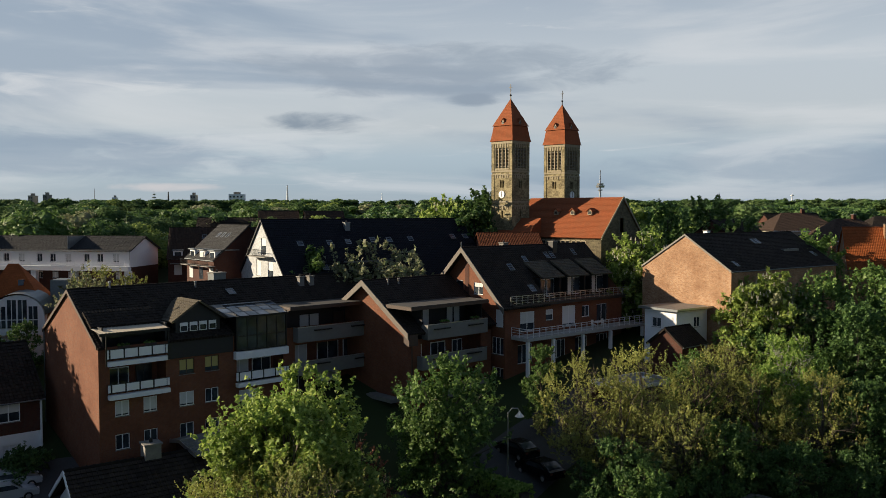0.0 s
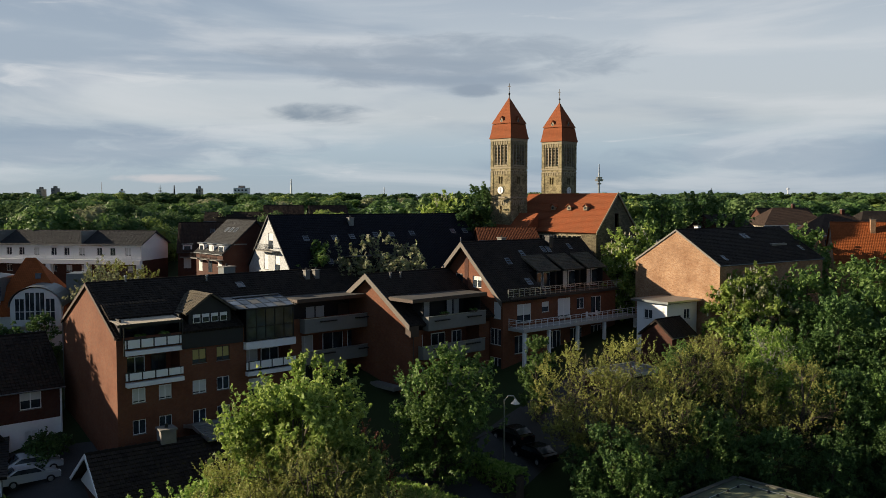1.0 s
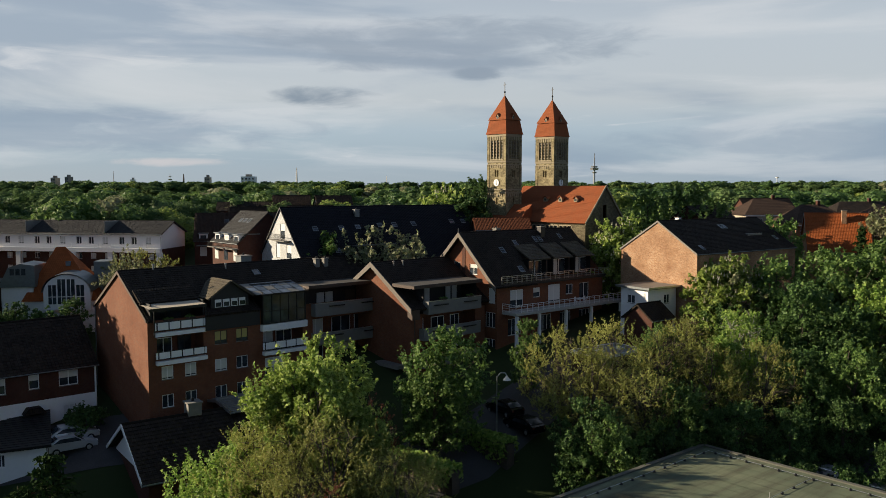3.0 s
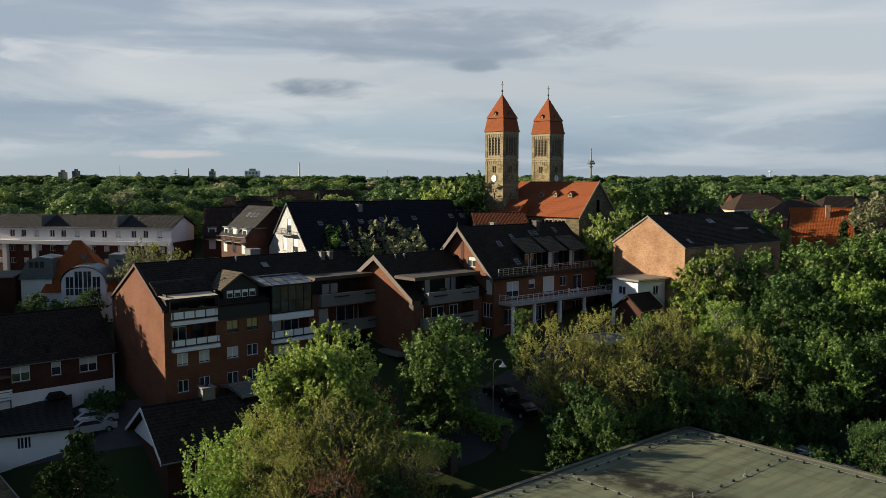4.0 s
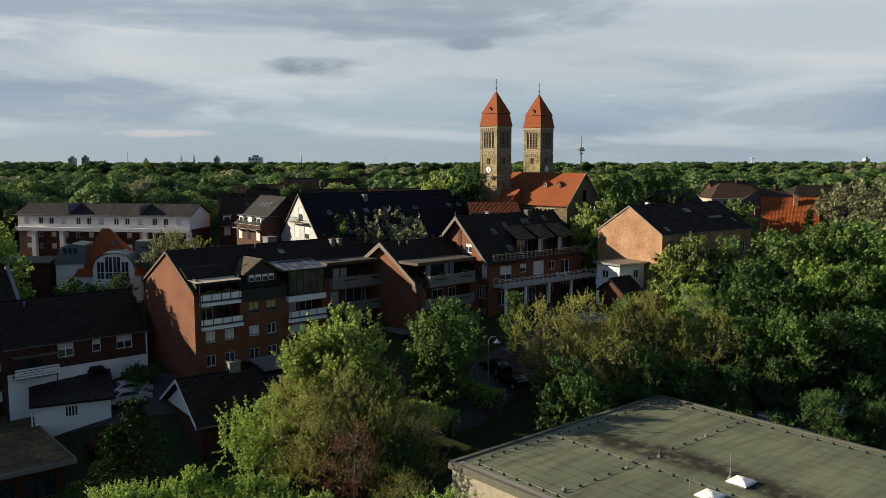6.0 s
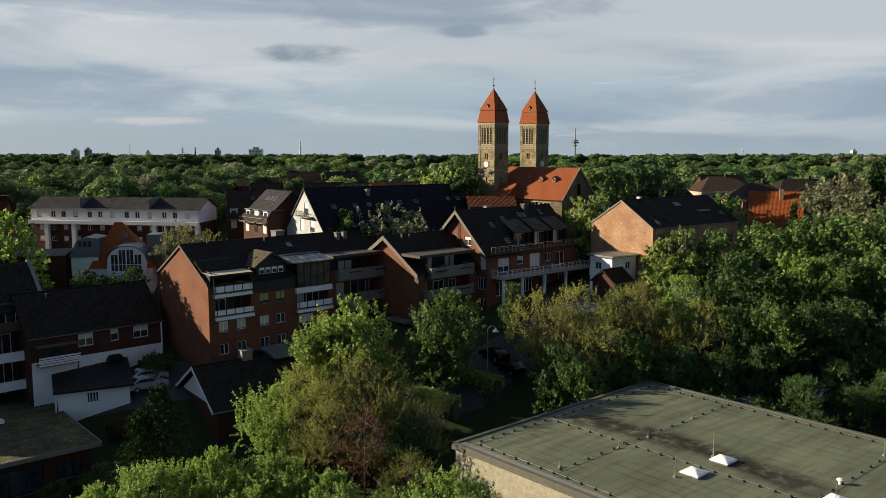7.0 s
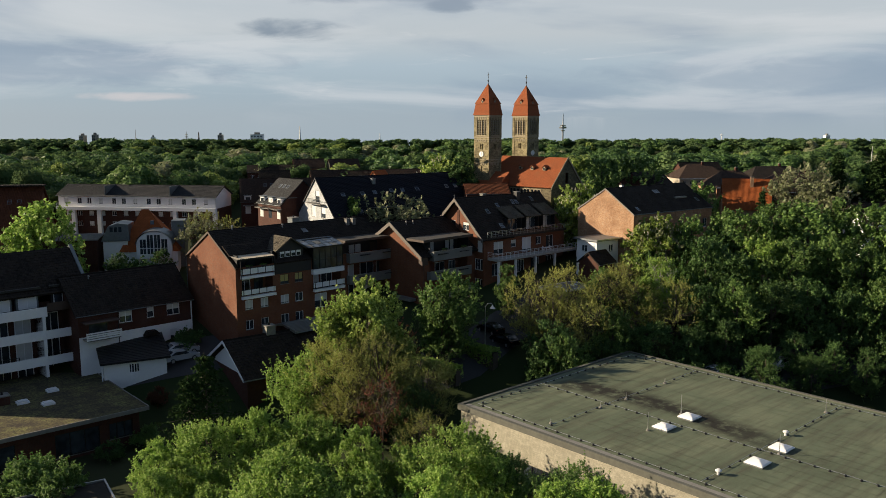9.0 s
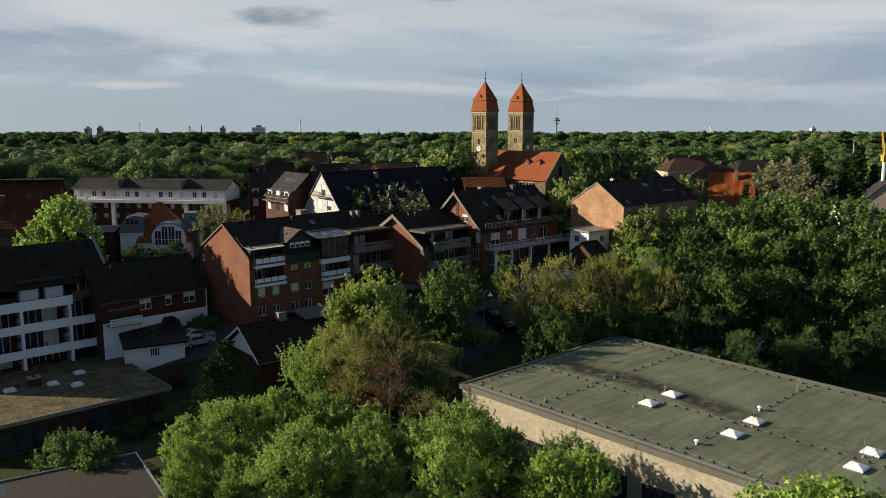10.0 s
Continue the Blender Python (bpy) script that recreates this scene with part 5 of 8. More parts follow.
def wing(spot):
    L, W, he, hr = 11.0, 13.6, 9.1, 13.5
    h = thing("gabled_wing", spot, "red brick gabled wing with grey panelled balconies", "apartment house")
    holes = [(1.2, 5.5, 9.4, 8.2, 0), (1.2, 2.4, 9.4, 4.9, 0)]
    bm = bmesh.new()
    base = -6.0
    wall(bm, (0, 0, 0), (1, 0), [(0, base), (L, base), (L, 8.4), (0, 8.4)], holes)
    wall(bm, (0, W, 0), (0, -1), [(0, base), (W, base), (W, he), (W / 2, hr), (0, he)], [])
    wall(bm, (L, 0, 0), (0, 1), [(0, base), (W, base), (W, he), (W / 2, hr), (0, he)], [])
    wall(bm, (L, W, 0), (-1, 0), [(0, base), (L, base), (L, he), (0, he)], [])
    part("wall", bm, BRICK_ORANGE, h)
    ln = math.hypot(W / 2, hr - he)
    dn = Vector((0, -W / 2, he - hr))
    roof_slab(h, (-0.7, W / 2, hr), (L + 0.3, W / 2, hr), (0, W / 2, he - hr), ln + 0.6, TILE_DARK)
    for x0, x1, s1 in ((-0.7, 1.5, 1.06), (1.5, 9.6, 0.52), (9.6, L + 0.3, 1.06)):
        roof_slab(h, (x0, W / 2, hr), (x1, W / 2, hr), dn, ln * s1, TILE_DARK)
    for s in (-1, 1):
        k = 1.06
        bm = prism(bmesh.new(), [(W / 2, hr - 0.3), (W / 2 + s * W / 2 * k, hr - (hr - he) * k - 0.3), (W / 2 + s * W / 2 * k, hr - (hr - he) * k + 0.3), (W / 2, hr + 0.32)], -0.8, -0.7, "x")
        part("bargeboard", bm, GREY_WOOD, h)
    part("corbel", boxes((-0.7, -0.5, 7.9, 0.4, 0.3, 9.0)), BROWN_WOOD, h)
    bm = bmesh.new()
    for i in range(26):
        x = -0.7 + i * (L + 1) / 26
        tube(bm, [(x, W / 2, hr + 0.19), (x + (L + 1) / 26 * 0.98, W / 2, hr + 0.205)], [0.13, 0.15], 6)
    part("ridge_tiles", bm, TILE_DARK, h)
    recess(h, 1.2, 9.4, 5.5, 8.2, 2.0, ((1.8, 3.0, 2.0, 0), (4.2, 6.2, 2.0, 0), (7.2, 8.6, 2.0, 0)))
    recess(h, 1.2, 9.4, 2.4, 4.9, 2.0, ((1.8, 3.0, 2.0, 0), (7.2, 8.6, 2.0, 1)))
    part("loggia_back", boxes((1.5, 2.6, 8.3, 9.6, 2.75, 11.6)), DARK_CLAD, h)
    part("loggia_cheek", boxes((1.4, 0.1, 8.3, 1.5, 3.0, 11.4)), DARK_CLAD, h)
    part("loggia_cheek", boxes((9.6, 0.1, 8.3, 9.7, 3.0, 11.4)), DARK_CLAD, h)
    for x, mt in ((2.6, CURTAIN), (3.6, CURTAIN), (6.9, CURTAIN), (7.9, CURTAIN)):
        f = part("balcony_door", boxes((x, 2.5, 8.6, x + 0.9, 2.6, 10.9)), DARK_CLAD, h)
        part("pane", boxes((x + 0.07, 2.46, 9.0, x + 0.83, 2.51, 10.8)), mt, f)
    part("canopy_roof", boxes((-0.6, -0.7, 11.3, 9.9, 3.1, 11.62)), BROWN_WOOD, h)
    part("canopy_roof_felt", boxes((-0.55, -0.66, 11.62, 9.85, 3.05, 11.68)), DARK_FELT, h)
    panel_rail(h, 1.4, 9.6, -0.7, 8.35, 9.75, GREY_PANEL)
    panel_rail(h, 0.7, 9.5, -0.7, 5.5, 6.8, GREY_PANEL)
    panel_rail(h, 0.7, 9.5, -0.7, 2.4, 3.6, GREY_PANEL)
    for u, z in ((2.2, 9.25), (6.8, 9.25), (2.0, 6.4), (6.6, 6.4)):
        part("rail_tray", boxes((u, -1.05, z, u + 2.0, -0.83, z + 0.12)), BLACK, h)
    for u in (3.2, 7.4):
        flower_box(h, u, -0.6, 9.75, 0.9)
    for x in (2.0, 3.4):
        roof_vent(h, (x, W / 2 - 0.8, hr - 0.3), 0.5, CONCRETE)
    part("porch_roof", boxes((-1.2, 1.6, 2.2, -0.1, 5.5, 2.6)), CONCRETE, h)
    b = bmesh.new()
    tube(b, [(0.0, -0.1, -5), (0.0, -0.1, 8.6)], [0.06, 0.06], 6)
    part("downpipe", b, BROWN_WOOD, h)
    return h


wing((-3.07, 100.40, 0.57, 43.0, 0.9785))


def corner_house(spot):
    L, W, he, hr = 21.0, 13.2, 9.7, 15.8
    g = lambda v0, z0, v1, z1, *r: (W - v1, z0, W - v0, z1, *r)
    gh = [g(7.3, 10.1, 8.6, 12.0, 0), g(3.8, 10.5, 5.4, 11.9, 1, CURTAIN, 0.35), g(0.35, 7.0, 1.6, 9.0, 0, WHITE_METAL, 1.0), g(0.3, 3.8, 2.2, 5.8, 2), g(0.3, 0.3, 2.2, 2.3, 2), g(9.8, 7.0, 11.2, 8.8, 1), g(4.4, 7.0, 5.6, 8.9, 1)]
    fh = [(2.4, 6.3, 4.8, 8.6, 1, CURTAIN, 0.6), (6.7, 7.3, 8.0, 8.6, 0, CURTAIN, 0.5), (9.6, 6.3, 12.0, 8.8, 1, WHITE_METAL, 0.9), (13.2, 7.2, 14.6, 8.6, 1), (16.0, 6.3, 18.0, 8.6, 1), (2.0, 2.6, 4.4, 4.8, 2), (8.0, 2.6, 10.2, 4.8, 2), (12.0, 2.6, 14.2, 4.8, 2), (16.0, 2.6, 18.2, 4.8, 2)]
    h = thing("corner_house", spot, "brick corner house with dark dormered roof and railed balconies", "apartment house")
    bm = bmesh.new()
    base = -6.0
    wall(bm, (0, 0, 0), (1, 0), [(0, base), (L, base), (L, he), (0, he)], fh)
    wall(bm, (0, W, 0), (0, -1), [(0, base), (W, base), (W, he), (W / 2, hr), (0, he)], gh)
    wall(bm, (L, 0, 0), (0, 1), [(0, base), (W, base), (W, he), (W / 2, hr), (0, he)], [])
    wall(bm, (L, W, 0), (-1, 0), [(0, base), (L, base), (L, he), (0, he)], [])
    part("wall", bm, BRICK_ORANGE, h)
    for q in fh:
        window(h, (0, 0, 0), (1, 0), q, WHITE_PAINT, *q[4:])
    for q in gh:
        window(h, (0, W, 0), (0, -1), q, WHITE_PAINT, *q[4:])
    # a dark brick strip on the gable, painting the shade of a tall recess
    part("gable_slot", boxes((-0.05, W / 2 - 0.35, 8.2, 0.0, W / 2 + 0.3, 14.6)), BRICK_DARK, h)
    ln = math.hypot(W / 2, hr - he)
    dn = Vector((0, -W / 2, he - hr))
    roof_slab(h, (-0.9, W / 2, hr), (L + 0.3, W / 2, hr), (0, W / 2, he - hr), ln + 0.9, TILE_DARK)
    roof_slab(h, (-0.9, W / 2, hr), (6.8, W / 2, hr), dn, ln * 1.1, TILE_DARK)
    roof_slab(h, (6.8, W / 2, hr), (L + 0.3, W / 2, hr), dn, ln * 0.62, TILE_DARK)
    for s in (-1, 1):
        k = 1.11
        bm = prism(bmesh.new(), [(W / 2, hr - 0.35), (W / 2 + s * W / 2 * k, hr - (hr - he) * k - 0.35), (W / 2 + s * W / 2 * k, hr - (hr - he) * k + 0.3), (W / 2, hr + 0.32)], -1.02, -0.9, "x")
        part("bargeboard", bm, GREY_WOOD, h)
    b = bmesh.new()
    tube(b, [(-0.95, W / 2, hr), (-0.95, W / 2, hr + 0.9)], [0.09, 0.05], 6)
    part("finial", b, ZINC, h)
    bm = bmesh.new()
    for i in range(48):
        x = -0.9 + i * (L + 1.2) / 48
        tube(bm, [(x, W / 2, hr + 0.19), (x + (L + 1.2) / 48 * 0.98, W / 2, hr + 0.205)], [0.13, 0.15], 6)
    part("ridge_tiles", bm, TILE_DARK, h)
    # dormer row behind a roof terrace
    part("dormer_wall", boxes((7.2, 2.5, 9.7, L - 0.4, 2.7, 12.4)), DARK_CLAD, h)
    for i, (x0, x1) in enumerate(((7.4, 11.0), (12.2, 15.6), (16.8, 20.2))):
        d = part("dormer", boxes((x0, 1.6, 9.75, x0 + 0.14, 4.6, 12.2), (x1 - 0.14, 1.6, 9.75, x1, 4.6, 12.2)), DARK_CLAD, h)
        roof_slab(d, (x0 - 0.2, 4.9, 14.2), (x1 + 0.2, 4.9, 14.2), (0.05, -1, -0.56), 4.2, TILE_MOSS, 0.15, "dormer_roof", "weathered mossy dormer tiles")
        for x in (x0 + 0.4, x0 + 2.0):
            f = part("dormer_door", boxes((x, 2.4, 9.8, x + 1.3, 2.5, 12.0)), WHITE_PAINT, d)
            part("pane", boxes((x + 0.08, 2.37, 9.9, x + 1.22, 2.41, 11.9)), CURTAIN if x < x0 + 1 and i else GLASS, f)
    part("terrace_floor", boxes((0.6, -0.7, 9.25, L + 0.4, 2.5, 9.6)), DARK_CLAD, h)
    bar_rail(h, [(0.3, -0.6), (L + 0.3, -0.6)], 9.6, 0.95, METAL)
    # the wide balcony below, on white columns
    part("balcony_slab", boxes((0.9, -2.6, 5.6, L + 1.6, 0, 5.95)), PALE_CONCRETE, h)
    bar_rail(h, [(1.0, 0.0), (1.0, -2.5), (L + 1.5, -2.5)], 5.95, 1.0, WHITE_METAL, 1.0)
    for x in (1.2, 5.4, 10.6, 15.8, L + 1.2):
        part("column", boxes((x, -2.45, -5, x + 0.35, -2.1, 5.5)), WHITE, h)
    for x, sh, w in ((4.6, 0.35, 0.8), (7.9, 0.22, 0.7), (5.6, 0.75, 0.9), (12.2, 0.16, 0.7), (13.2, 0.16, 0.7), (17.6, 0.12, 0.6)):
        p, al, dd = slope_at(W, he, hr, x, sh)
        skylight(h, p, al, dd, w, 1.1)
    chimney(h, 14.0, W / 2 - 0.9, hr - 1.0, hr + 0.6, 0.8, DARK_CLAD)
    chimney(h, 7.0, W / 2 + 1.0, hr - 1.0, hr + 0.5, 0.8, CONCRETE)
    # a table and chairs out on the balcony
    t = part("balcony_table", boxes((14.2, -1.6, 6.55, 15.3, -0.9, 6.6), (14.7, -1.3, 5.95, 14.8, -1.2, 6.55)), WHITE_METAL, h)
    for x in (13.7, 15.6):
        part("balcony_chair", boxes((x, -1.5, 6.3, x + 0.4, -1.1, 6.35), (x, -1.1, 6.35, x + 0.4, -1.06, 6.9), (x, -1.5, 5.95, x + 0.04, -1.46, 6.3), (x + 0.36, -1.14, 5.95, x + 0.4, -1.1, 6.3), (x + 0.36, -1.5, 5.95, x + 0.4, -1.46, 6.3), (x, -1.14, 5.95, x + 0.04, -1.1, 6.3)), WHITE_METAL, h)
    return h


corner_house((6.14, 106.50, 2.91, 40.0, 0.8820))


def white_gable(spot):
    L, W, he, hr = 34.0, 19.6, 9.4, 18.5
    g = lambda v0, z0, v1, z1, *r: (W - v1, z0, W - v0, z1, *r)
    gh = [g(8.3, 13.7, 10.1, 16.1, 0, WHITE_METAL, 0.45), g(10.2, 10.7, 12.0, 13.0, 0, WHITE_METAL, 1.0), g(5.8, 10.7, 7.7, 13.0, 0, WHITE_METAL, 0.6)]
    h = gable_house("white_gabled_house", spot, L, W, he, hr, BRICK_WHITE, TILE_BLUE, "whitewashed brick gabled house with blue-black tiled roof", "house", over=0.2, gable_holes=gh, verge=DARK_CLAD)
    b = part("gable_balcony", boxes((-1.2, 5.8, 13.45, 0, 12.4, 13.6)), CONCRETE, h)
    for i in range(20):
        y = 5.8 + 6.6 * i / 19
        part("bar", boxes((-1.2, y - 0.02, 13.6, -1.16, y + 0.02, 14.5)), BLACK, b)
    part("rail", boxes((-1.22, 5.78, 14.5, -1.14, 12.42, 14.56)), BLACK, b)
    for x, sh in ((4.2, 0.34), (8.8, 0.34), (11.8, 0.33), (16.0, 0.31), (18.8, 0.31), (22.6, 0.30), (33.0, 0.28), (30.6, 0.28), (6.4, 0.70)):
        p, al, dd = slope_at(W, he, hr, x, sh)
        skylight(h, p, al, dd, 0.9, 1.0)
    p, al, dd = slope_at(W, he, hr, 12.6, 0.16)
    chimney(h, p[0], p[1], p[2] - 1, p[2] + 0.9, 0.8, ZINC)
    # a glazed cut-in terrace low on the roof
    p, al, dd = slope_at(W, he, hr, 12.5, 0.62)
    part("roof_terrace", boxes((9.0, 1.6, 10.4, 16.0, 3.6, 12.7)), DARK_CLAD, h)
    part("terrace_window", boxes((9.6, 1.5, 10.7, 15.4, 1.62, 12.3)), GLASS, h)
    part("terrace_beam", boxes((8.8, 1.2, 12.7, 16.2, 1.7, 12.9)), ZINC, h)
    return h


white_gable((-16.03, 109.21, 5.21, 34.0, 0.7857))


def brick_house(spot):
    L, W, he, hr = 26.5, 15.5, 11.4, 16.2
    h = gable_house("brick_house", spot, L, W, he, hr, BRICK_BUFF, TILE_DARK, "plain buff brick house with dark tiled roof", "house", over=0.12, verge=CONCRETE, verge_far=True, holes=[(20.5, 7.2, 22.0, 9.2, 1), (23.4, 7.2, 24.8, 9.2, 1)])
    for x, sh in ((13.4, 0.2), (14.3, 0.2), (2.6, 0.78), (24.2, 0.62)):
        p, al, dd = slope_at(W, he, hr, x, sh)
        skylight(h, p, al, dd, 0.75, 1.2)
    p, al, dd = slope_at(W, he, hr, 19.0, 0.55)
    part("roof_terrace", boxes((17.5, 3.2, 12.0, 21.5, 5.6, 14.0)), ZINC, h)
    chimney(h, 5.6, W / 2 + 0.5, hr - 0.6, hr + 0.6, 0.7, WHITE)
    return h


brick_house((29.42, 108.31, 5.97, 36.0, 0.7543))


def white_shed(spot):
    s = thing("white_outbuilding", spot, "low white outbuilding with a zinc roof", "outbuilding")
    bm = bmesh.new()
    hs = [(3.4, 1.0, 4.6, 2.3, 1)]
    wall(bm, (0, 0, 0), (1, 0), [(0, -5), (6, -5), (6, 3.2), (0, 3.2)], hs)
    wall(bm, (0, 5, 0), (0, -1), [(0, -5), (5, -5), (5, 3.2), (0, 3.2)], [(1.2, 1.0, 2.6, 2.2, 1)])
    wall(bm, (6, 0, 0), (0, 1), [(0, -5), (5, -5), (5, 3.2), (0, 3.2)], [])
    wall(bm, (6, 5, 0), (-1, 0), [(0, -5), (6, -5), (6, 3.2), (0, 3.2)], [])
    part("wall", bm, WHITE, s)
    window(s, (0, 0, 0), (1, 0), hs[0])
    window(s, (0, 5, 0), (0, -1), (1.2, 1.0, 2.6, 2.2))
    part("roof", boxes((-0.6, -0.6, 3.2, 6.6, 5.6, 3.5)), ZINC, s)
    part("roof_edge", boxes((-0.65, -0.65, 3.3, 6.65, -0.6, 3.55)), METAL, s)
    return s


white_shed((23.60, 107.40, 8.00, 36.0, 0.8247))


def carport(spot):
    """A flat-roofed shelter under the trees: slab, pale edge boards, posts and a back wall."""
    c = thing("carport", spot, "flat-roofed white-edged carport under the trees", "carport")
    L, W, H = 8.0, 5.0, 2.7
    part("roof", boxes((0, 0, H, L, W, H + 0.18)), CONCRETE, c)
    for r in ((-0.06, -0.06, H - 0.12, L + 0.06, 0, H + 0.26), (-0.06, W, H - 0.12, L + 0.06, W + 0.06, H + 0.26), (-0.06, 0, H - 0.12, 0, W, H + 0.26), (L, 0, H - 0.12, L + 0.06, W, H + 0.26)):
        part("edge_board", boxes(r), WHITE_PAINT, c)
    for x in (0.3, 2.8, 5.3, L - 0.42):
        part("post", boxes((x, 0.2, -3.0, x + 0.12, 0.32, H)), BROWN_WOOD, c)
    part("back_wall", boxes((0.1, W - 0.25, -3.0, L - 0.1, W - 0.05, H)), BRICK_DARK, c)
    for x in (1.6, 5.2):
        part("roof_light", boxes((x, 1.8, H + 0.18, x + 1.0, 2.8, H + 0.36)), WHITE_PAINT, c)
    return c


carport((16.60, 98.60, 2.10, 36.0, 0.8800))
gable_house("dark_shed", (23.41, 104.52, 3.98, 40.0, 0.8362), 4.6, 4.6, 4.2, 6.0, BRICK_DARK, TILE_DARK, "small dark brick shed with tiled roof", "shed", over=0.3)


# ---- houses by the garden ----
def balcony_house(spot):
    L, W, he, hr = 20.2, 11.2, 8.8, 13.7
    h = thing("balcony_house", spot, "terraced flats with white balconies and dark tiled roof", "apartment house")
    base = -8.0
    bm = bmesh.new()
    fl = (0.0, 2.75, 5.5)
    wall(bm, (0, 2.2, 0), (1, 0), [(0, base), (L, base), (L, he), (0, he)], [])
    wall(bm, (0, W, 0), (0, -1), [(0, base), (W, base), (W, he), (W / 2, hr), (0, he)], [])
    wall(bm, (L, 0, 0), (0, 1), [(0, base), (W, base), (W, he), (W / 2, hr), (0, he)], [])
    wall(bm, (L, W, 0), (-1, 0), [(0, base), (L, base), (L, he), (0, he)], [])
    part("wall", bm, BRICK_DARK, h)
    part("fin_wall", boxes((L - 0.02, -0.3, base, L + 0.22, 0.6, 9.2)), WHITE, h)
    ln = math.hypot(W / 2, hr - he)
    roof_slab(h, (-0.2, W / 2, hr), (L, W / 2, hr), (0, W / 2, he - hr), ln + 0.3, TILE_DARK)
    roof_slab(h, (-0.2, W / 2, hr), (L, W / 2, hr), (0, -W / 2, he - hr), ln * 0.82, TILE_DARK)
    bm = bmesh.new()
    for s in (-1, 1):
        prism(bm, [(W / 2, hr - 0.2), (W / 2 + s * W / 2 * 1.02, he - 0.2), (W / 2 + s * W / 2 * 1.02, he + 0.4), (W / 2, hr + 0.45)], L, L + 0.35, "x")
    part("parapet", bm, ZINC, h, "pale zinc covered party wall parapet")
    for x0 in (0.4, 5.4, 10.4, 15.4):
        for z in fl:
            deep = 0.4 if (int(x0) // 5) % 2 else 0.0
            recess(h, x0, x0 + 4.7, z, z + 2.7, 2.1, ((x0 + 0.4, x0 + 2.0, 2.1, 0), (x0 + 2.6, x0 + 4.2, 2.1, 1 if (x0 + z) % 2 > 1 else 0)), BRICK_DARK)
            b = part("balcony", boxes((x0, -0.35, z - 0.2, x0 + 4.7, -0.2, z + (0.75 if int(x0) % 2 == 0 else 0.7))), WHITE, h)
            part("floor_slab", boxes((x0, -0.2, z - 0.25, x0 + 4.7, 2.1, z)), WHITE, b)
            if z <= 5:
                bar_rail(h, [(x0, -0.28), (x0 + 2.2, -0.28)], z + 0.72, 0.35, BLACK, 0.5, rails=1)
        part("party_wall", boxes((x0 - 0.3, -0.3, base, x0, 2.2, 8.3)), WHITE, h)
    # dormers with blinds
    for x, cover in ((1.5, CURTAIN), (6.2, CURTAIN), (10.6, WHITE_METAL), (13.2, WHITE_METAL), (16.7, None)):
        d = part("dormer", boxes((x, 1.6, 8.3, x + 2.2, 4.4, 10.4)), ZINC if x < 16 else DARK_CLAD, h)
        part("dormer_roof", boxes((x - 0.2, 1.2, 10.4, x + 2.4, 4.8, 10.6)), DARK_CLAD, d)
        f = part("dormer_window", boxes((x + 0.2, 1.52, 8.4, x + 2.0, 1.6, 10.2)), WHITE_PAINT, d)
        part("pane", boxes((x + 0.28, 1.48, 8.5, x + 1.06, 1.53, 10.1), (x + 1.14, 1.48, 8.5, x + 1.92, 1.53, 10.1)), cover or GLASS, f)
    part("trellis", boxes((15.6, -0.42, 8.2, 19.9, -0.36, 9.1)), BROWN_WOOD, h, "brown bamboo screen on the rail")
    part("roof_terrace_floor", boxes((0.1, -0.2, 8.15, L, 2.4, 8.25)), CONCRETE, h)
    part("terrace_parapet", boxes((0.1, -0.35, 7.7, 15.6, -0.2, 8.7)), WHITE, h)
    chimney(h, 9.0, W / 2 + 0.6, hr - 1, hr + 0.8, 0.7)
    return h


balcony_house((-65.14, 72.84, -4.95, 42.0, 1.2222))


def white_brick_house(spot):
    L, W, he, hr = 14.2, 9.5, 5.9, 9.7
    fh = [(4.9, 4.2, 6.5, 5.75, 1, CURTAIN, 0.5), (8.4, 4.3, 9.3, 5.6, 0, CURTAIN, 0.4), (11.0, 4.2, 12.7, 5.7, 1, CURTAIN, 0.5), (8.2, 0.1, 9.1, 2.1, 2), (11.3, 0.9, 12.4, 2.4, 1, WHITE_METAL, 0.6)]
    h = gable_house("white_and_brick_house", spot, L, W, he, hr, BRICK_DARK, TILE_DARK, "house with dark brick above white painted ground floor", "house", over=0.35, holes=fh)
    bm = bmesh.new()
    wall(bm, (0, -0.03, 0), (1, 0), [(0, -6), (L, -6), (L, 3.2), (0, 3.2)], fh[3:], 0.05)
    part("painted_wall", bm, WHITE, h, "white painted lower wall")
    part("door_canopy", prism(bmesh.new(), [(7.7, 2.2), (9.6, 2.2), (9.2, 2.75), (8.1, 2.75)], -0.9, -0.03), TILE_DARK, h)
    part("balcony", boxes((0.4, -1.6, 2.9, 4.4, -0.05, 3.05)), CONCRETE, h)
    for k in range(4):
        part("balcony_board", boxes((0.3, -1.68, 3.05 + k * 0.25, 4.5, -1.62, 3.22 + k * 0.25)), WHITE_PAINT, h)
    part("balcony_awning", boxes((0.3, -1.7, 5.0, 4.5, 0, 5.12)), BROWN_WOOD, h)
    part("balcony_door", boxes((1.2, -0.06, 3.1, 3.4, -0.02, 5.0)), GLASS, h)
    b = bmesh.new()
    tube(b, [(4.7, -0.2, -5), (4.7, -0.2, 6.4)], [0.05, 0.05], 6)
    part("downpipe", b, BLACK, h)
    b = bmesh.new()
    tube(b, [(L + 0.05, -0.1, -5), (L + 0.05, -0.1, 5.8)], [0.09, 0.09], 6)
    part("downpipe", b, WHITE_PAINT, h)
    roof_vent(h, (3.0, W / 2 - 0.7, hr - 0.4), 0.4)
    return h


white_brick_house((-46.94, 85.27, -1.86, 42.0, 1.0766))


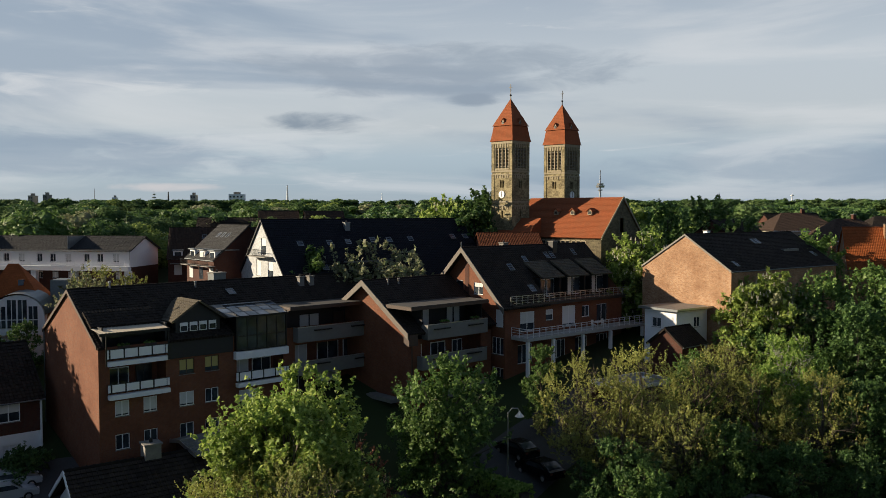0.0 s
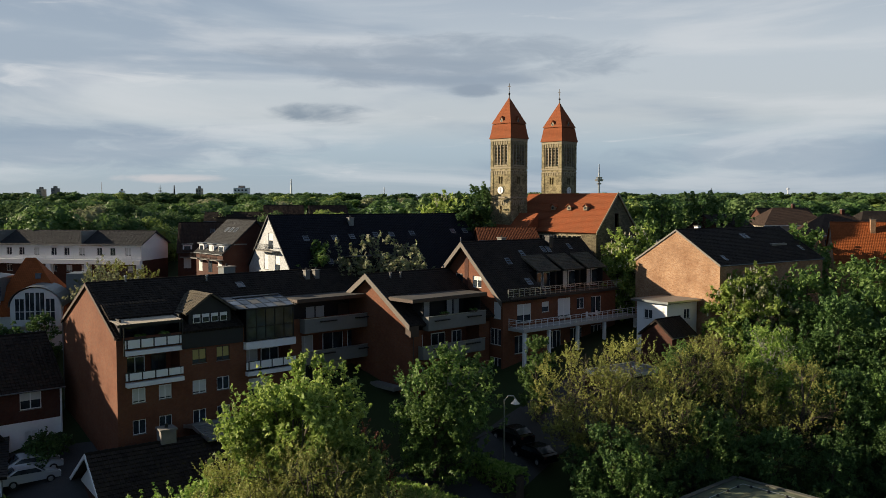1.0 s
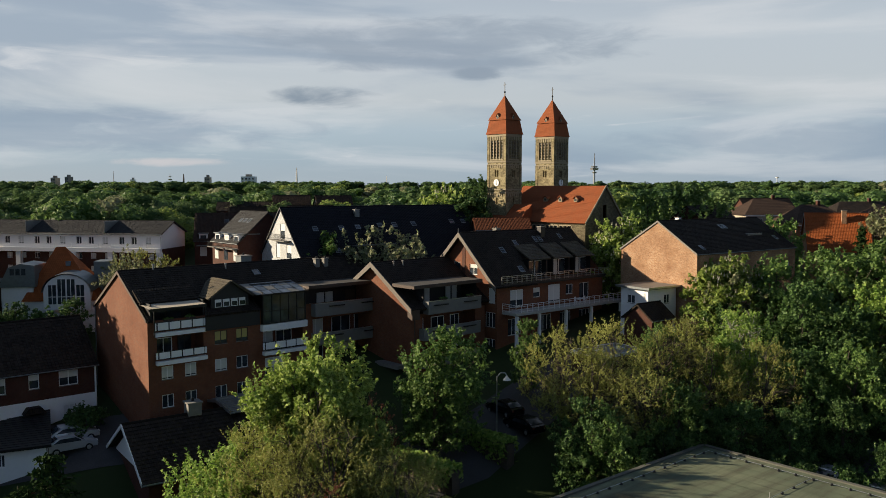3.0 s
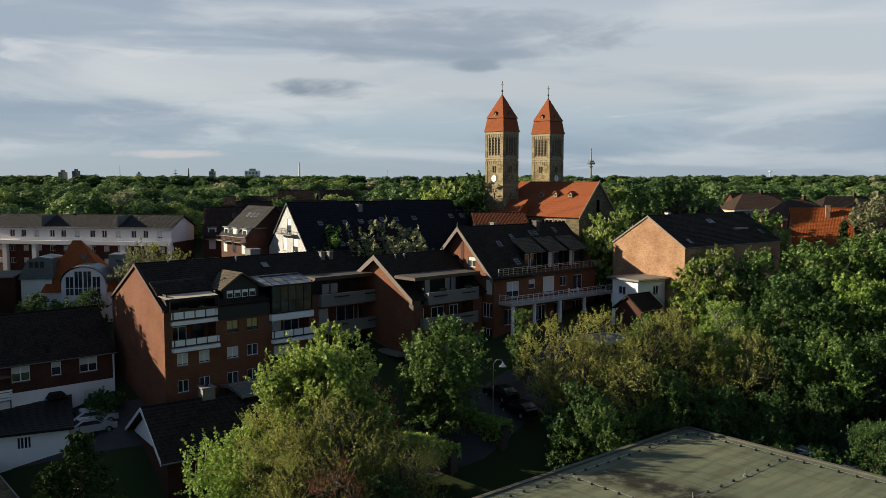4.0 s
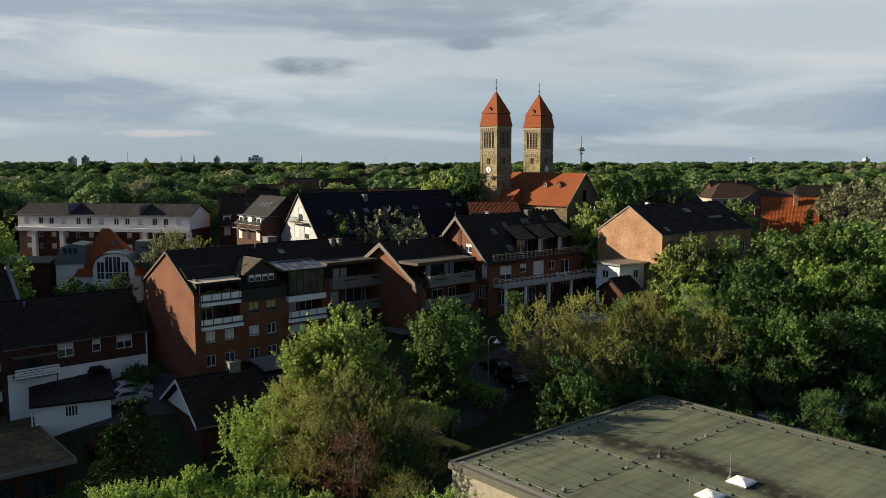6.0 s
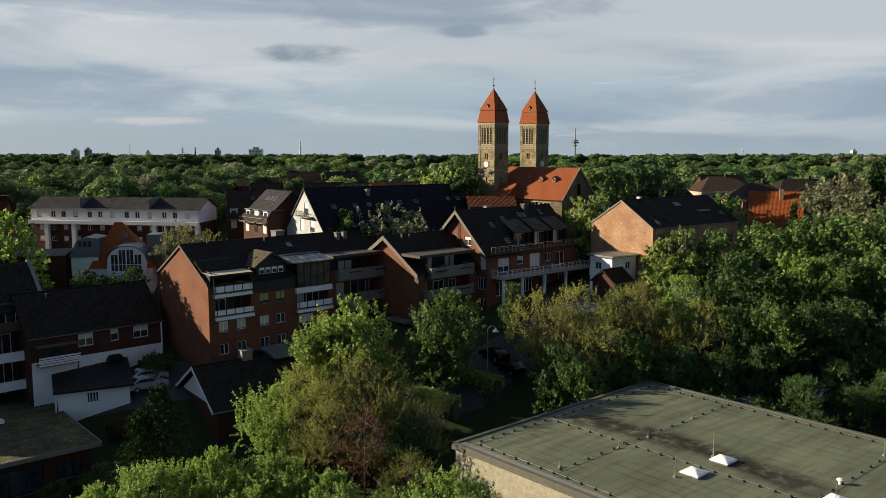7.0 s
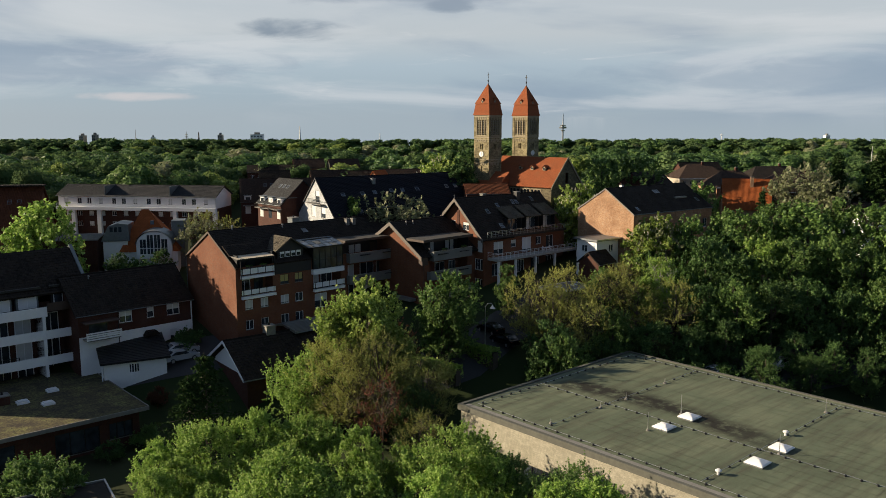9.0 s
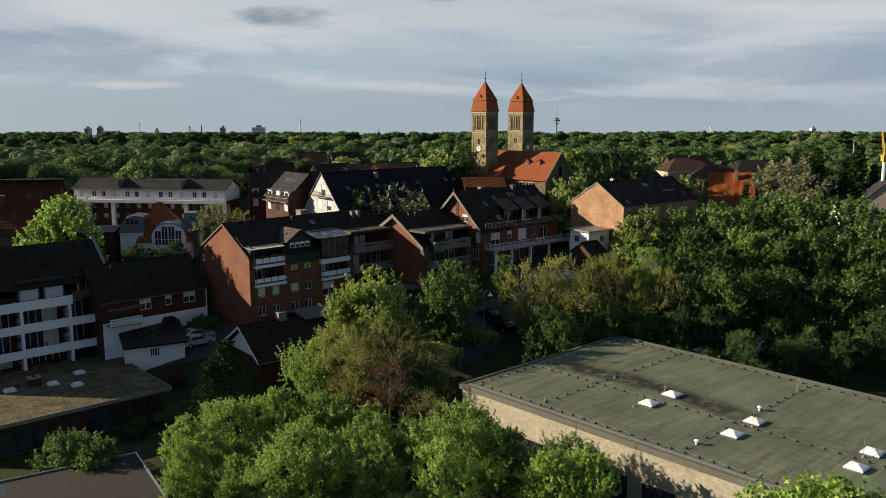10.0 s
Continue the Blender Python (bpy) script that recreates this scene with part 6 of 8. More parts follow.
def annex(spot):
    h = thing("garage_annex", spot, "white rendered garage annex with dark lean-to roof", "garage")
    hs = [(2.6, 0.7, 3.7, 1.75, 3)]
    bm = bmesh.new()
    wall(bm, (0, 0, 0), (1, 0), [(0, -6), (6.6, -6), (6.6, 2.1), (0, 2.1)], hs)
    wall(bm, (0, 7, 0), (0, -1), [(0, -6), (7, -6), (7, 2.1), (0, 3.8)], [])
    wall(bm, (6.6, 0, 0), (0, 1), [(0, -6), (7, -6), (7, 3.8), (0, 2.1)], [])
    part("wall", bm, WHITE, h)
    window(h, (0, 0, 0), (1, 0), hs[0], WHITE_PAINT, 3, sill=False)
    roof_slab(h, (-0.4, 7, 3.85), (7.0, 7, 3.85), (0, -7, -1.7), 7.7, DARK_CLAD, 0.2)
    b = bmesh.new()
    tube(b, [(-0.2, -0.15, -5), (-0.2, -0.15, 2.1)], [0.07, 0.07], 6)
    part("downpipe", b, WHITE_PAINT, h)
    return h


annex((-43.33, 83.43, -3.70, 26.0, 1.1524))


def bungalow(spot):
    L, W, he, hr = 13.5, 8.6, 3.0, 5.6
    h = gable_house("bungalow", spot, L, W, he, hr, BRICK_DARK, TILE_DARK, "small bungalow with white gable and dark tiled roof", "house", over=0.6, verge=WHITE_PAINT, holes=[(2.0, 0.2, 3.2, 2.2, 1), (7.0, 0.8, 9.0, 2.0, 1)])
    chimney(h, 4.6, W / 2 + 0.2, hr - 0.8, hr + 1.0, 1.0, CONCRETE)
    part("gable_board", prism(bmesh.new(), [(0.3, he), (W - 0.3, he), (W / 2, hr - 0.2)], -0.06, 0, "x"), WHITE, h)
    return h


bungalow((-24.90, 81.00, -6.20, 36.0, 1.2700))
gable_house("flat_annex", (-20.00, 90.20, -2.30, 42.0, 1.1086), 8.0, 4.6, 3.0, 3.4, BRICK_DARK, GREY_PANEL, "low brick annex with grey felt roof", "annex", over=0.5, verge=METAL)


def mossy_flat(spot):
    h = thing("flat_roofed_bungalow", spot, "brick bungalow with a mossy flat gravel roof", "bungalow")
    m = Mat("mossy_gravel", 0.95, 0, 0.2)
    v = m.coord("Object")
    a, b = m.noise(v, 0.7, 8, 0.75), m.noise(v, 4, 6, 0.75)
    m.color(m.mix(m.ramp(b, (0.42, (0, 0, 0)), (0.60, (0.9, 0.9, 0.9))), m.ramp(a, (0.38, (0.055, 0.045, 0.034)), (0.50, (0.12, 0.105, 0.050)), (0.66, (0.20, 0.20, 0.070))), (0.042, 0.036, 0.027)))
    m.bump(b, 0.6, 0.03)
    L, W, H = 16.0, 15.0, 3.0
    hs = [(9.0, 0.3, 12.6, 2.3, 2), (13.4, 0.8, 15.4, 2.2, 2), (2.0, 0.3, 6.0, 2.3, 2)]
    bm = bmesh.new()
    wall(bm, (0, 0, 0), (1, 0), [(0, -8), (L, -8), (L, H), (0, H)], hs)
    wall(bm, (0, W, 0), (0, -1), [(0, -8), (W, -8), (W, H), (0, H)], [])
    wall(bm, (L, 0, 0), (0, 1), [(0, -8), (W, -8), (W, H), (0, H)], [])
    wall(bm, (L, W, 0), (-1, 0), [(0, -8), (L, -8), (L, H), (0, H)], [])
    part("wall", bm, BRICK_DARK, h)
    for q in hs:
        window(h, (0, 0, 0), (1, 0), q, BLACK, 2)
    part("roof", boxes((-0.6, -0.7, H, L + 0.6, W + 0.6, H + 0.25)), m.m, h, "mossy gravel flat roof")
    for r in ((-0.65, -0.78, H - 0.05, L + 0.65, -0.7, H + 0.3), (L + 0.6, -0.7, H - 0.05, L + 0.68, W + 0.6, H + 0.3)):
        part("roof_edge", boxes(r), CONCRETE, h)
    for x, y in ((8.6, 7.4), (11.6, 9.2), (10.2, 5.6), (5.0, 8.0)):
        d = part("dome_light", boxes((x - 0.5, y - 0.4, H + 0.25, x + 0.5, y + 0.4, H + 0.42)), WHITE_PAINT, h)
        part("dome", boxes((x - 0.38, y - 0.3, H + 0.42, x + 0.38, y + 0.3, H + 0.52)), WHITE_METAL, d)
    chimney(h, 7.2, 8.3, H, H + 1.0, 1.0, BRICK_DARK)
    return h


mossy_flat((-52.04, 60.34, -7.72, 40.0, 1.3175))


def gravel_flat(spot):
    h = thing("flat_roofed_garage", spot, "garage block with a dark gravel flat roof", "garage")
    L, W, H = 20.0, 12.0, 2.9
    m = plain("dark_gravel", (0.026, 0.021, 0.017), 0.95, var=0.4, scale=9)
    part("wall", boxes((0, 0, -9, L, W, H)), BRICK_DARK, h)
    part("roof", boxes((-0.3, -0.3, H, L + 0.3, W + 0.3, H + 0.15)), m, h)
    for r in ((-0.4, W + 0.3, H - 0.1, L + 0.4, W + 0.42, H + 0.28), (L + 0.3, -0.3, H - 0.1, L + 0.42, W + 0.3, H + 0.28)):
        part("roof_edge", boxes(r), METAL, h)
    dish(h, 10.5, 9.0, H + 0.15)
    return h


gravel_flat((-48.60, 30.40, -9.50, 31.0, 1.3175))


# ---- houses behind the row ----
def white_terrace(spot):
    L, W, he, hr = 46.0, 11.0, 11.2, 13.6
    hs = [(2.2 + i * 3.4, z, 3.5 + i * 3.4, z + 1.3, 1, *((CURTAIN, 0.9) if (i + int(z)) % 3 else ())) for i in range(13) for z in (5.6, 2.7)]
    up = [(1.8 + i * 3.4 + (0.5 if i % 3 == 1 else 0), 8.9, 3.0 + i * 3.4 + (0.5 if i % 3 == 1 else 0), 10.5, 1, *((CURTAIN, 0.9) if i % 3 == 0 else ())) for i in range(13)]
    h = gable_house("white_terrace", spot, L, W, he, hr, BRICK_DARK, TILE_GREY, "brick terrace with white top storey and curved grey roof", "terrace", over=0.5, holes=hs + up)
    bm = bmesh.new()
    wall(bm, (0, -0.05, 0), (1, 0), [(0, 7.9), (L, 7.9), (L, he), (0, he)], up, 0.06)
    part("top_storey", bm, WHITE, h, "white rendered top storey")
    part("gable_render", prism(bmesh.new(), [(0, 7.9), (W, 7.9), (W, he), (W / 2, hr - 0.05), (0, he)], L, L + 0.06, "x"), WHITE, h)
    part("balcony_band", boxes((-0.3, -1.1, 7.2, L + 0.3, -0.05, 8.1)), WHITE, h)
    for x in (4.2, 11.8, 25.4, 34.0, L - 0.6):
        part("pilaster", boxes((x, -1.0, -5, x + 1.1, 0, 7.2)), WHITE, h)
    for x in (0.0, 20.5, 30.0, 40.5):
        bar_rail(h, [(x, -1.1), (x + 5, -1.1)], 8.1, 0.9, WHITE_METAL, 1.0, rails=2)
    for x in (14.0, 33.0):
        part("roof_seam", boxes((x, -0.4, he + 0.2, x + 0.2, W / 2, hr + 0.3)), ZINC, h)
    return h


white_terrace((-68.00, 130.60, 8.85, -9.0, 0.6360))


def arch_house(spot):
    h = thing("arched_house", spot, "house with red tiled cone roof and white arched dormer", "house")
    part("wall", boxes((0, 0, -6, 11, 9, 4.0)), WHITE, h)
    bm = bmesh.new()
    base = [(-0.4, -0.4, 4.0), (11.4, -0.4, 4.0), (11.4, 9.4, 4.0), (-0.4, 9.4, 4.0)]
    tip = [(3.4, 5.0, 12.2), (4.8, 5.0, 12.2)]
    for q in ((base[0], base[1], tip[1], tip[0]), (base[1], base[2], tip[1]), (base[2], base[3], tip[0], tip[1]), (base[3], base[0], tip[0])):
        quad(bm, q, [(p[0] + p[1], -p[2] * 1.3) for p in q])
    part("roof", bm, TILE_RED, h)
    c = 6.6
    arc = [(c + 3.5 * math.cos(math.pi * k / 14), 5.4 + 2.8 * math.sin(math.pi * k / 14)) for k in range(15)]
    d = part("arched_dormer", prism(bmesh.new(), [(c + 3.5, 2.6)] + arc + [(c - 3.5, 2.6)], -0.9, 3.4), WHITE, h)
    for k in range(4):
        x = c - 2.75 + k * 1.4
        top = 6.6 if k in (0, 3) else 7.5
        f = part("dormer_window", boxes((x, -0.96, 3.6, x + 1.15, -0.9, top)), GLASS, d)
        part("mullion", boxes((x + 0.53, -1.0, 3.6, x + 0.62, -0.9, top)), WHITE_PAINT, f)
        part("transom", boxes((x, -1.0, 4.7, x + 1.15, -0.9, 4.8)), WHITE_PAINT, f)
    bm = bmesh.new()
    rim = [(c + (a - c) * 1.06, 5.4 + (z - 5.4) * 1.07) for a, z in arc]
    for a, b in zip(rim, rim[1:]):
        quad(bm, [(a[0], -1.2, a[1]), (b[0], -1.2, b[1]), (b[0], 3.6, b[1] + 0.3), (a[0], 3.6, a[1] + 0.3)], [(0, 0)] * 4)
    part("dormer_roof", bm, ZINC, d, "curved zinc dormer roof")
    part("side_bay", boxes((-3.6, 0.5, -6, 1.2, 6, 6.2)), WHITE, h)
    part("side_bay_roof", prism(bmesh.new(), [(-3.9, 6.2), (1.6, 6.2), (1.5, 9.6), (-0.6, 9.9), (-2.4, 9.3)], 0.2, 6.3), ZINC, h, "sloped zinc bay roof")
    for k in range(3):
        part("bay_window", boxes((-2.1 + k * 0.85, 0.12, 8.1, -1.5 + k * 0.85, 0.2, 9.1)), GLASS, h)
    part("stair_tower", boxes((9.4, 4, -6, 12.0, 8, 9.8)), ZINC, h)
    part("skylight", boxes((5.4, 2.9, 9.2, 6.1, 3.5, 10.0)), GLASS_SKY, h)
    return h


arch_house((-49.88, 109.86, 5.83, 8.0, 0.7603))
# walls take dark brick: the shade they stand in is put into the colour
gable_house("flat_roofed_house", (-60.82, 107.96, 5.83, 8.0, 0.7603), 10.0, 9.0, 6.6, 7.0, BRICK_DARK, CONCRETE, "house with shade-darkened brick walls and pale flat roof", "house", over=0.3)


def dormer_house(spot, L, W, he, hr, label, wallm, roofm, n=3, name="dormer_house"):
    h = gable_house(name, spot, L, W, he, hr, wallm, roofm, label, "house", over=0.3)
    for i in range(n):
        x = 1.0 + i * (L - 3) / max(1, n - 1)
        d = part("dormer", boxes((x, 0.2, he - 0.8, x + 1.9, W * 0.3, he + 1.6)), WHITE, h)
        part("dormer_roof", boxes((x - 0.2, -0.1, he + 1.6, x + 2.1, W * 0.36, he + 1.8)), ZINC, d)
        part("dormer_window", boxes((x + 0.3, 0.12, he - 0.6, x + 1.6, 0.2, he + 1.3)), CURTAIN if i % 2 else GLASS, d)
        b = part("balcony", boxes((x - 0.5, -1.4, he - 1.1, x + 2.4, 0.0, he - 0.95)), CONCRETE, h)
        for k in range(9):
            u = x - 0.5 + 2.9 * k / 8
            part("bar", boxes((u - 0.02, -1.4, he - 0.95, u + 0.02, -1.36, he - 0.1)), BLACK, b)
        part("rail", boxes((x - 0.52, -1.42, he - 0.1, x + 2.42, -1.34, he - 0.05)), BLACK, b)
        part("door", boxes((x + 0.2, -0.05, he - 3.4, x + 1.7, 0.02, he - 1.3)), GLASS if i % 2 else CURTAIN, h)
    for i in range(3):
        p, al, dd = slope_at(W, he, hr, L * 0.35 + i * 1.8, 0.25)
        skylight(h, p, al, dd, 0.9, 1.2)
    return h


dormer_house((-31.48, 124.37, 7.85, -49.0, 0.6770), 11.0, 13.0, 10.8, 16.5, "grey roofed house with white dormers and balconies", BRICK_DARK, TILE_GREY)
dormer_house((-35.41, 129.23, 9.21, 12.0, 0.6213), 20.0, 11.0, 9.0, 15.0, "brown roofed house with dormers", BRICK_DARK, TILE_BROWN, 4)
red_block = gable_house("red_brick_block", (-86.14, 105.20, 5.05, 8.0, 0.7924), 30.0, 15.0, 8.4, 17.2, BRICK, TILE_RUST, "long red brick block with steep rust-red tiled roof", "apartment house", over=0.4, holes=[(2 + i * 3.4, 5.0, 3.2 + i * 3.4, 6.6, 1) for i in range(8)])
for x, sh in ((16.4, 0.30), (18.2, 0.30), (24.6, 0.30), (26.4, 0.30), (15.0, 0.74), (22.0, 0.74)):
    skylight(red_block, *slope_at(15.0, 8.4, 17.2, x, sh), 0.8, 1.1)
chimney(red_block, 19.6, 3.6, 10.8, 14.6, 1.0, BRICK)
part("ridge_cap", boxes((-0.4, 6.2, 17.35, 30.4, 8.8, 17.62)), TILE_DARK, red_block, "dark flat ridge cap")
chimney(gable_house("brick_side_house", (-68.49, 98.34, 2.97, 20.0, 0.8780), 12.0, 9.0, 6.4, 9.6, BRICK, TILE_BROWN, "red brick house with brown roof", "house", over=0.3, holes=[(2.0, 3.4, 3.2, 5.0, 1), (6.0, 3.4, 7.2, 5.0, 1)]), 6, 4.0, 8.5, 10.6, 0.9, BRICK)
orange = gable_house("orange_roofed_house", (49.15, 124.36, 8.27, -16.0, 0.6598), 11.8, 13.0, 8.3, 15.8, BRICK_BUFF, TILE_RED, "brick house with bright orange tiled roof", "house", over=0.3, verge=CONCRETE, verge_far=True)
chimney(orange, 7.2, 5.0, 13.2, 16.6, 0.9, BRICK_BUFF)
gable_house("orange_chapel_house", (4.32, 122.50, 8.17, 4.0, 0.6640), 11.0, 10.0, 12.8, 14.9, BRICK_DARK, TILE_RUST, "low building with rust-brown tiled roof", "house", over=0.3)


def hip_house(name, spot, L, W, he, hr, wallm, roofm, label):
    h = thing(name, spot, label, "house")
    hs = [(1.2 + i * 2.6, he - 2.2, 2.3 + i * 2.6, he - 0.9, 1) for i in range(int((L - 1) / 2.6))]
    bm = bmesh.new()
    for o, du, ln, q in (((0, 0, 0), (1, 0), L, hs), ((0, W, 0), (0, -1), W, []), ((L, 0, 0), (0, 1), W, []), ((L, W, 0), (-1, 0), L, [])):
        wall(bm, o, du, [(0, -5), (ln, -5), (ln, he), (0, he)], q)
    part("wall", bm, wallm, h)
    for q in hs:
        window(h, (0, 0, 0), (1, 0), q)
    e, i = 0.6, W * 0.42
    c = [(-e, -e, he), (L + e, -e, he), (L + e, W + e, he), (-e, W + e, he)]
    r = [(i, W / 2, hr), (L - i, W / 2, hr)]
    bm = bmesh.new()
    for q in ((c[0], c[1], r[1], r[0]), (c[1], c[2], r[1]), (c[2], c[3], r[0], r[1]), (c[3], c[0], r[0])):
        al = (Vector(q[1]) - Vector(q[0])).normalized()
        quad(bm, q, [((Vector(p) - Vector(q[0])).dot(al), -(p[2] - he) * 1.4) for p in q])
    bm.faces.new([bm.verts.new(p) for p in c[::-1]])
    part("roof", bm, roofm, h)
    part("eaves_board", boxes((-e, -e - 0.05, he - 0.25, L + e, -e, he)), WHITE_PAINT, h)
    chimney(h, L * 0.6, W / 2, hr - 0.6, hr + 0.9, 0.8)
    return h


hip_house("hipped_house", (50.53, 131.98, 9.86, 10.0, 0.5945), 16.0, 12.0, 12.0, 16.8, BRICK_BUFF, TILE_BROWN, "brick house with hipped brown roof")
hip_house("hipped_house", (58.93, 128.79, 9.54, 8.0, 0.6075), 26.0, 14.0, 11.2, 16.4, BRICK_DARK, TILE_BROWN, "long house with hipped brown roof and white eaves")
hip_house("hipped_house", (45.91, 139.38, 11.02, 6.0, 0.5466), 18.0, 12.0, 13.0, 17.6, CREAM, TILE_BROWN, "pale house with hipped brown roof")
hip_house("hipped_house", (60.38, 141.26, 11.20, 8.0, 0.5391), 24.0, 12.0, 12.0, 16.6, BRICK_DARK, TILE_DARK, "long dark brick house with hipped roof")
gable_house("dark_roofed_house", (38.09, 127.78, 9.38, 40.0, 0.6143), 14.0, 17.0, 10.5, 16.6, BRICK_DARK, TILE_DARK, "brick house with dark roof and skylights", "house", over=0.2)
dormer_house((66.91, 111.00, 5.83, 4.0, 0.7603), 14.0, 9.0, 9.4, 13.0, "white house with dark roof among trees", WHITE, TILE_DARK, 2, "white_villa")
gable_house("tan_gabled_house", (80.59, 108.72, 5.83, 74.0, 0.7603), 16.0, 17.0, 9.0, 16.5, CREAM, TILE_GREY, "tan rendered gabled house with grey roof", "house", over=0.2)
for spot, L, W, he, hr, roofm, wallm in (
    ((-24.48, 142.55, 11.08, 14.0, 0.5441), 13, 10, 10.5, 15.2, TILE_BROWN, BRICK_DARK),
    ((-17.71, 143.84, 11.26, 6.0, 0.5367), 12, 9, 10.2, 14.8, TILE_DARK, BRICK_DARK),
    ((-10.88, 142.55, 11.08, 62.0, 0.5441), 8, 8, 10.0, 15.0, TILE_RED, BRICK_BUFF),
    ((-11.38, 147.43, 11.73, 12.0, 0.5173), 16, 9, 11.0, 14.6, TILE_BROWN, BRICK),
    ((-1.54, 148.45, 11.87, 30.0, 0.5119), 12, 10, 11.0, 14.8, TILE_BROWN, BRICK),
    ((-36.12, 150.48, 12.12, 12.0, 0.5016), 12, 8, 9.6, 13.6, TILE_DARK, WHITE),
    ((-39.79, 156.33, 12.79, 10.0, 0.4737), 20, 10, 11.6, 14.6, TILE_DARK, BRICK_DARK),
    ((-30.44, 159.13, 13.10, 14.0, 0.4613), 14, 9, 13.0, 16.8, TILE_BROWN, BRICK),
    ((-22.86, 160.05, 13.19, 18.0, 0.4573), 14, 9, 13.0, 16.6, TILE_BROWN, CREAM),
    ((50.16, 150.48, 12.12, 12.0, 0.5016), 18, 10, 12.5, 16.5, TILE_DARK, BRICK_DARK),
):
    gable_house("far_house", spot, L, W, he, hr, wallm, roofm, "small far house with pitched tiled roof", "house", over=0.3, holes=[(1.5, he - 2.4, 2.8, he - 1.0, 1), (4.5, he - 2.4, 5.8, he - 1.0, 1)])


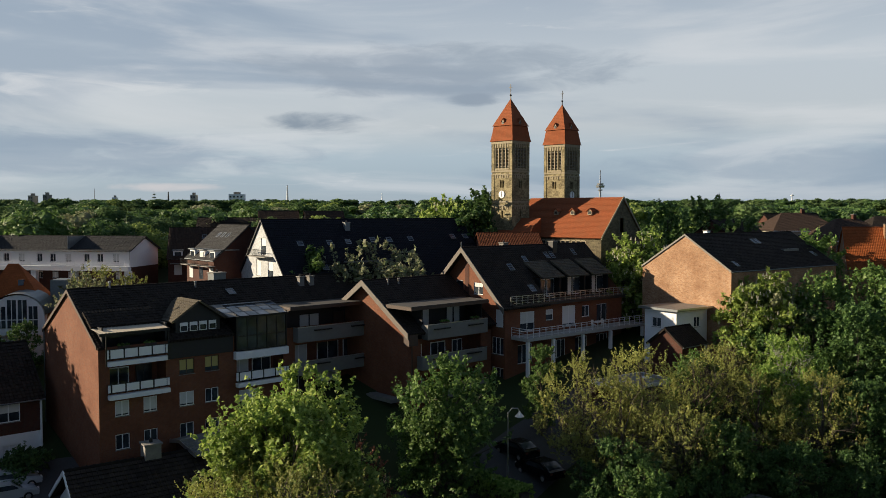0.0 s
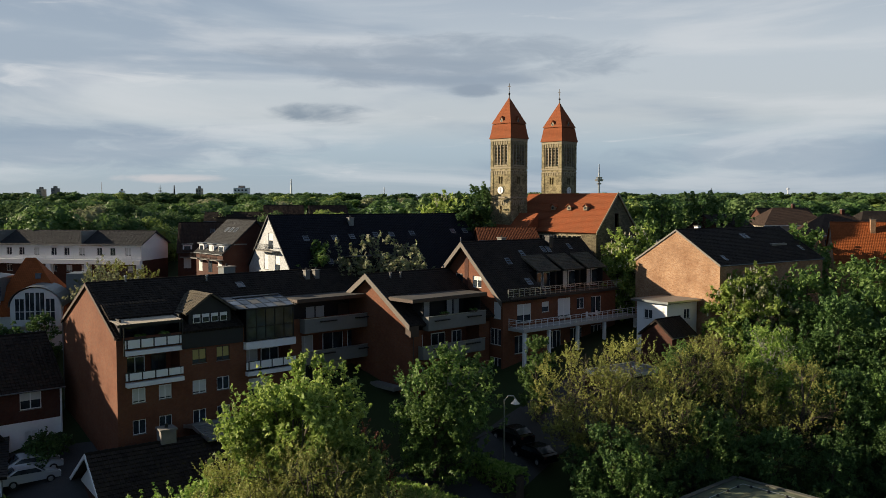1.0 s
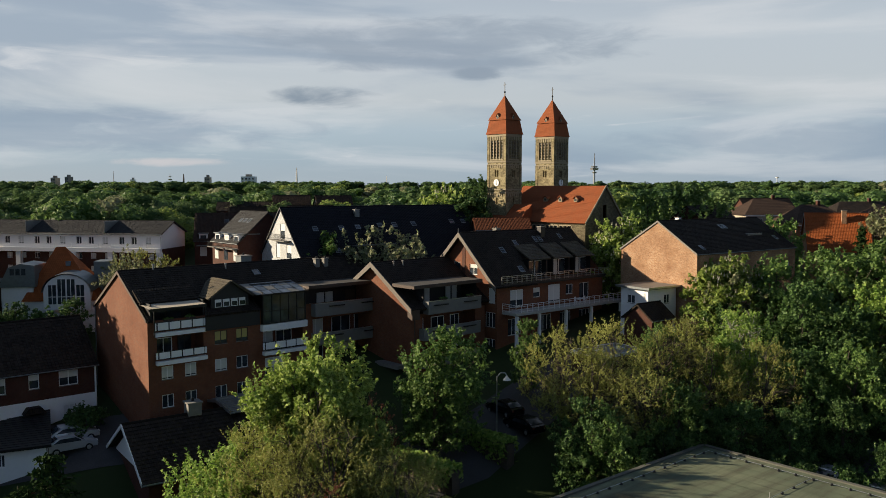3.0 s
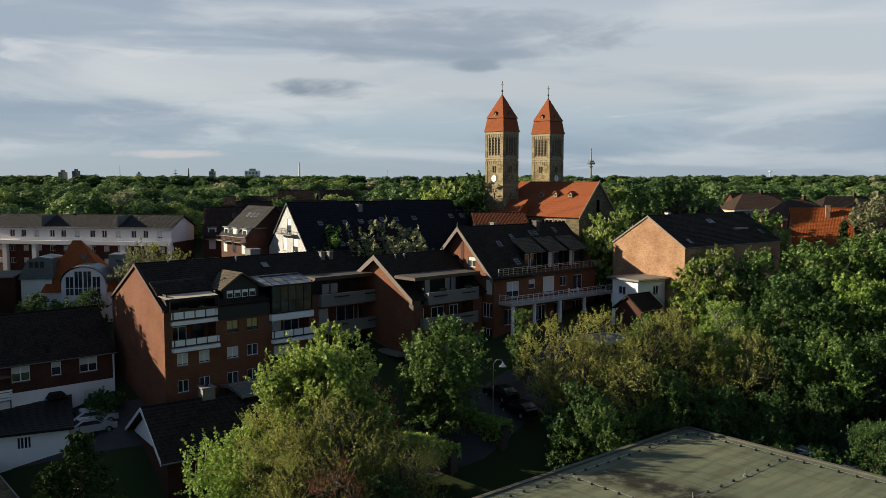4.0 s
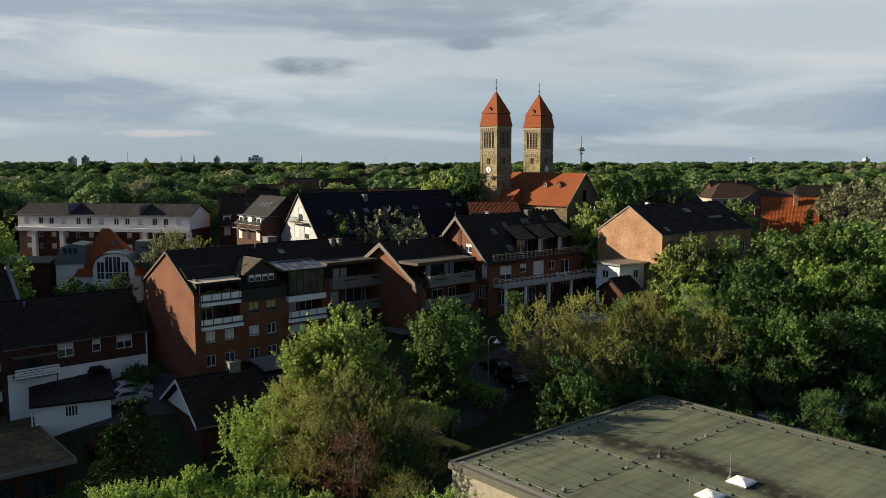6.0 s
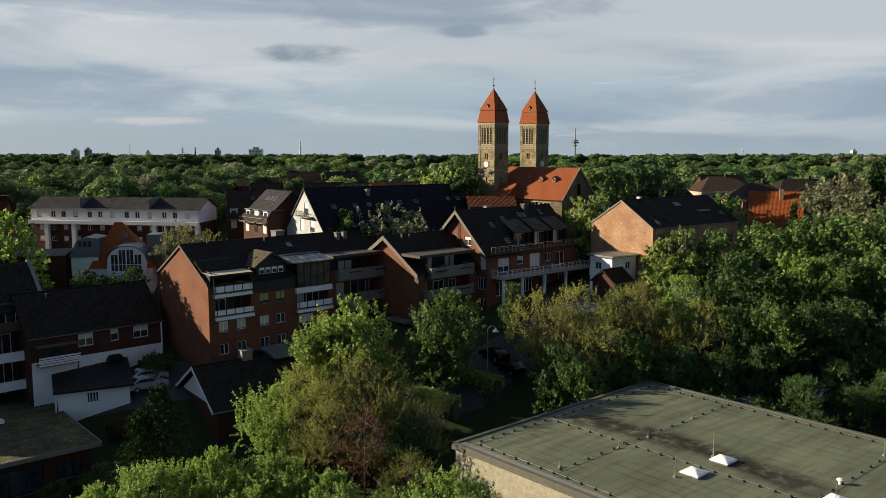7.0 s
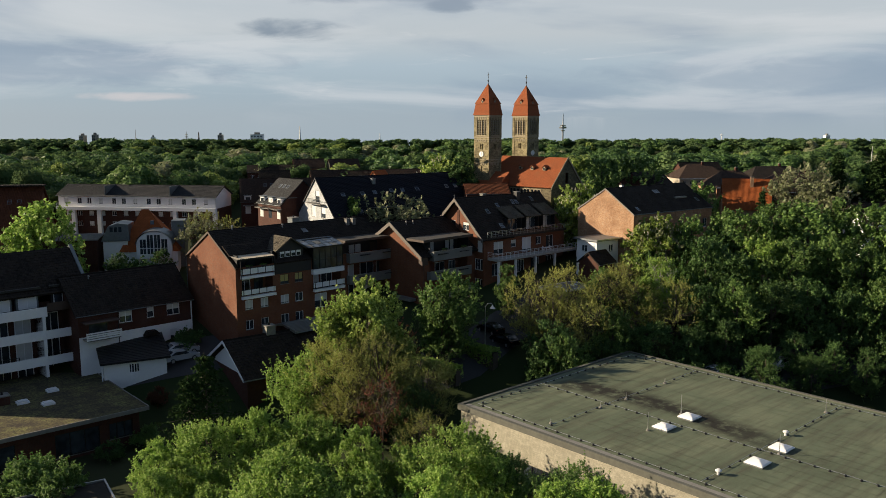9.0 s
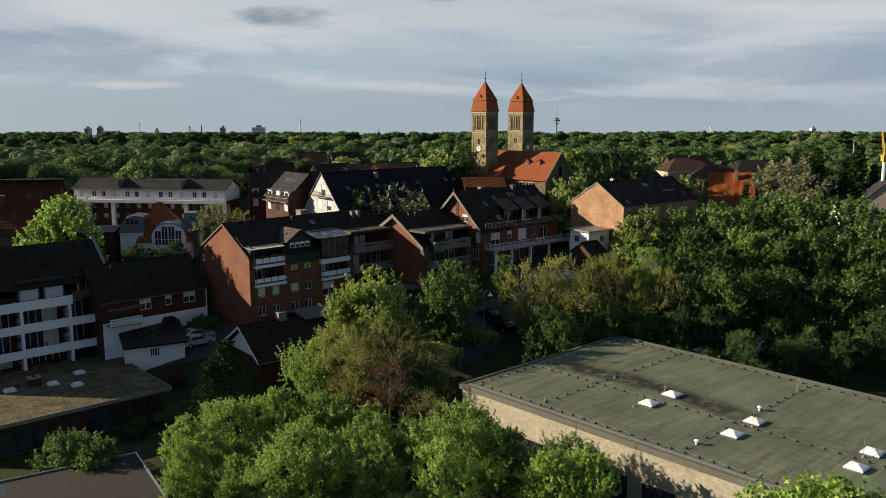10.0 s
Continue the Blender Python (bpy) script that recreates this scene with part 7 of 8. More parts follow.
# ---- trees ----
for kind, spot, label in (
    ("spring:fine", (-9.95, 80.09, -7.09, 85.7, 1.4102), "tall young-leaved maple before the apartments"),
    ("spring:fine", (-13.17, 79.05, -7.72, 195.9, 1.2077), "tall young-leaved maple before the apartments"),
    ("light:fine", (-15.94, 76.41, -7.72, 133.2, 0.7905), "light green broadleaf tree with yellowish leaves"),
    ("spring:fine", (-6.72, 79.05, -7.72, 217.4, 0.9991), "young-leaved maple before the apartments"),
    ("budding:fine", (-11.33, 71.14, -7.72, 225.3, 0.9332), "budding olive-brown tree with bare limbs"),
    ("budding:fine", (-3.16, 79.05, -7.72, 23.6, 0.6478), "budding olive-brown tree with bare limbs"),
    ("copper:fine", (-5.85, 82.12, -5.94, 4.7, 0.8606), "sparse tree with copper young leaves"),
    ("copper:fine", (-7.51, 65.87, -7.72, 301.5, 0.8673), "sparse tree with copper young leaves"),
    ("broad:middle", (0.44, 89.57, -2.24, 93.4, 0.9467), "round green street tree by the road"),
    ("broad:middle", (-0.68, 87.80, -3.05, 84.4, 0.7504), "round green street tree by the road"),
    ("slim:middle", (8.73, 96.97, 0.74, 358.4, 0.6949), "slim green street tree by the road"),
    ("budding:middle", (11.46, 91.29, -1.50, 169.3, 0.8492), "budding olive-brown tree with bare limbs"),
    ("budding:middle", (16.63, 92.97, -0.80, 301.1, 0.8350), "budding olive-brown tree with bare limbs"),
    ("budding:middle", (22.22, 93.79, -0.47, 171.5, 0.7561), "budding olive-brown tree with bare limbs"),
    ("budding:middle", (13.97, 88.69, -2.64, 230.1, 0.8315), "budding olive-brown tree with bare limbs"),
    ("budding:middle", (18.68, 87.80, -3.05, 54.2, 0.7504), "budding olive-brown tree with bare limbs"),
    ("dark:middle", (13.33, 84.08, -4.89, 228.5, 0.7207), "dark green tree in deep shade"),
    ("broad:middle", (15.15, 83.11, -5.40, 312.5, 0.6620), "dense green tree in a park-like yard"),
    ("broad:middle", (21.61, 86.89, -3.48, 188.3, 0.6669), "dense green tree in a park-like yard"),
    ("young:fine", (-19.89, 60.60, -7.72, 266.9, 0.7027), "bright green young-leaved tree close by"),
    ("light:fine", (-23.58, 57.97, -7.72, 241.7, 0.6400), "bright green young-leaved tree close by"),
    ("young:fine", (-28.59, 56.65, -7.72, 23.1, 0.5600), "bright green young-leaved tree close by"),
    ("light:fine", (-14.89, 60.60, -7.72, 273.0, 0.6148), "bright green young-leaved tree close by"),
    ("young:fine", (-8.96, 55.33, -7.72, 212.8, 0.6917), "bright green young-leaved tree close by"),
    ("young:fine", (-5.60, 57.40, -7.72, 108.5, 0.4600), "bright green young-leaved tree close by"),
    ("light:fine", (-0.66, 52.70, -7.72, 11.2, 0.7466), "bright green young-leaved tree close by"),
    ("young:fine", (3.16, 50.06, -7.72, 311.6, 0.6148), "bright green young-leaved tree close by"),
    ("broad:fine", (6.60, 48.60, -7.72, 170.2, 0.5600), "bright green young-leaved tree close by"),
    ("light:fine", (-15.02, 47.43, -7.72, 258.8, 0.7356), "bright green young-leaved tree close by"),
    ("young:fine", (-8.04, 46.11, -7.72, 316.4, 0.6697), "bright green young-leaved tree close by"),
    ("young:fine", (-1.84, 44.79, -7.72, 257.1, 0.7466), "bright green young-leaved tree close by"),
    ("young:fine", (7.38, 43.48, -7.72, 331.6, 0.6697), "bright green young-leaved tree close by"),
    ("young:fine", (-20.95, 47.43, -7.72, 142.2, 0.5489), "bright green young-leaved tree close by"),
    ("young:fine", (18.60, 19.40, -7.72, 288.3, 1.3600), "bright green young-leaved tree close by"),
    ("young:fine", (22.40, 21.60, -7.72, 160.1, 1.2200), "bright green young-leaved tree close by"),
    ("light:fine", (1.90, 55.60, -7.72, 336.8, 0.4700), "bright green young-leaved tree close by"),
    ("broad:fine", (4.60, 51.60, -7.72, 316.4, 0.6000), "bright green young-leaved tree close by"),
    ("budding:fine", (-3.29, 73.78, -7.72, 35.1, 0.8564), "budding olive-brown tree with bare limbs"),
    ("dark:fine", (-4.20, 69.60, -7.72, 48.9, 0.6600), "dark green tree in deep shade"),
    ("budding:fine", (-3.40, 63.00, -7.72, 78.1, 0.5800), "budding olive-brown tree with bare limbs"),
    ("young:fine", (-24.90, 51.38, -7.72, 347.6, 0.5929), "bright green young-leaved tree close by"),
    ("young:fine", (-25.95, 48.75, -7.72, 157.0, 0.5929), "bright green young-leaved tree close by"),
    ("young:fine", (8.40, 46.60, -7.72, 225.6, 0.4600), "bright green young-leaved tree close by"),
    ("broad:fine", (9.75, 47.43, -7.72, 108.4, 0.6917), "bright green young-leaved tree close by"),
    ("young:fine", (10.67, 43.48, -7.72, 182.6, 0.7136), "bright green young-leaved tree close by"),
    ("young:middle", (-57.13, 100.00, 1.80, 138.9, 1.3117), "light green tree standing behind the roofs"),
    ("young:middle", (-60.14, 98.50, 1.29, 126.3, 1.0813), "light green tree standing behind the roofs"),
    ("dark:coarse", (-48.86, 106.02, 3.69, 210.6, 0.4736), "dark green tree in deep shade"),
    ("dark:coarse", (-42.91, 107.70, 4.17, 210.3, 0.4349), "dark green tree in deep shade"),
    ("dark_bush:coarse", (-45.75, 106.36, 3.79, 325.5, 0.4221), "dark bush behind the roof ridge"),
    ("chestnut:coarse", (23.76, 123.21, 7.85, 245.5, 0.8801), "flowering chestnut tree by the church"),
    ("chestnut:coarse", (21.41, 121.57, 7.52, 334.4, 0.7426), "flowering chestnut tree by the church"),
    ("chestnut:coarse", (33.14, 107.70, 4.17, 308.3, 0.8700), "white flowering chestnut tree by the brick house"),
    ("chestnut:coarse", (31.06, 106.36, 3.79, 356.8, 0.8019), "white flowering chestnut tree by the brick house"),
    ("tan:coarse", (33.95, 107.03, 3.98, 241.7, 0.8600), "tan budding tree by the brick house"),
    ("broad:coarse", (37.90, 106.36, 3.79, 58.7, 0.8800), "dense green tree by the brick house"),
    ("dark:coarse", (31.29, 104.31, 3.18, 309.8, 0.5433), "dark green tree in deep shade"),
    ("dark:coarse", (36.35, 103.61, 2.97, 347.3, 0.6878), "dark green tree in deep shade"),
    ("birch:middle", (30.64, 96.97, 0.74, 325.7, 0.7838), "birch with pale bark and thin leaves"),
    ("birch:middle", (31.41, 96.19, 0.45, 204.9, 0.7116), "birch with pale bark and thin leaves"),
    ("broad:coarse", (44.79, 109.34, 4.62, 257.0, 0.8774), "dense green tree in a park-like yard"),
    ("broad:coarse", (46.22, 105.00, 3.39, 76.0, 0.9826), "dense green tree in a park-like yard"),
    ("broad:coarse", (51.61, 107.70, 4.17, 299.4, 1.0080), "dense green tree in a park-like yard"),
    ("broad:coarse", (54.91, 105.00, 3.39, 206.5, 1.0973), "dense green tree in a park-like yard"),
    ("broad:coarse", (61.54, 107.03, 3.98, 102.6, 1.0662), "dense green tree in a park-like yard"),
    ("broad:coarse", (63.78, 101.47, 2.29, 22.8, 1.1853), "dense green tree in a park-like yard"),
    ("broad:middle", (67.41, 100.00, 1.80, 307.4, 1.1266), "dense green tree in a park-like yard"),
    ("dark:middle", (37.60, 98.50, 1.29, 356.3, 0.8998), "dark green tree in deep shade"),
    ("dark:middle", (41.02, 96.97, 0.74, 31.9, 0.8162), "dark green tree in deep shade"),
    ("young:middle", (45.84, 98.50, 1.29, 288.2, 0.8998), "dense green tree in a park-like yard"),
    ("broad:middle", (49.08, 96.19, 0.45, 147.8, 0.9979), "dense green tree in a park-like yard"),
    ("broad:middle", (54.59, 96.97, 0.74, 54.3, 1.0020), "dense green tree in a park-like yard"),
    ("broad:middle", (58.60, 95.00, 0.00, 105.8, 0.9833), "dense green tree in a park-like yard"),
    ("broad:middle", (63.00, 93.79, -0.47, 276.8, 0.9685), "dense green tree in a park-like yard"),
    ("budding:middle", (26.07, 92.14, -1.14, 314.2, 0.7067), "budding olive-brown tree with bare limbs"),
    ("young:middle", (28.03, 93.79, -0.47, 15.9, 0.6711), "dense green tree in a park-like yard"),
    ("budding:middle", (31.10, 91.29, -1.50, 221.2, 0.7519), "budding olive-brown tree with bare limbs"),
    ("budding:middle", (25.25, 97.36, 0.88, 16.2, 0.6828), "budding olive-brown tree with bare limbs"),
    ("broad:middle", (22.44, 96.58, 0.59, 258.6, 0.6341), "dense green tree in a park-like yard"),
    ("dark:middle", (34.74, 90.87, -1.68, 119.1, 0.7038), "dark green tree in deep shade"),
    ("broad:middle", (39.30, 90.44, -1.86, 317.1, 0.7985), "dense green tree in a park-like yard"),
    ("dark:middle", (44.25, 90.44, -1.86, 353.0, 0.7985), "dark green tree in deep shade"),
    ("dark:middle", (48.99, 90.44, -1.86, 182.0, 0.8000), "dense green tree in a park-like yard"),
    ("dark:middle", (52.99, 88.69, -2.64, 359.5, 0.7400), "dense green tree in a park-like yard"),
    ("broad:middle", (58.42, 88.69, -2.64, 111.5, 0.8961), "dense green tree in a park-like yard"),
    ("dark:middle", (27.21, 86.89, -3.48, 27.7, 0.5335), "dark green tree in deep shade"),
    ("dark:middle", (31.60, 85.97, -3.93, 215.9, 0.5228), "dark green tree in deep shade"),
    ("dark:middle", (36.70, 86.89, -3.48, 11.3, 0.5335), "dark green tree in deep shade"),
    # the next six wear dark leaf to paint the shade beside the hall
    ("dark:middle", (40.12, 84.08, -4.89, 71.1, 0.4400), "dark green tree in deep shade"),
    ("dark:middle", (45.54, 85.97, -3.93, 146.9, 0.4600), "dark green tree in deep shade"),
    ("dark:middle", (49.97, 84.08, -4.89, 219.8, 0.4600), "dense green tree in a park-like yard"),
    ("dark:fine", (53.25, 82.12, -5.94, 56.2, 0.5200), "dense green tree in a park-like yard"),
    ("dark:middle", (58.85, 84.08, -4.89, 15.3, 0.6600), "dense green tree in a park-like yard"),
    ("dark:fine", (46.16, 82.12, -5.94, 312.4, 0.4770), "dark green tree in deep shade"),
    ("dark:fine", (39.67, 81.12, -6.50, 113.0, 0.6126), "dark weeping tree beside the hall"),
    ("dark_bush:middle", (30.39, 84.08, -4.89, 345.1, 0.3303), "dark bush beside the hall"),
    ("dark_bush:middle", (35.44, 83.11, -5.40, 322.8, 0.3361), "dark bush beside the hall"),
    ("dark:middle", (19.84, 85.03, -4.40, 136.0, 0.4625), "dark green tree in deep shade"),
    ("dark_bush:middle", (24.60, 88.90, -2.55, 165.7, 0.4000), "dark bush beside the hall"),
    ("broad:coarse", (68.68, 107.70, 4.17, 187.2, 0.2071), "dense green tree in a park-like yard"),
    ("broad:middle", (69.24, 96.97, 0.74, 231.8, 0.9616), "dense green tree in a park-like yard"),
    ("broad:middle", (64.74, 88.69, -2.64, 214.4, 0.8961), "dense green tree in a park-like yard"),
    ("dark:fine", (60.84, 82.12, -5.94, 201.3, 0.7362), "dark green tree in deep shade"),
    ("tan:coarse", (-7.79, 115.62, 3.02, 223.2, 1.2077), "tan budding tree behind the roof ridge"),
    ("tan:coarse", (-11.40, 114.92, 2.82, 338.6, 1.0933), "tan budding tree behind the roof ridge"),
    ("tan:coarse", (-4.76, 116.32, 3.21, 182.5, 1.1026), "tan budding tree behind the roof ridge"),
    ("slim:coarse", (-14.42, 113.48, 2.42, 155.2, 1.1666), "small light tree behind the roof ridge"),
    ("tan:coarse", (-38.10, 112.82, 5.53, 259.3, 0.7534), "tan budding tree behind the roof ridge"),
    ("budding:coarse", (-37.48, 114.04, 5.83, 85.5, 0.7159), "budding olive-brown tree with bare limbs"),
    ("budding:coarse", (-34.15, 112.82, 5.53, 108.4, 0.7019), "budding olive-brown tree with bare limbs"),
    ("tan:coarse", (62.26, 120.46, 7.28, 352.0, 1.2606), "tan budding tree among the houses"),
    ("tan:coarse", (60.58, 122.12, 7.63, 187.6, 1.1263), "tan budding tree among the houses"),
    ("tan:coarse", (65.31, 119.90, 7.16, 197.4, 1.1285), "tan budding tree among the houses"),
    ("yew:fine", (-25.95, 65.87, -7.72, 4.1, 1.0759), "broad dark green garden conifer"),
    ("yew:fine", (-27.40, 64.56, -7.72, 149.5, 0.9003), "broad dark green garden conifer"),
    ("conifer:coarse", (66.51, 119.90, 7.16, 208.8, 1.4282), "dark spruce among the houses"),
    ("conifer:coarse", (72.82, 117.61, 6.66, 7.2, 1.5185), "dark spruce among the houses"),
    ("conifer:coarse", (71.85, 118.19, 6.79, 221.7, 1.3392), "dark spruce among the houses"),
    ("conifer:coarse", (75.34, 117.03, 6.53, 227.6, 1.2373), "dark spruce among the houses"),
    ("conifer:coarse", (54.02, 119.90, 7.16, 21.6, 0.8699), "dark spruce among the houses"),
    ("red_bush:fine", (-36.21, 82.12, -5.94, 225.8, 0.2074), "round copper-leaved garden bush"),
    ("dark_bush:middle", (-42.40, 85.03, -4.40, 167.9, 0.1181), "round clipped dark bush"),
    ("dark_bush:middle", (-40.29, 85.50, -4.16, 244.5, 0.0195), "round clipped dark bush"),
    ("dark_bush:middle", (-38.37, 86.43, -3.70, 126.9, 0.0096), "round clipped dark bush"),
    ("dark_bush:middle", (-34.82, 91.29, -1.50, 254.5, 0.2565), "dark bush by a house wall"),
    ("bush:fine", (-34.65, 72.46, -7.72, 265.7, 0.2196), "low green garden bush"),
    ("bush:fine", (-41.11, 57.97, -7.72, 8.0, 0.4392), "low green garden bush"),
    ("bush:fine", (-37.68, 56.65, -7.72, 21.8, 0.3952), "low green garden bush"),
    ("dark_bush:fine", (-37.42, 68.51, -7.72, 243.4, 0.1976), "low dark green garden bush"),
    ("dark_bush:fine", (-31.36, 73.78, -7.72, 346.8, 0.0220), "low dark green garden bush"),
    ("dark_bush:fine", (-25.82, 76.41, -7.72, 90.4, 0.1757), "low dark green garden bush"),
    ("broad:coarse", (36.53, 137.63, 10.37, 164.3, 1.0083), "dense green tree in a park-like yard"),
    ("broad:coarse", (30.32, 136.48, 10.19, 213.4, 0.9679), "dense green tree in a park-like yard"),
    ("broad:coarse", (37.37, 131.71, 9.42, 115.2, 0.8883), "dense green tree in a park-like yard"),
    ("broad:coarse", (44.98, 124.02, 8.01, 131.0, 0.8603), "dense green tree in a park-like yard"),
    ("dark:coarse", (5.46, 136.48, 10.19, 112.6, 1.1228), "dark green tree in deep shade"),
    ("dark:coarse", (1.89, 134.84, 9.93, 132.9, 1.0546), "dark green tree in deep shade"),
    ("dark:coarse", (3.55, 131.71, 9.42, 214.4, 0.9801), "dark green tree in deep shade"),
    ("chestnut:coarse", (0.12, 135.78, 10.08, 108.1, 1.0388), "flowering chestnut tree by the church"),
    ("budding:fine", (-6.85, 80.09, -7.09, 135.8, 0.7859), "budding olive-brown tree with bare limbs"),
    ("copper:fine", (-8.24, 81.12, -6.50, 278.0, 0.8027), "sparse tree with copper young leaves"),
    ("budding:fine", (-13.44, 75.10, -7.72, 9.7, 0.9881), "budding olive-brown tree with bare limbs"),
    ("budding:fine", (-8.43, 72.46, -7.72, 204.9, 1.0979), "budding olive-brown tree with bare limbs"),
    ("spring:fine", (-11.07, 77.73, -7.72, 264.7, 1.3614), "tall young-leaved maple before the apartments"),
):
    plant(kind, spot, label, "conifer" if kind.split(":")[0] in ("conifer", "yew") else "bush" if "bush" in kind else "tree")


def wood_spots(seed, n, y0, y1, left, right, low, high, lift=0.0):
    rng = random.Random(seed)
    out = []
    for i in range(n):
        y = y0 + (y1 - y0) * rng.random()
        x = rng.uniform(left, right) * (y + 26)
        s = (REACH / y) ** BEND
        out.append((x, y, lie(y) - 0.2 + s * lift, s * rng.uniform(low, high)))
    return out


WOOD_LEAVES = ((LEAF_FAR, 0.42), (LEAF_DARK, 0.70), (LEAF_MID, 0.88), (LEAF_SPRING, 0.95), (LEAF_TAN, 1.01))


def mixed_woods(name, spots, seed, n, size, wide=1.0, shift=0.0):
    """A stand of several kinds of tree, each kind in one mesh."""
    rng = random.Random(seed)
    heaps = [[] for _ in WOOD_LEAVES]
    for spot in spots:
        r = rng.random() * (1 - shift)
        heaps[next(i for i, w in enumerate(WOOD_LEAVES) if r < w[1])].append(spot)
    for i, ((leaf, _), heap) in enumerate(zip(WOOD_LEAVES, heaps)):
        if heap:
            woods(name, heap, leaf, seed + 131 * i, n, size, "far %s woods between the houses" % ("mixed green", "dark green", "green", "young yellow-green", "tan budding")[i], wide, 4)


mixed_woods("near_woods", wood_spots(21, 105, 137.6, 154.0, -0.8, -0.25, 13, 21), 63, 3000, 0.35)
mixed_woods("middle_woods", wood_spots(22, 34, 146.0, 166.0, -0.27, 0.05, 11, 17), 66, 2600, 0.37)
mixed_woods("church_woods", wood_spots(23, 62, 143.0, 163.0, 0.09, 0.4, 11, 17), 69, 2600, 0.37)
mixed_woods("east_woods", wood_spots(24, 90, 147.5, 172.2, 0.4, 0.85, 12, 18), 72, 1500, 0.5, 1.1)
woods("belt_woods", wood_spots(25, 170, 163.6, 173.8, 0.12, 0.37, 18.5, 20.5), LEAF_DARK, 75, 900, 0.6, "dark green belt of woods behind the church", 0.9)
mixed_woods("rear_woods", wood_spots(26, 300, 158.0, 193.2, -0.85, 0.85, 12, 18, 3.0), 78, 1150, 0.54, 1.2)
mixed_woods("distant_woods", wood_spots(27, 620, 190.4, 233.5, -0.85, 0.85, 10, 14, 1.6), 81, 420, 0.8, 1.5)
mixed_woods("edge_woods", wood_spots(29, 480, 229.3, 233.4, -0.85, 0.85, 10, 12.6, 2.0), 87, 240, 0.9, 1.7, 0.3)
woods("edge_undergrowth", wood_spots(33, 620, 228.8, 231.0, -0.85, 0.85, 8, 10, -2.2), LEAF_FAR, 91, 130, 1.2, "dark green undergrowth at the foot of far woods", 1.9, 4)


# ---- far marks on the skyline ----
def mast(spot, h, r, mat, label, name="radio_mast", decks=()):
    t = thing(name, spot, label, "mast")
    b = bmesh.new()
    tube(b, [(0, 0, -3), (0, 0, h * 0.6), (0, 0, h)], [r, r * 0.8, r * 0.35], 8)
    part("shaft", b, mat, t)
    for z, q in decks:
        b = bmesh.new()
        tube(b, [(0, 0, z), (0, 0, z + q * 0.5)], [q, q * 1.1], 12)
        part("platform", b, mat, t)
    return t


def tower_block(spot, w, d, h, mat, label):
    t = thing("tower_block", spot, label, "tower block")
    part("wall", boxes((-w / 2, -d / 2, -5, w / 2, d / 2, h)), mat, t)
    part("roof_room", boxes((-w / 5, -d / 4, h, w / 5, d / 4, h + h * 0.08)), CONCRETE, t)
    n = max(2, int(w / 3))
    for i in range(n):
        for k in range(max(2, int(h / 4))):
            part("window", boxes((-w / 2 + (i + 0.25) * w / n, -d / 2 - 0.05, h - 3.2 - k * 3.4, -w / 2 + (i + 0.75) * w / n, -d / 2, h - 1.6 - k * 3.4)), GLASS, t)
    return t


mast((38.92, 233.52, 18.00, 0.0, 0.2595), 51, 1.2, METAL, "tall grey radio mast over the woods", decks=((34, 4.0), (36.5, 3.0), (31, 2.2)))
mast((-39.96, 233.52, 18.00, 0.0, 0.2595), 36.5, 1.3, WHITE_METAL, "slim white factory chimney over the woods", "factory_chimney")
mast((-16.09, 233.52, 18.00, 0.0, 0.2595), 28.5, 0.8, WHITE_METAL, "slim pale mast over the woods")
mast((87.18, 233.52, 18.00, 0.0, 0.2595), 28.0, 0.8, WHITE_METAL, "slim white light mast", "light_mast", decks=((26.0, 1.6),))
mast((-70.06, 233.52, 18.00, 0.0, 0.2595), 30.0, 1.4, DARK_CLAD, "dark church spire on the skyline", "far_spire", decks=((12, 2.6),))
mast((-88.74, 233.52, 18.00, 0.0, 0.2595), 33.0, 0.6, METAL, "thin lattice mast on the skyline")
mast((-73.69, 233.52, 18.00, 0.0, 0.2595), 30.5, 0.6, METAL, "power pylon on the skyline", "pylon", decks=((27, 1.4), (24, 1.9)))
tower_block((-52.67, 233.52, 18.00, 0.0, 0.2595), 14, 10, 27.5, WHITE, "white tower block on the skyline")
tower_block((-140.11, 233.52, 18.00, 0.0, 0.2395), 5, 8, 28.5, CREAM, "pale tower block on the skyline")
tower_block((-104.31, 233.52, 18.00, 0.0, 0.2395), 5, 12, 28.5, CREAM, "pale tower block on the skyline")
tower_block((-100.67, 233.52, 18.00, 0.0, 0.2395), 4, 12, 29.5, CONCRETE, "grey tower block on the skyline")
tower_block((-83.55, 233.52, 18.00, 0.0, 0.2395), 4, 6, 26.5, WHITE, "grey tower block on the skyline")
tower_block((-63.57, 233.52, 18.00, 0.0, 0.2595), 5, 8, 27, CREAM, "pale tower block on the skyline")
tower_block((119.36, 233.52, 18.00, 0.0, 0.2595), 5, 6, 26, WHITE, "small white tower on the skyline")
hip_house("long_block", (-111.33, 156.33, 12.79, 0.0, 0.4737), 30, 12, 14.5, 16.5, BRICK_DARK, TILE_BROWN, "long dark brick block with low brown roof")


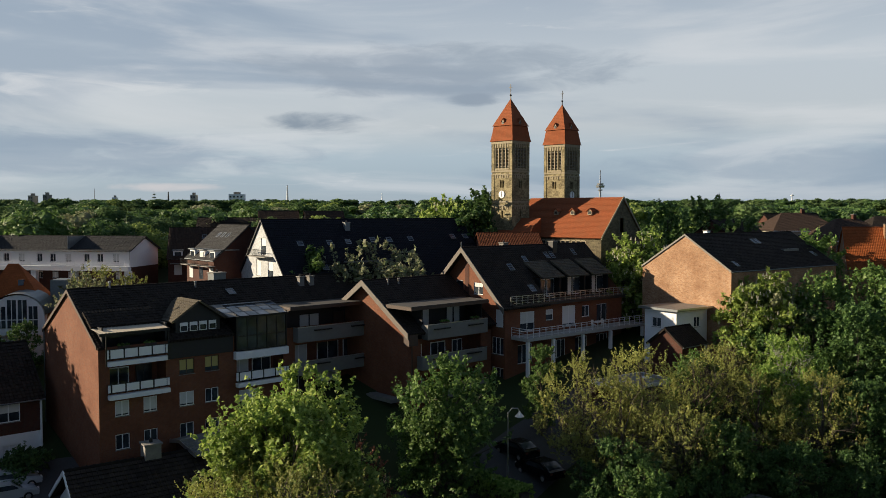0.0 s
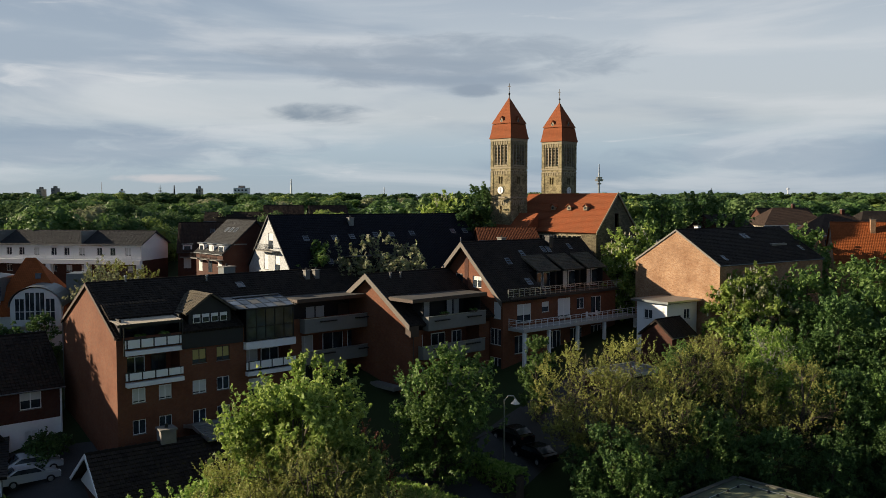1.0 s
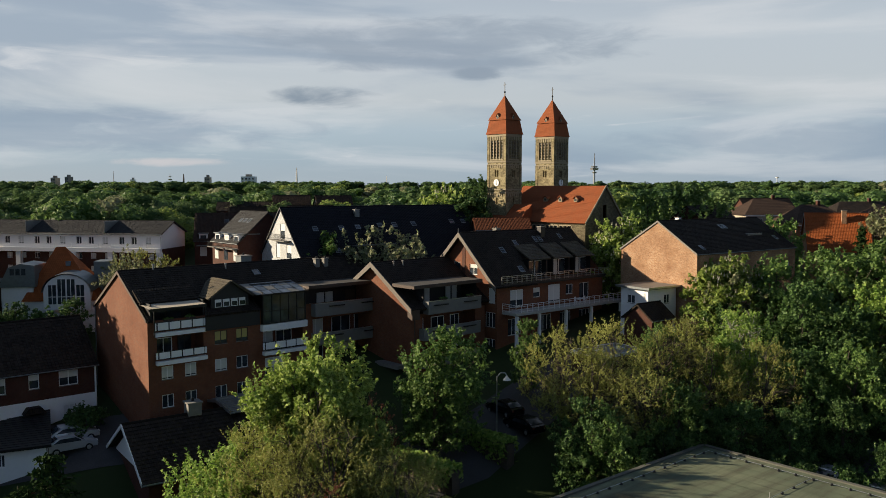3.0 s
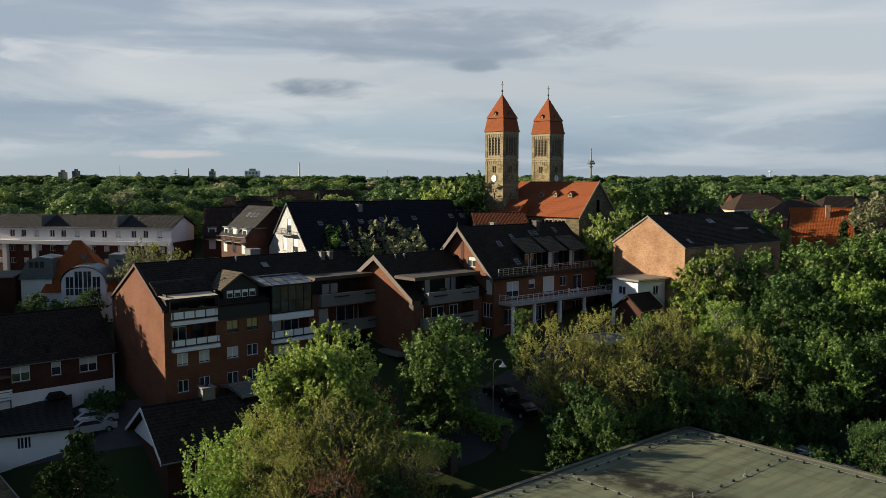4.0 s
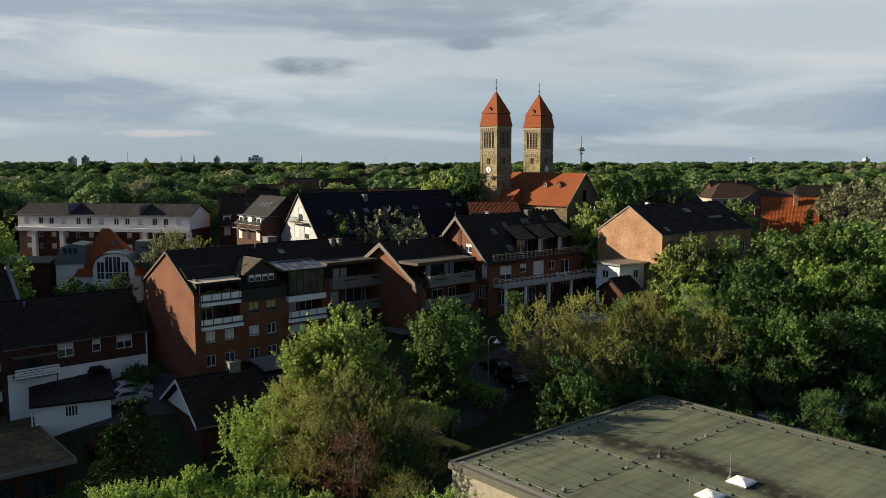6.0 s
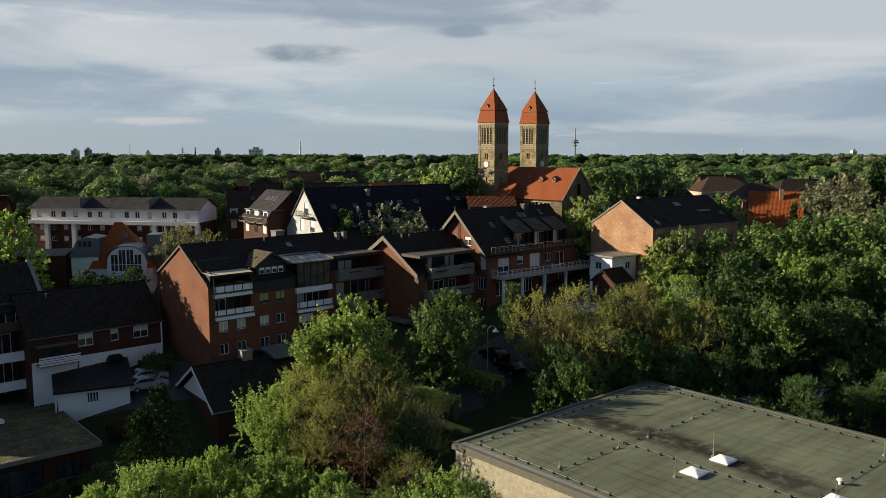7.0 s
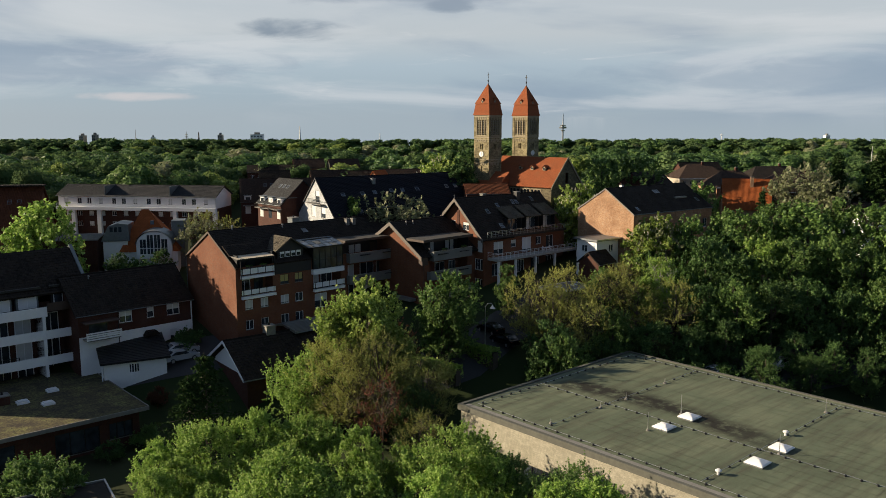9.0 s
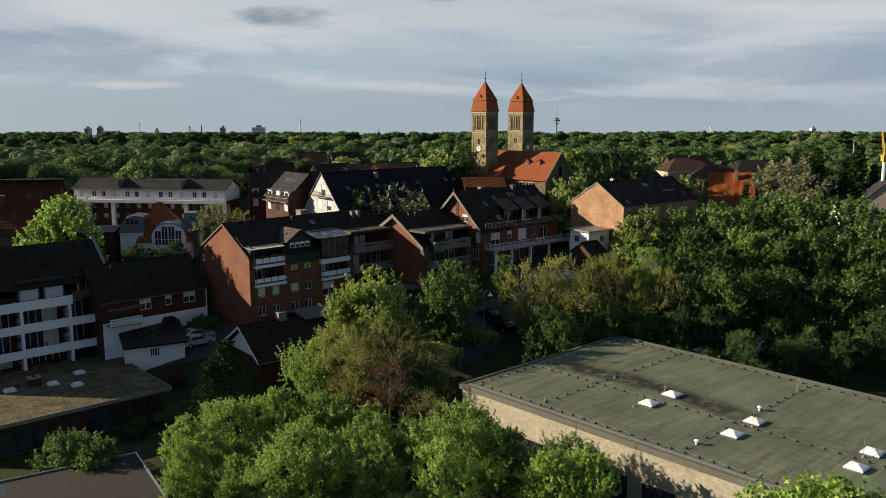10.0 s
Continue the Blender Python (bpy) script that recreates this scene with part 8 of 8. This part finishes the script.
def crane(spot):
    t = thing("building_crane", spot, "white crane mast with yellow lattice jib", "crane")
    b = bmesh.new()
    tube(b, [(0, 0, -2), (0, 0, 16.2)], [0.42, 0.42], 8)
    part("mast", b, WHITE_METAL, t)
    yellow = plain("crane_yellow", (0.55, 0.33, 0.03), 0.5)
    for name, a, c in (("counter_jib", (0, 0, 16.2), (-1.0, 0, 22.0)), ("jib", (0, 0, 17.6), (16, -2, 18.6))):
        a, c = Vector(a), Vector(c)
        b = bmesh.new()
        for o in ((0, 0.35, 0), (0, -0.35, 0), (0, 0, 0.6)):
            tube(b, [a + Vector(o), c + Vector(o)], [0.07, 0.07], 4)
        n = 12
        for i in range(n):
            p, q = a.lerp(c, i / n), a.lerp(c, (i + 1) / n)
            tube(b, [p + Vector((0, 0.35, 0)), q + Vector((0, 0, 0.6))], [0.04, 0.04], 4)
            tube(b, [p + Vector((0, -0.35, 0)), q + Vector((0, 0, 0.6))], [0.04, 0.04], 4)
        part(name, b, yellow, t)
    part("cab", boxes((-0.6, -0.6, 15.8, 0.6, 0.6, 17.2)), yellow, t)
    return t


crane((75.27, 114.04, 9.63, 0.0, 0.7603))
mast((100.43, 172.16, 14.35, 0.0, 0.4099), 22, 0.4, METAL, "yellow crane far off", "far_crane")


# ---- street and garden things ----
def car(spot, paint, label):
    c = thing("car", spot, label, "car")
    m = Mat("car_paint_" + paint[0], 0.25, 0.5, 0.6)
    m.color(paint[1])
    prof = [(-2.1, 0.35), (2.1, 0.35), (2.15, 0.7), (1.95, 0.88), (1.0, 0.98), (0.35, 1.42), (-1.0, 1.46), (-1.75, 1.05), (-2.1, 0.95)]
    bm = prism(bmesh.new(), prof, -0.86, 0.86)
    bmesh.ops.bevel(bm, geom=[e for e in bm.edges if abs(e.verts[0].co.y - e.verts[1].co.y) < 0.01 and e.verts[0].co.z > 0.5], offset=0.09, segments=2, affect="EDGES")
    part("body", bm, m.m, c, smooth=False)
    for s in (-1, 1):
        part("side_window", prism(bmesh.new(), [(0.85, 1.0), (0.32, 1.36), (-0.95, 1.39), (-1.5, 1.05)], s * 0.865, s * 0.875), GLASS, c)
    b = bmesh.new()
    quad(b, [(1.06, -0.72, 0.99), (1.06, 0.72, 0.99), (0.44, 0.66, 1.40), (0.44, -0.66, 1.40)], [(0, 0)] * 4)
    part("windscreen", b, GLASS, c)
    b = bmesh.new()
    quad(b, [(-1.78, 0.7, 1.08), (-1.78, -0.7, 1.08), (-1.12, -0.64, 1.44), (-1.12, 0.64, 1.44)], [(0, 0)] * 4)
    part("rear_window", b, GLASS, c)
    for x in (-1.3, 1.35):
        for s in (-1, 1):
            b = bmesh.new()
            tube(b, [(x, s * 0.72, 0.32), (x, s * 0.90, 0.32)], [0.32, 0.32], 16)
            w = part("wheel", b, BLACK, c)
            b = bmesh.new()
            tube(b, [(x, s * 0.895, 0.32), (x, s * 0.915, 0.32)], [0.2, 0.18], 10)
            part("rim", b, METAL, w)
    for s in (-1, 1):
        part("headlight", boxes((2.0, s * 0.6 - 0.15, 0.68, 2.14, s * 0.6 + 0.15, 0.82)), WHITE_METAL, c)
        part("tail_light", boxes((-2.13, s * 0.65 - 0.12, 0.75, -2.03, s * 0.65 + 0.12, 0.92)), LEAF_RED, c)
        part("wing_mirror", boxes((0.7, s * 0.95 - 0.07, 0.98, 0.82, s * 0.95 + 0.07, 1.1)), m.m, c)
    return c


SILVER, BLACKPAINT = ("silver", (0.60, 0.62, 0.65)), ("black", (0.012, 0.012, 0.014))
car((-35.63, 90.26, -1.94, 38.0, 1.0797), SILVER, "silver estate car parked in a yard")
car((-35.32, 88.95, -2.52, 40.0, 1.1037), SILVER, "silver hatchback parked in a yard")
car((8.01, 91.72, -1.32, 125.0, 1.0542), BLACKPAINT, "black car parked on the street")
car((6.28, 94.19, -0.31, 125.0, 1.0128), BLACKPAINT, "black car parked on the street")
car((38.94, 83.35, -5.27, 40.0, 1.2168), ("white", (0.75, 0.75, 0.75)), "white car parked under trees")
car((35.28, 85.26, -4.28, 40.0, 1.1761), SILVER, "silver car parked under trees")
car((44.02, 86.89, -3.48, 40.0, 1.1433), ("white2", (0.75, 0.75, 0.75)), "white car parked under trees")


def street_lamp(spot):
    t = thing("street_lamp", spot, "grey steel street lamp with a bell shade", "street lamp")
    b = bmesh.new()
    tube(b, [(0, 0, -1), (0, 0, 2), (0, 0, 5.4)], [0.09, 0.07, 0.05], 8)
    tube(b, [(0, 0, 5.3), (0.3, 0, 5.7), (0.75, 0, 5.7), (0.9, 0, 5.45)], [0.04, 0.04, 0.04, 0.04], 6)
    part("pole", b, METAL, t)
    b = bmesh.new()
    tube(b, [(0.9, 0, 5.45), (0.9, 0, 5.3), (0.9, 0, 5.05)], [0.07, 0.14, 0.38], 12)
    part("shade", b, WHITE_METAL, t)
    return t


street_lamp((5.31, 91.29, -1.50, 0.0, 1.0615))


def hedge(spot, length, w, h, seed):
    t = thing("hedge", spot, "clipped light green garden hedge", "hedge")
    rng = np.random.default_rng(seed)
    n = int(length * 420)
    p = np.stack([rng.random(n) * length, (rng.random(n) - 0.5) * w, rng.random(n) ** 0.5 * h], 1)
    side = rng.random(n) < 0.5
    p[side, 1] = np.sign(p[side, 1]) * w / 2 + rng.normal(size=side.sum()) * 0.06
    p[~side, 2] = h + rng.normal(size=(~side).sum()) * 0.07
    a, b = rng.normal(size=(n, 3)) * 0.09, rng.normal(size=(n, 3)) * 0.09
    leaf_part("foliage", np.stack([p + a, p + b, p - a, p - b], 1).reshape(-1, 3), LEAF_LIGHT, t)
    part("stem", boxes((0.1, -w * 0.3, -0.5, length - 0.1, w * 0.3, h * 0.8)), BARK, t)
    return t


hedge((-2.60, 96.10, -1.20, -45.0, 1.0000), 5.2, 1.7, 2.2, 4)
hedge((1.20, 92.30, -3.00, -45.0, 1.0000), 7.4, 1.7, 2.2, 5)
hedge((-4.56, 87.12, -3.37, -42.0, 1.1388), 7.0, 1.4, 1.6, 6)

# ---- things on the hall's roof ----
for u, v in ((9.9, -12.9), (6.9, -12.8), (9.2, -19.9), (5.9, -20.0), (9.6, -27.6), (6.5, -27.8)):
    roof_dome(on_hall(u, v, 0.0, HALL_TURN, 1.30), HALL_H * HALL_SIZE / 1.30)
for u, v in ((11.7, -19.0), (2.7, -19.2)):
    v = thing("roof_vent", on_hall(u, v, HALL_H + 0.05, 0.0, 1.15), "white mushroom vent on the felt roof", "roof vent", "vents on the hall")
    b = bmesh.new()
    tube(b, [(0, 0, 0), (0, 0, 0.30)], [0.12, 0.11], 10)
    part("pipe", b, WHITE_METAL, v)
    b = bmesh.new()
    tube(b, [(0, 0, 0.28), (0, 0, 0.36), (0, 0, 0.46)], [0.24, 0.26, 0.12], 12)
    part("cowl", b, WHITE_METAL, v)
for u, v, h in ((10.1, -12.1, 1.7), (5.7, -12.3, 1.5), (18.1, -18.9, 1.2), (10.0, -7.5, 0.6), (15.5, -7.3, 0.5), (7.0, -7.4, 0.5), (1.9, -7.0, 0.4), (8.3, -20.2, 1.5), (8.6, -27.4, 1.4)):
    v = thing("lightning_rod", on_hall(u, v, HALL_H + 0.05, 0.0, 1.25), "thin grey lightning rod on a block", "lightning rod", "rods on the hall")
    b = bmesh.new()
    tube(b, [(0, 0, 0), (0, 0, h)], [0.03, 0.018], 5)
    part("rod", b, METAL, v)
    b = bmesh.new()
    tube(b, [(0, 0, 0), (0, 0, 0.14)], [0.16, 0.10], 8)
    part("block", b, CONCRETE, v)
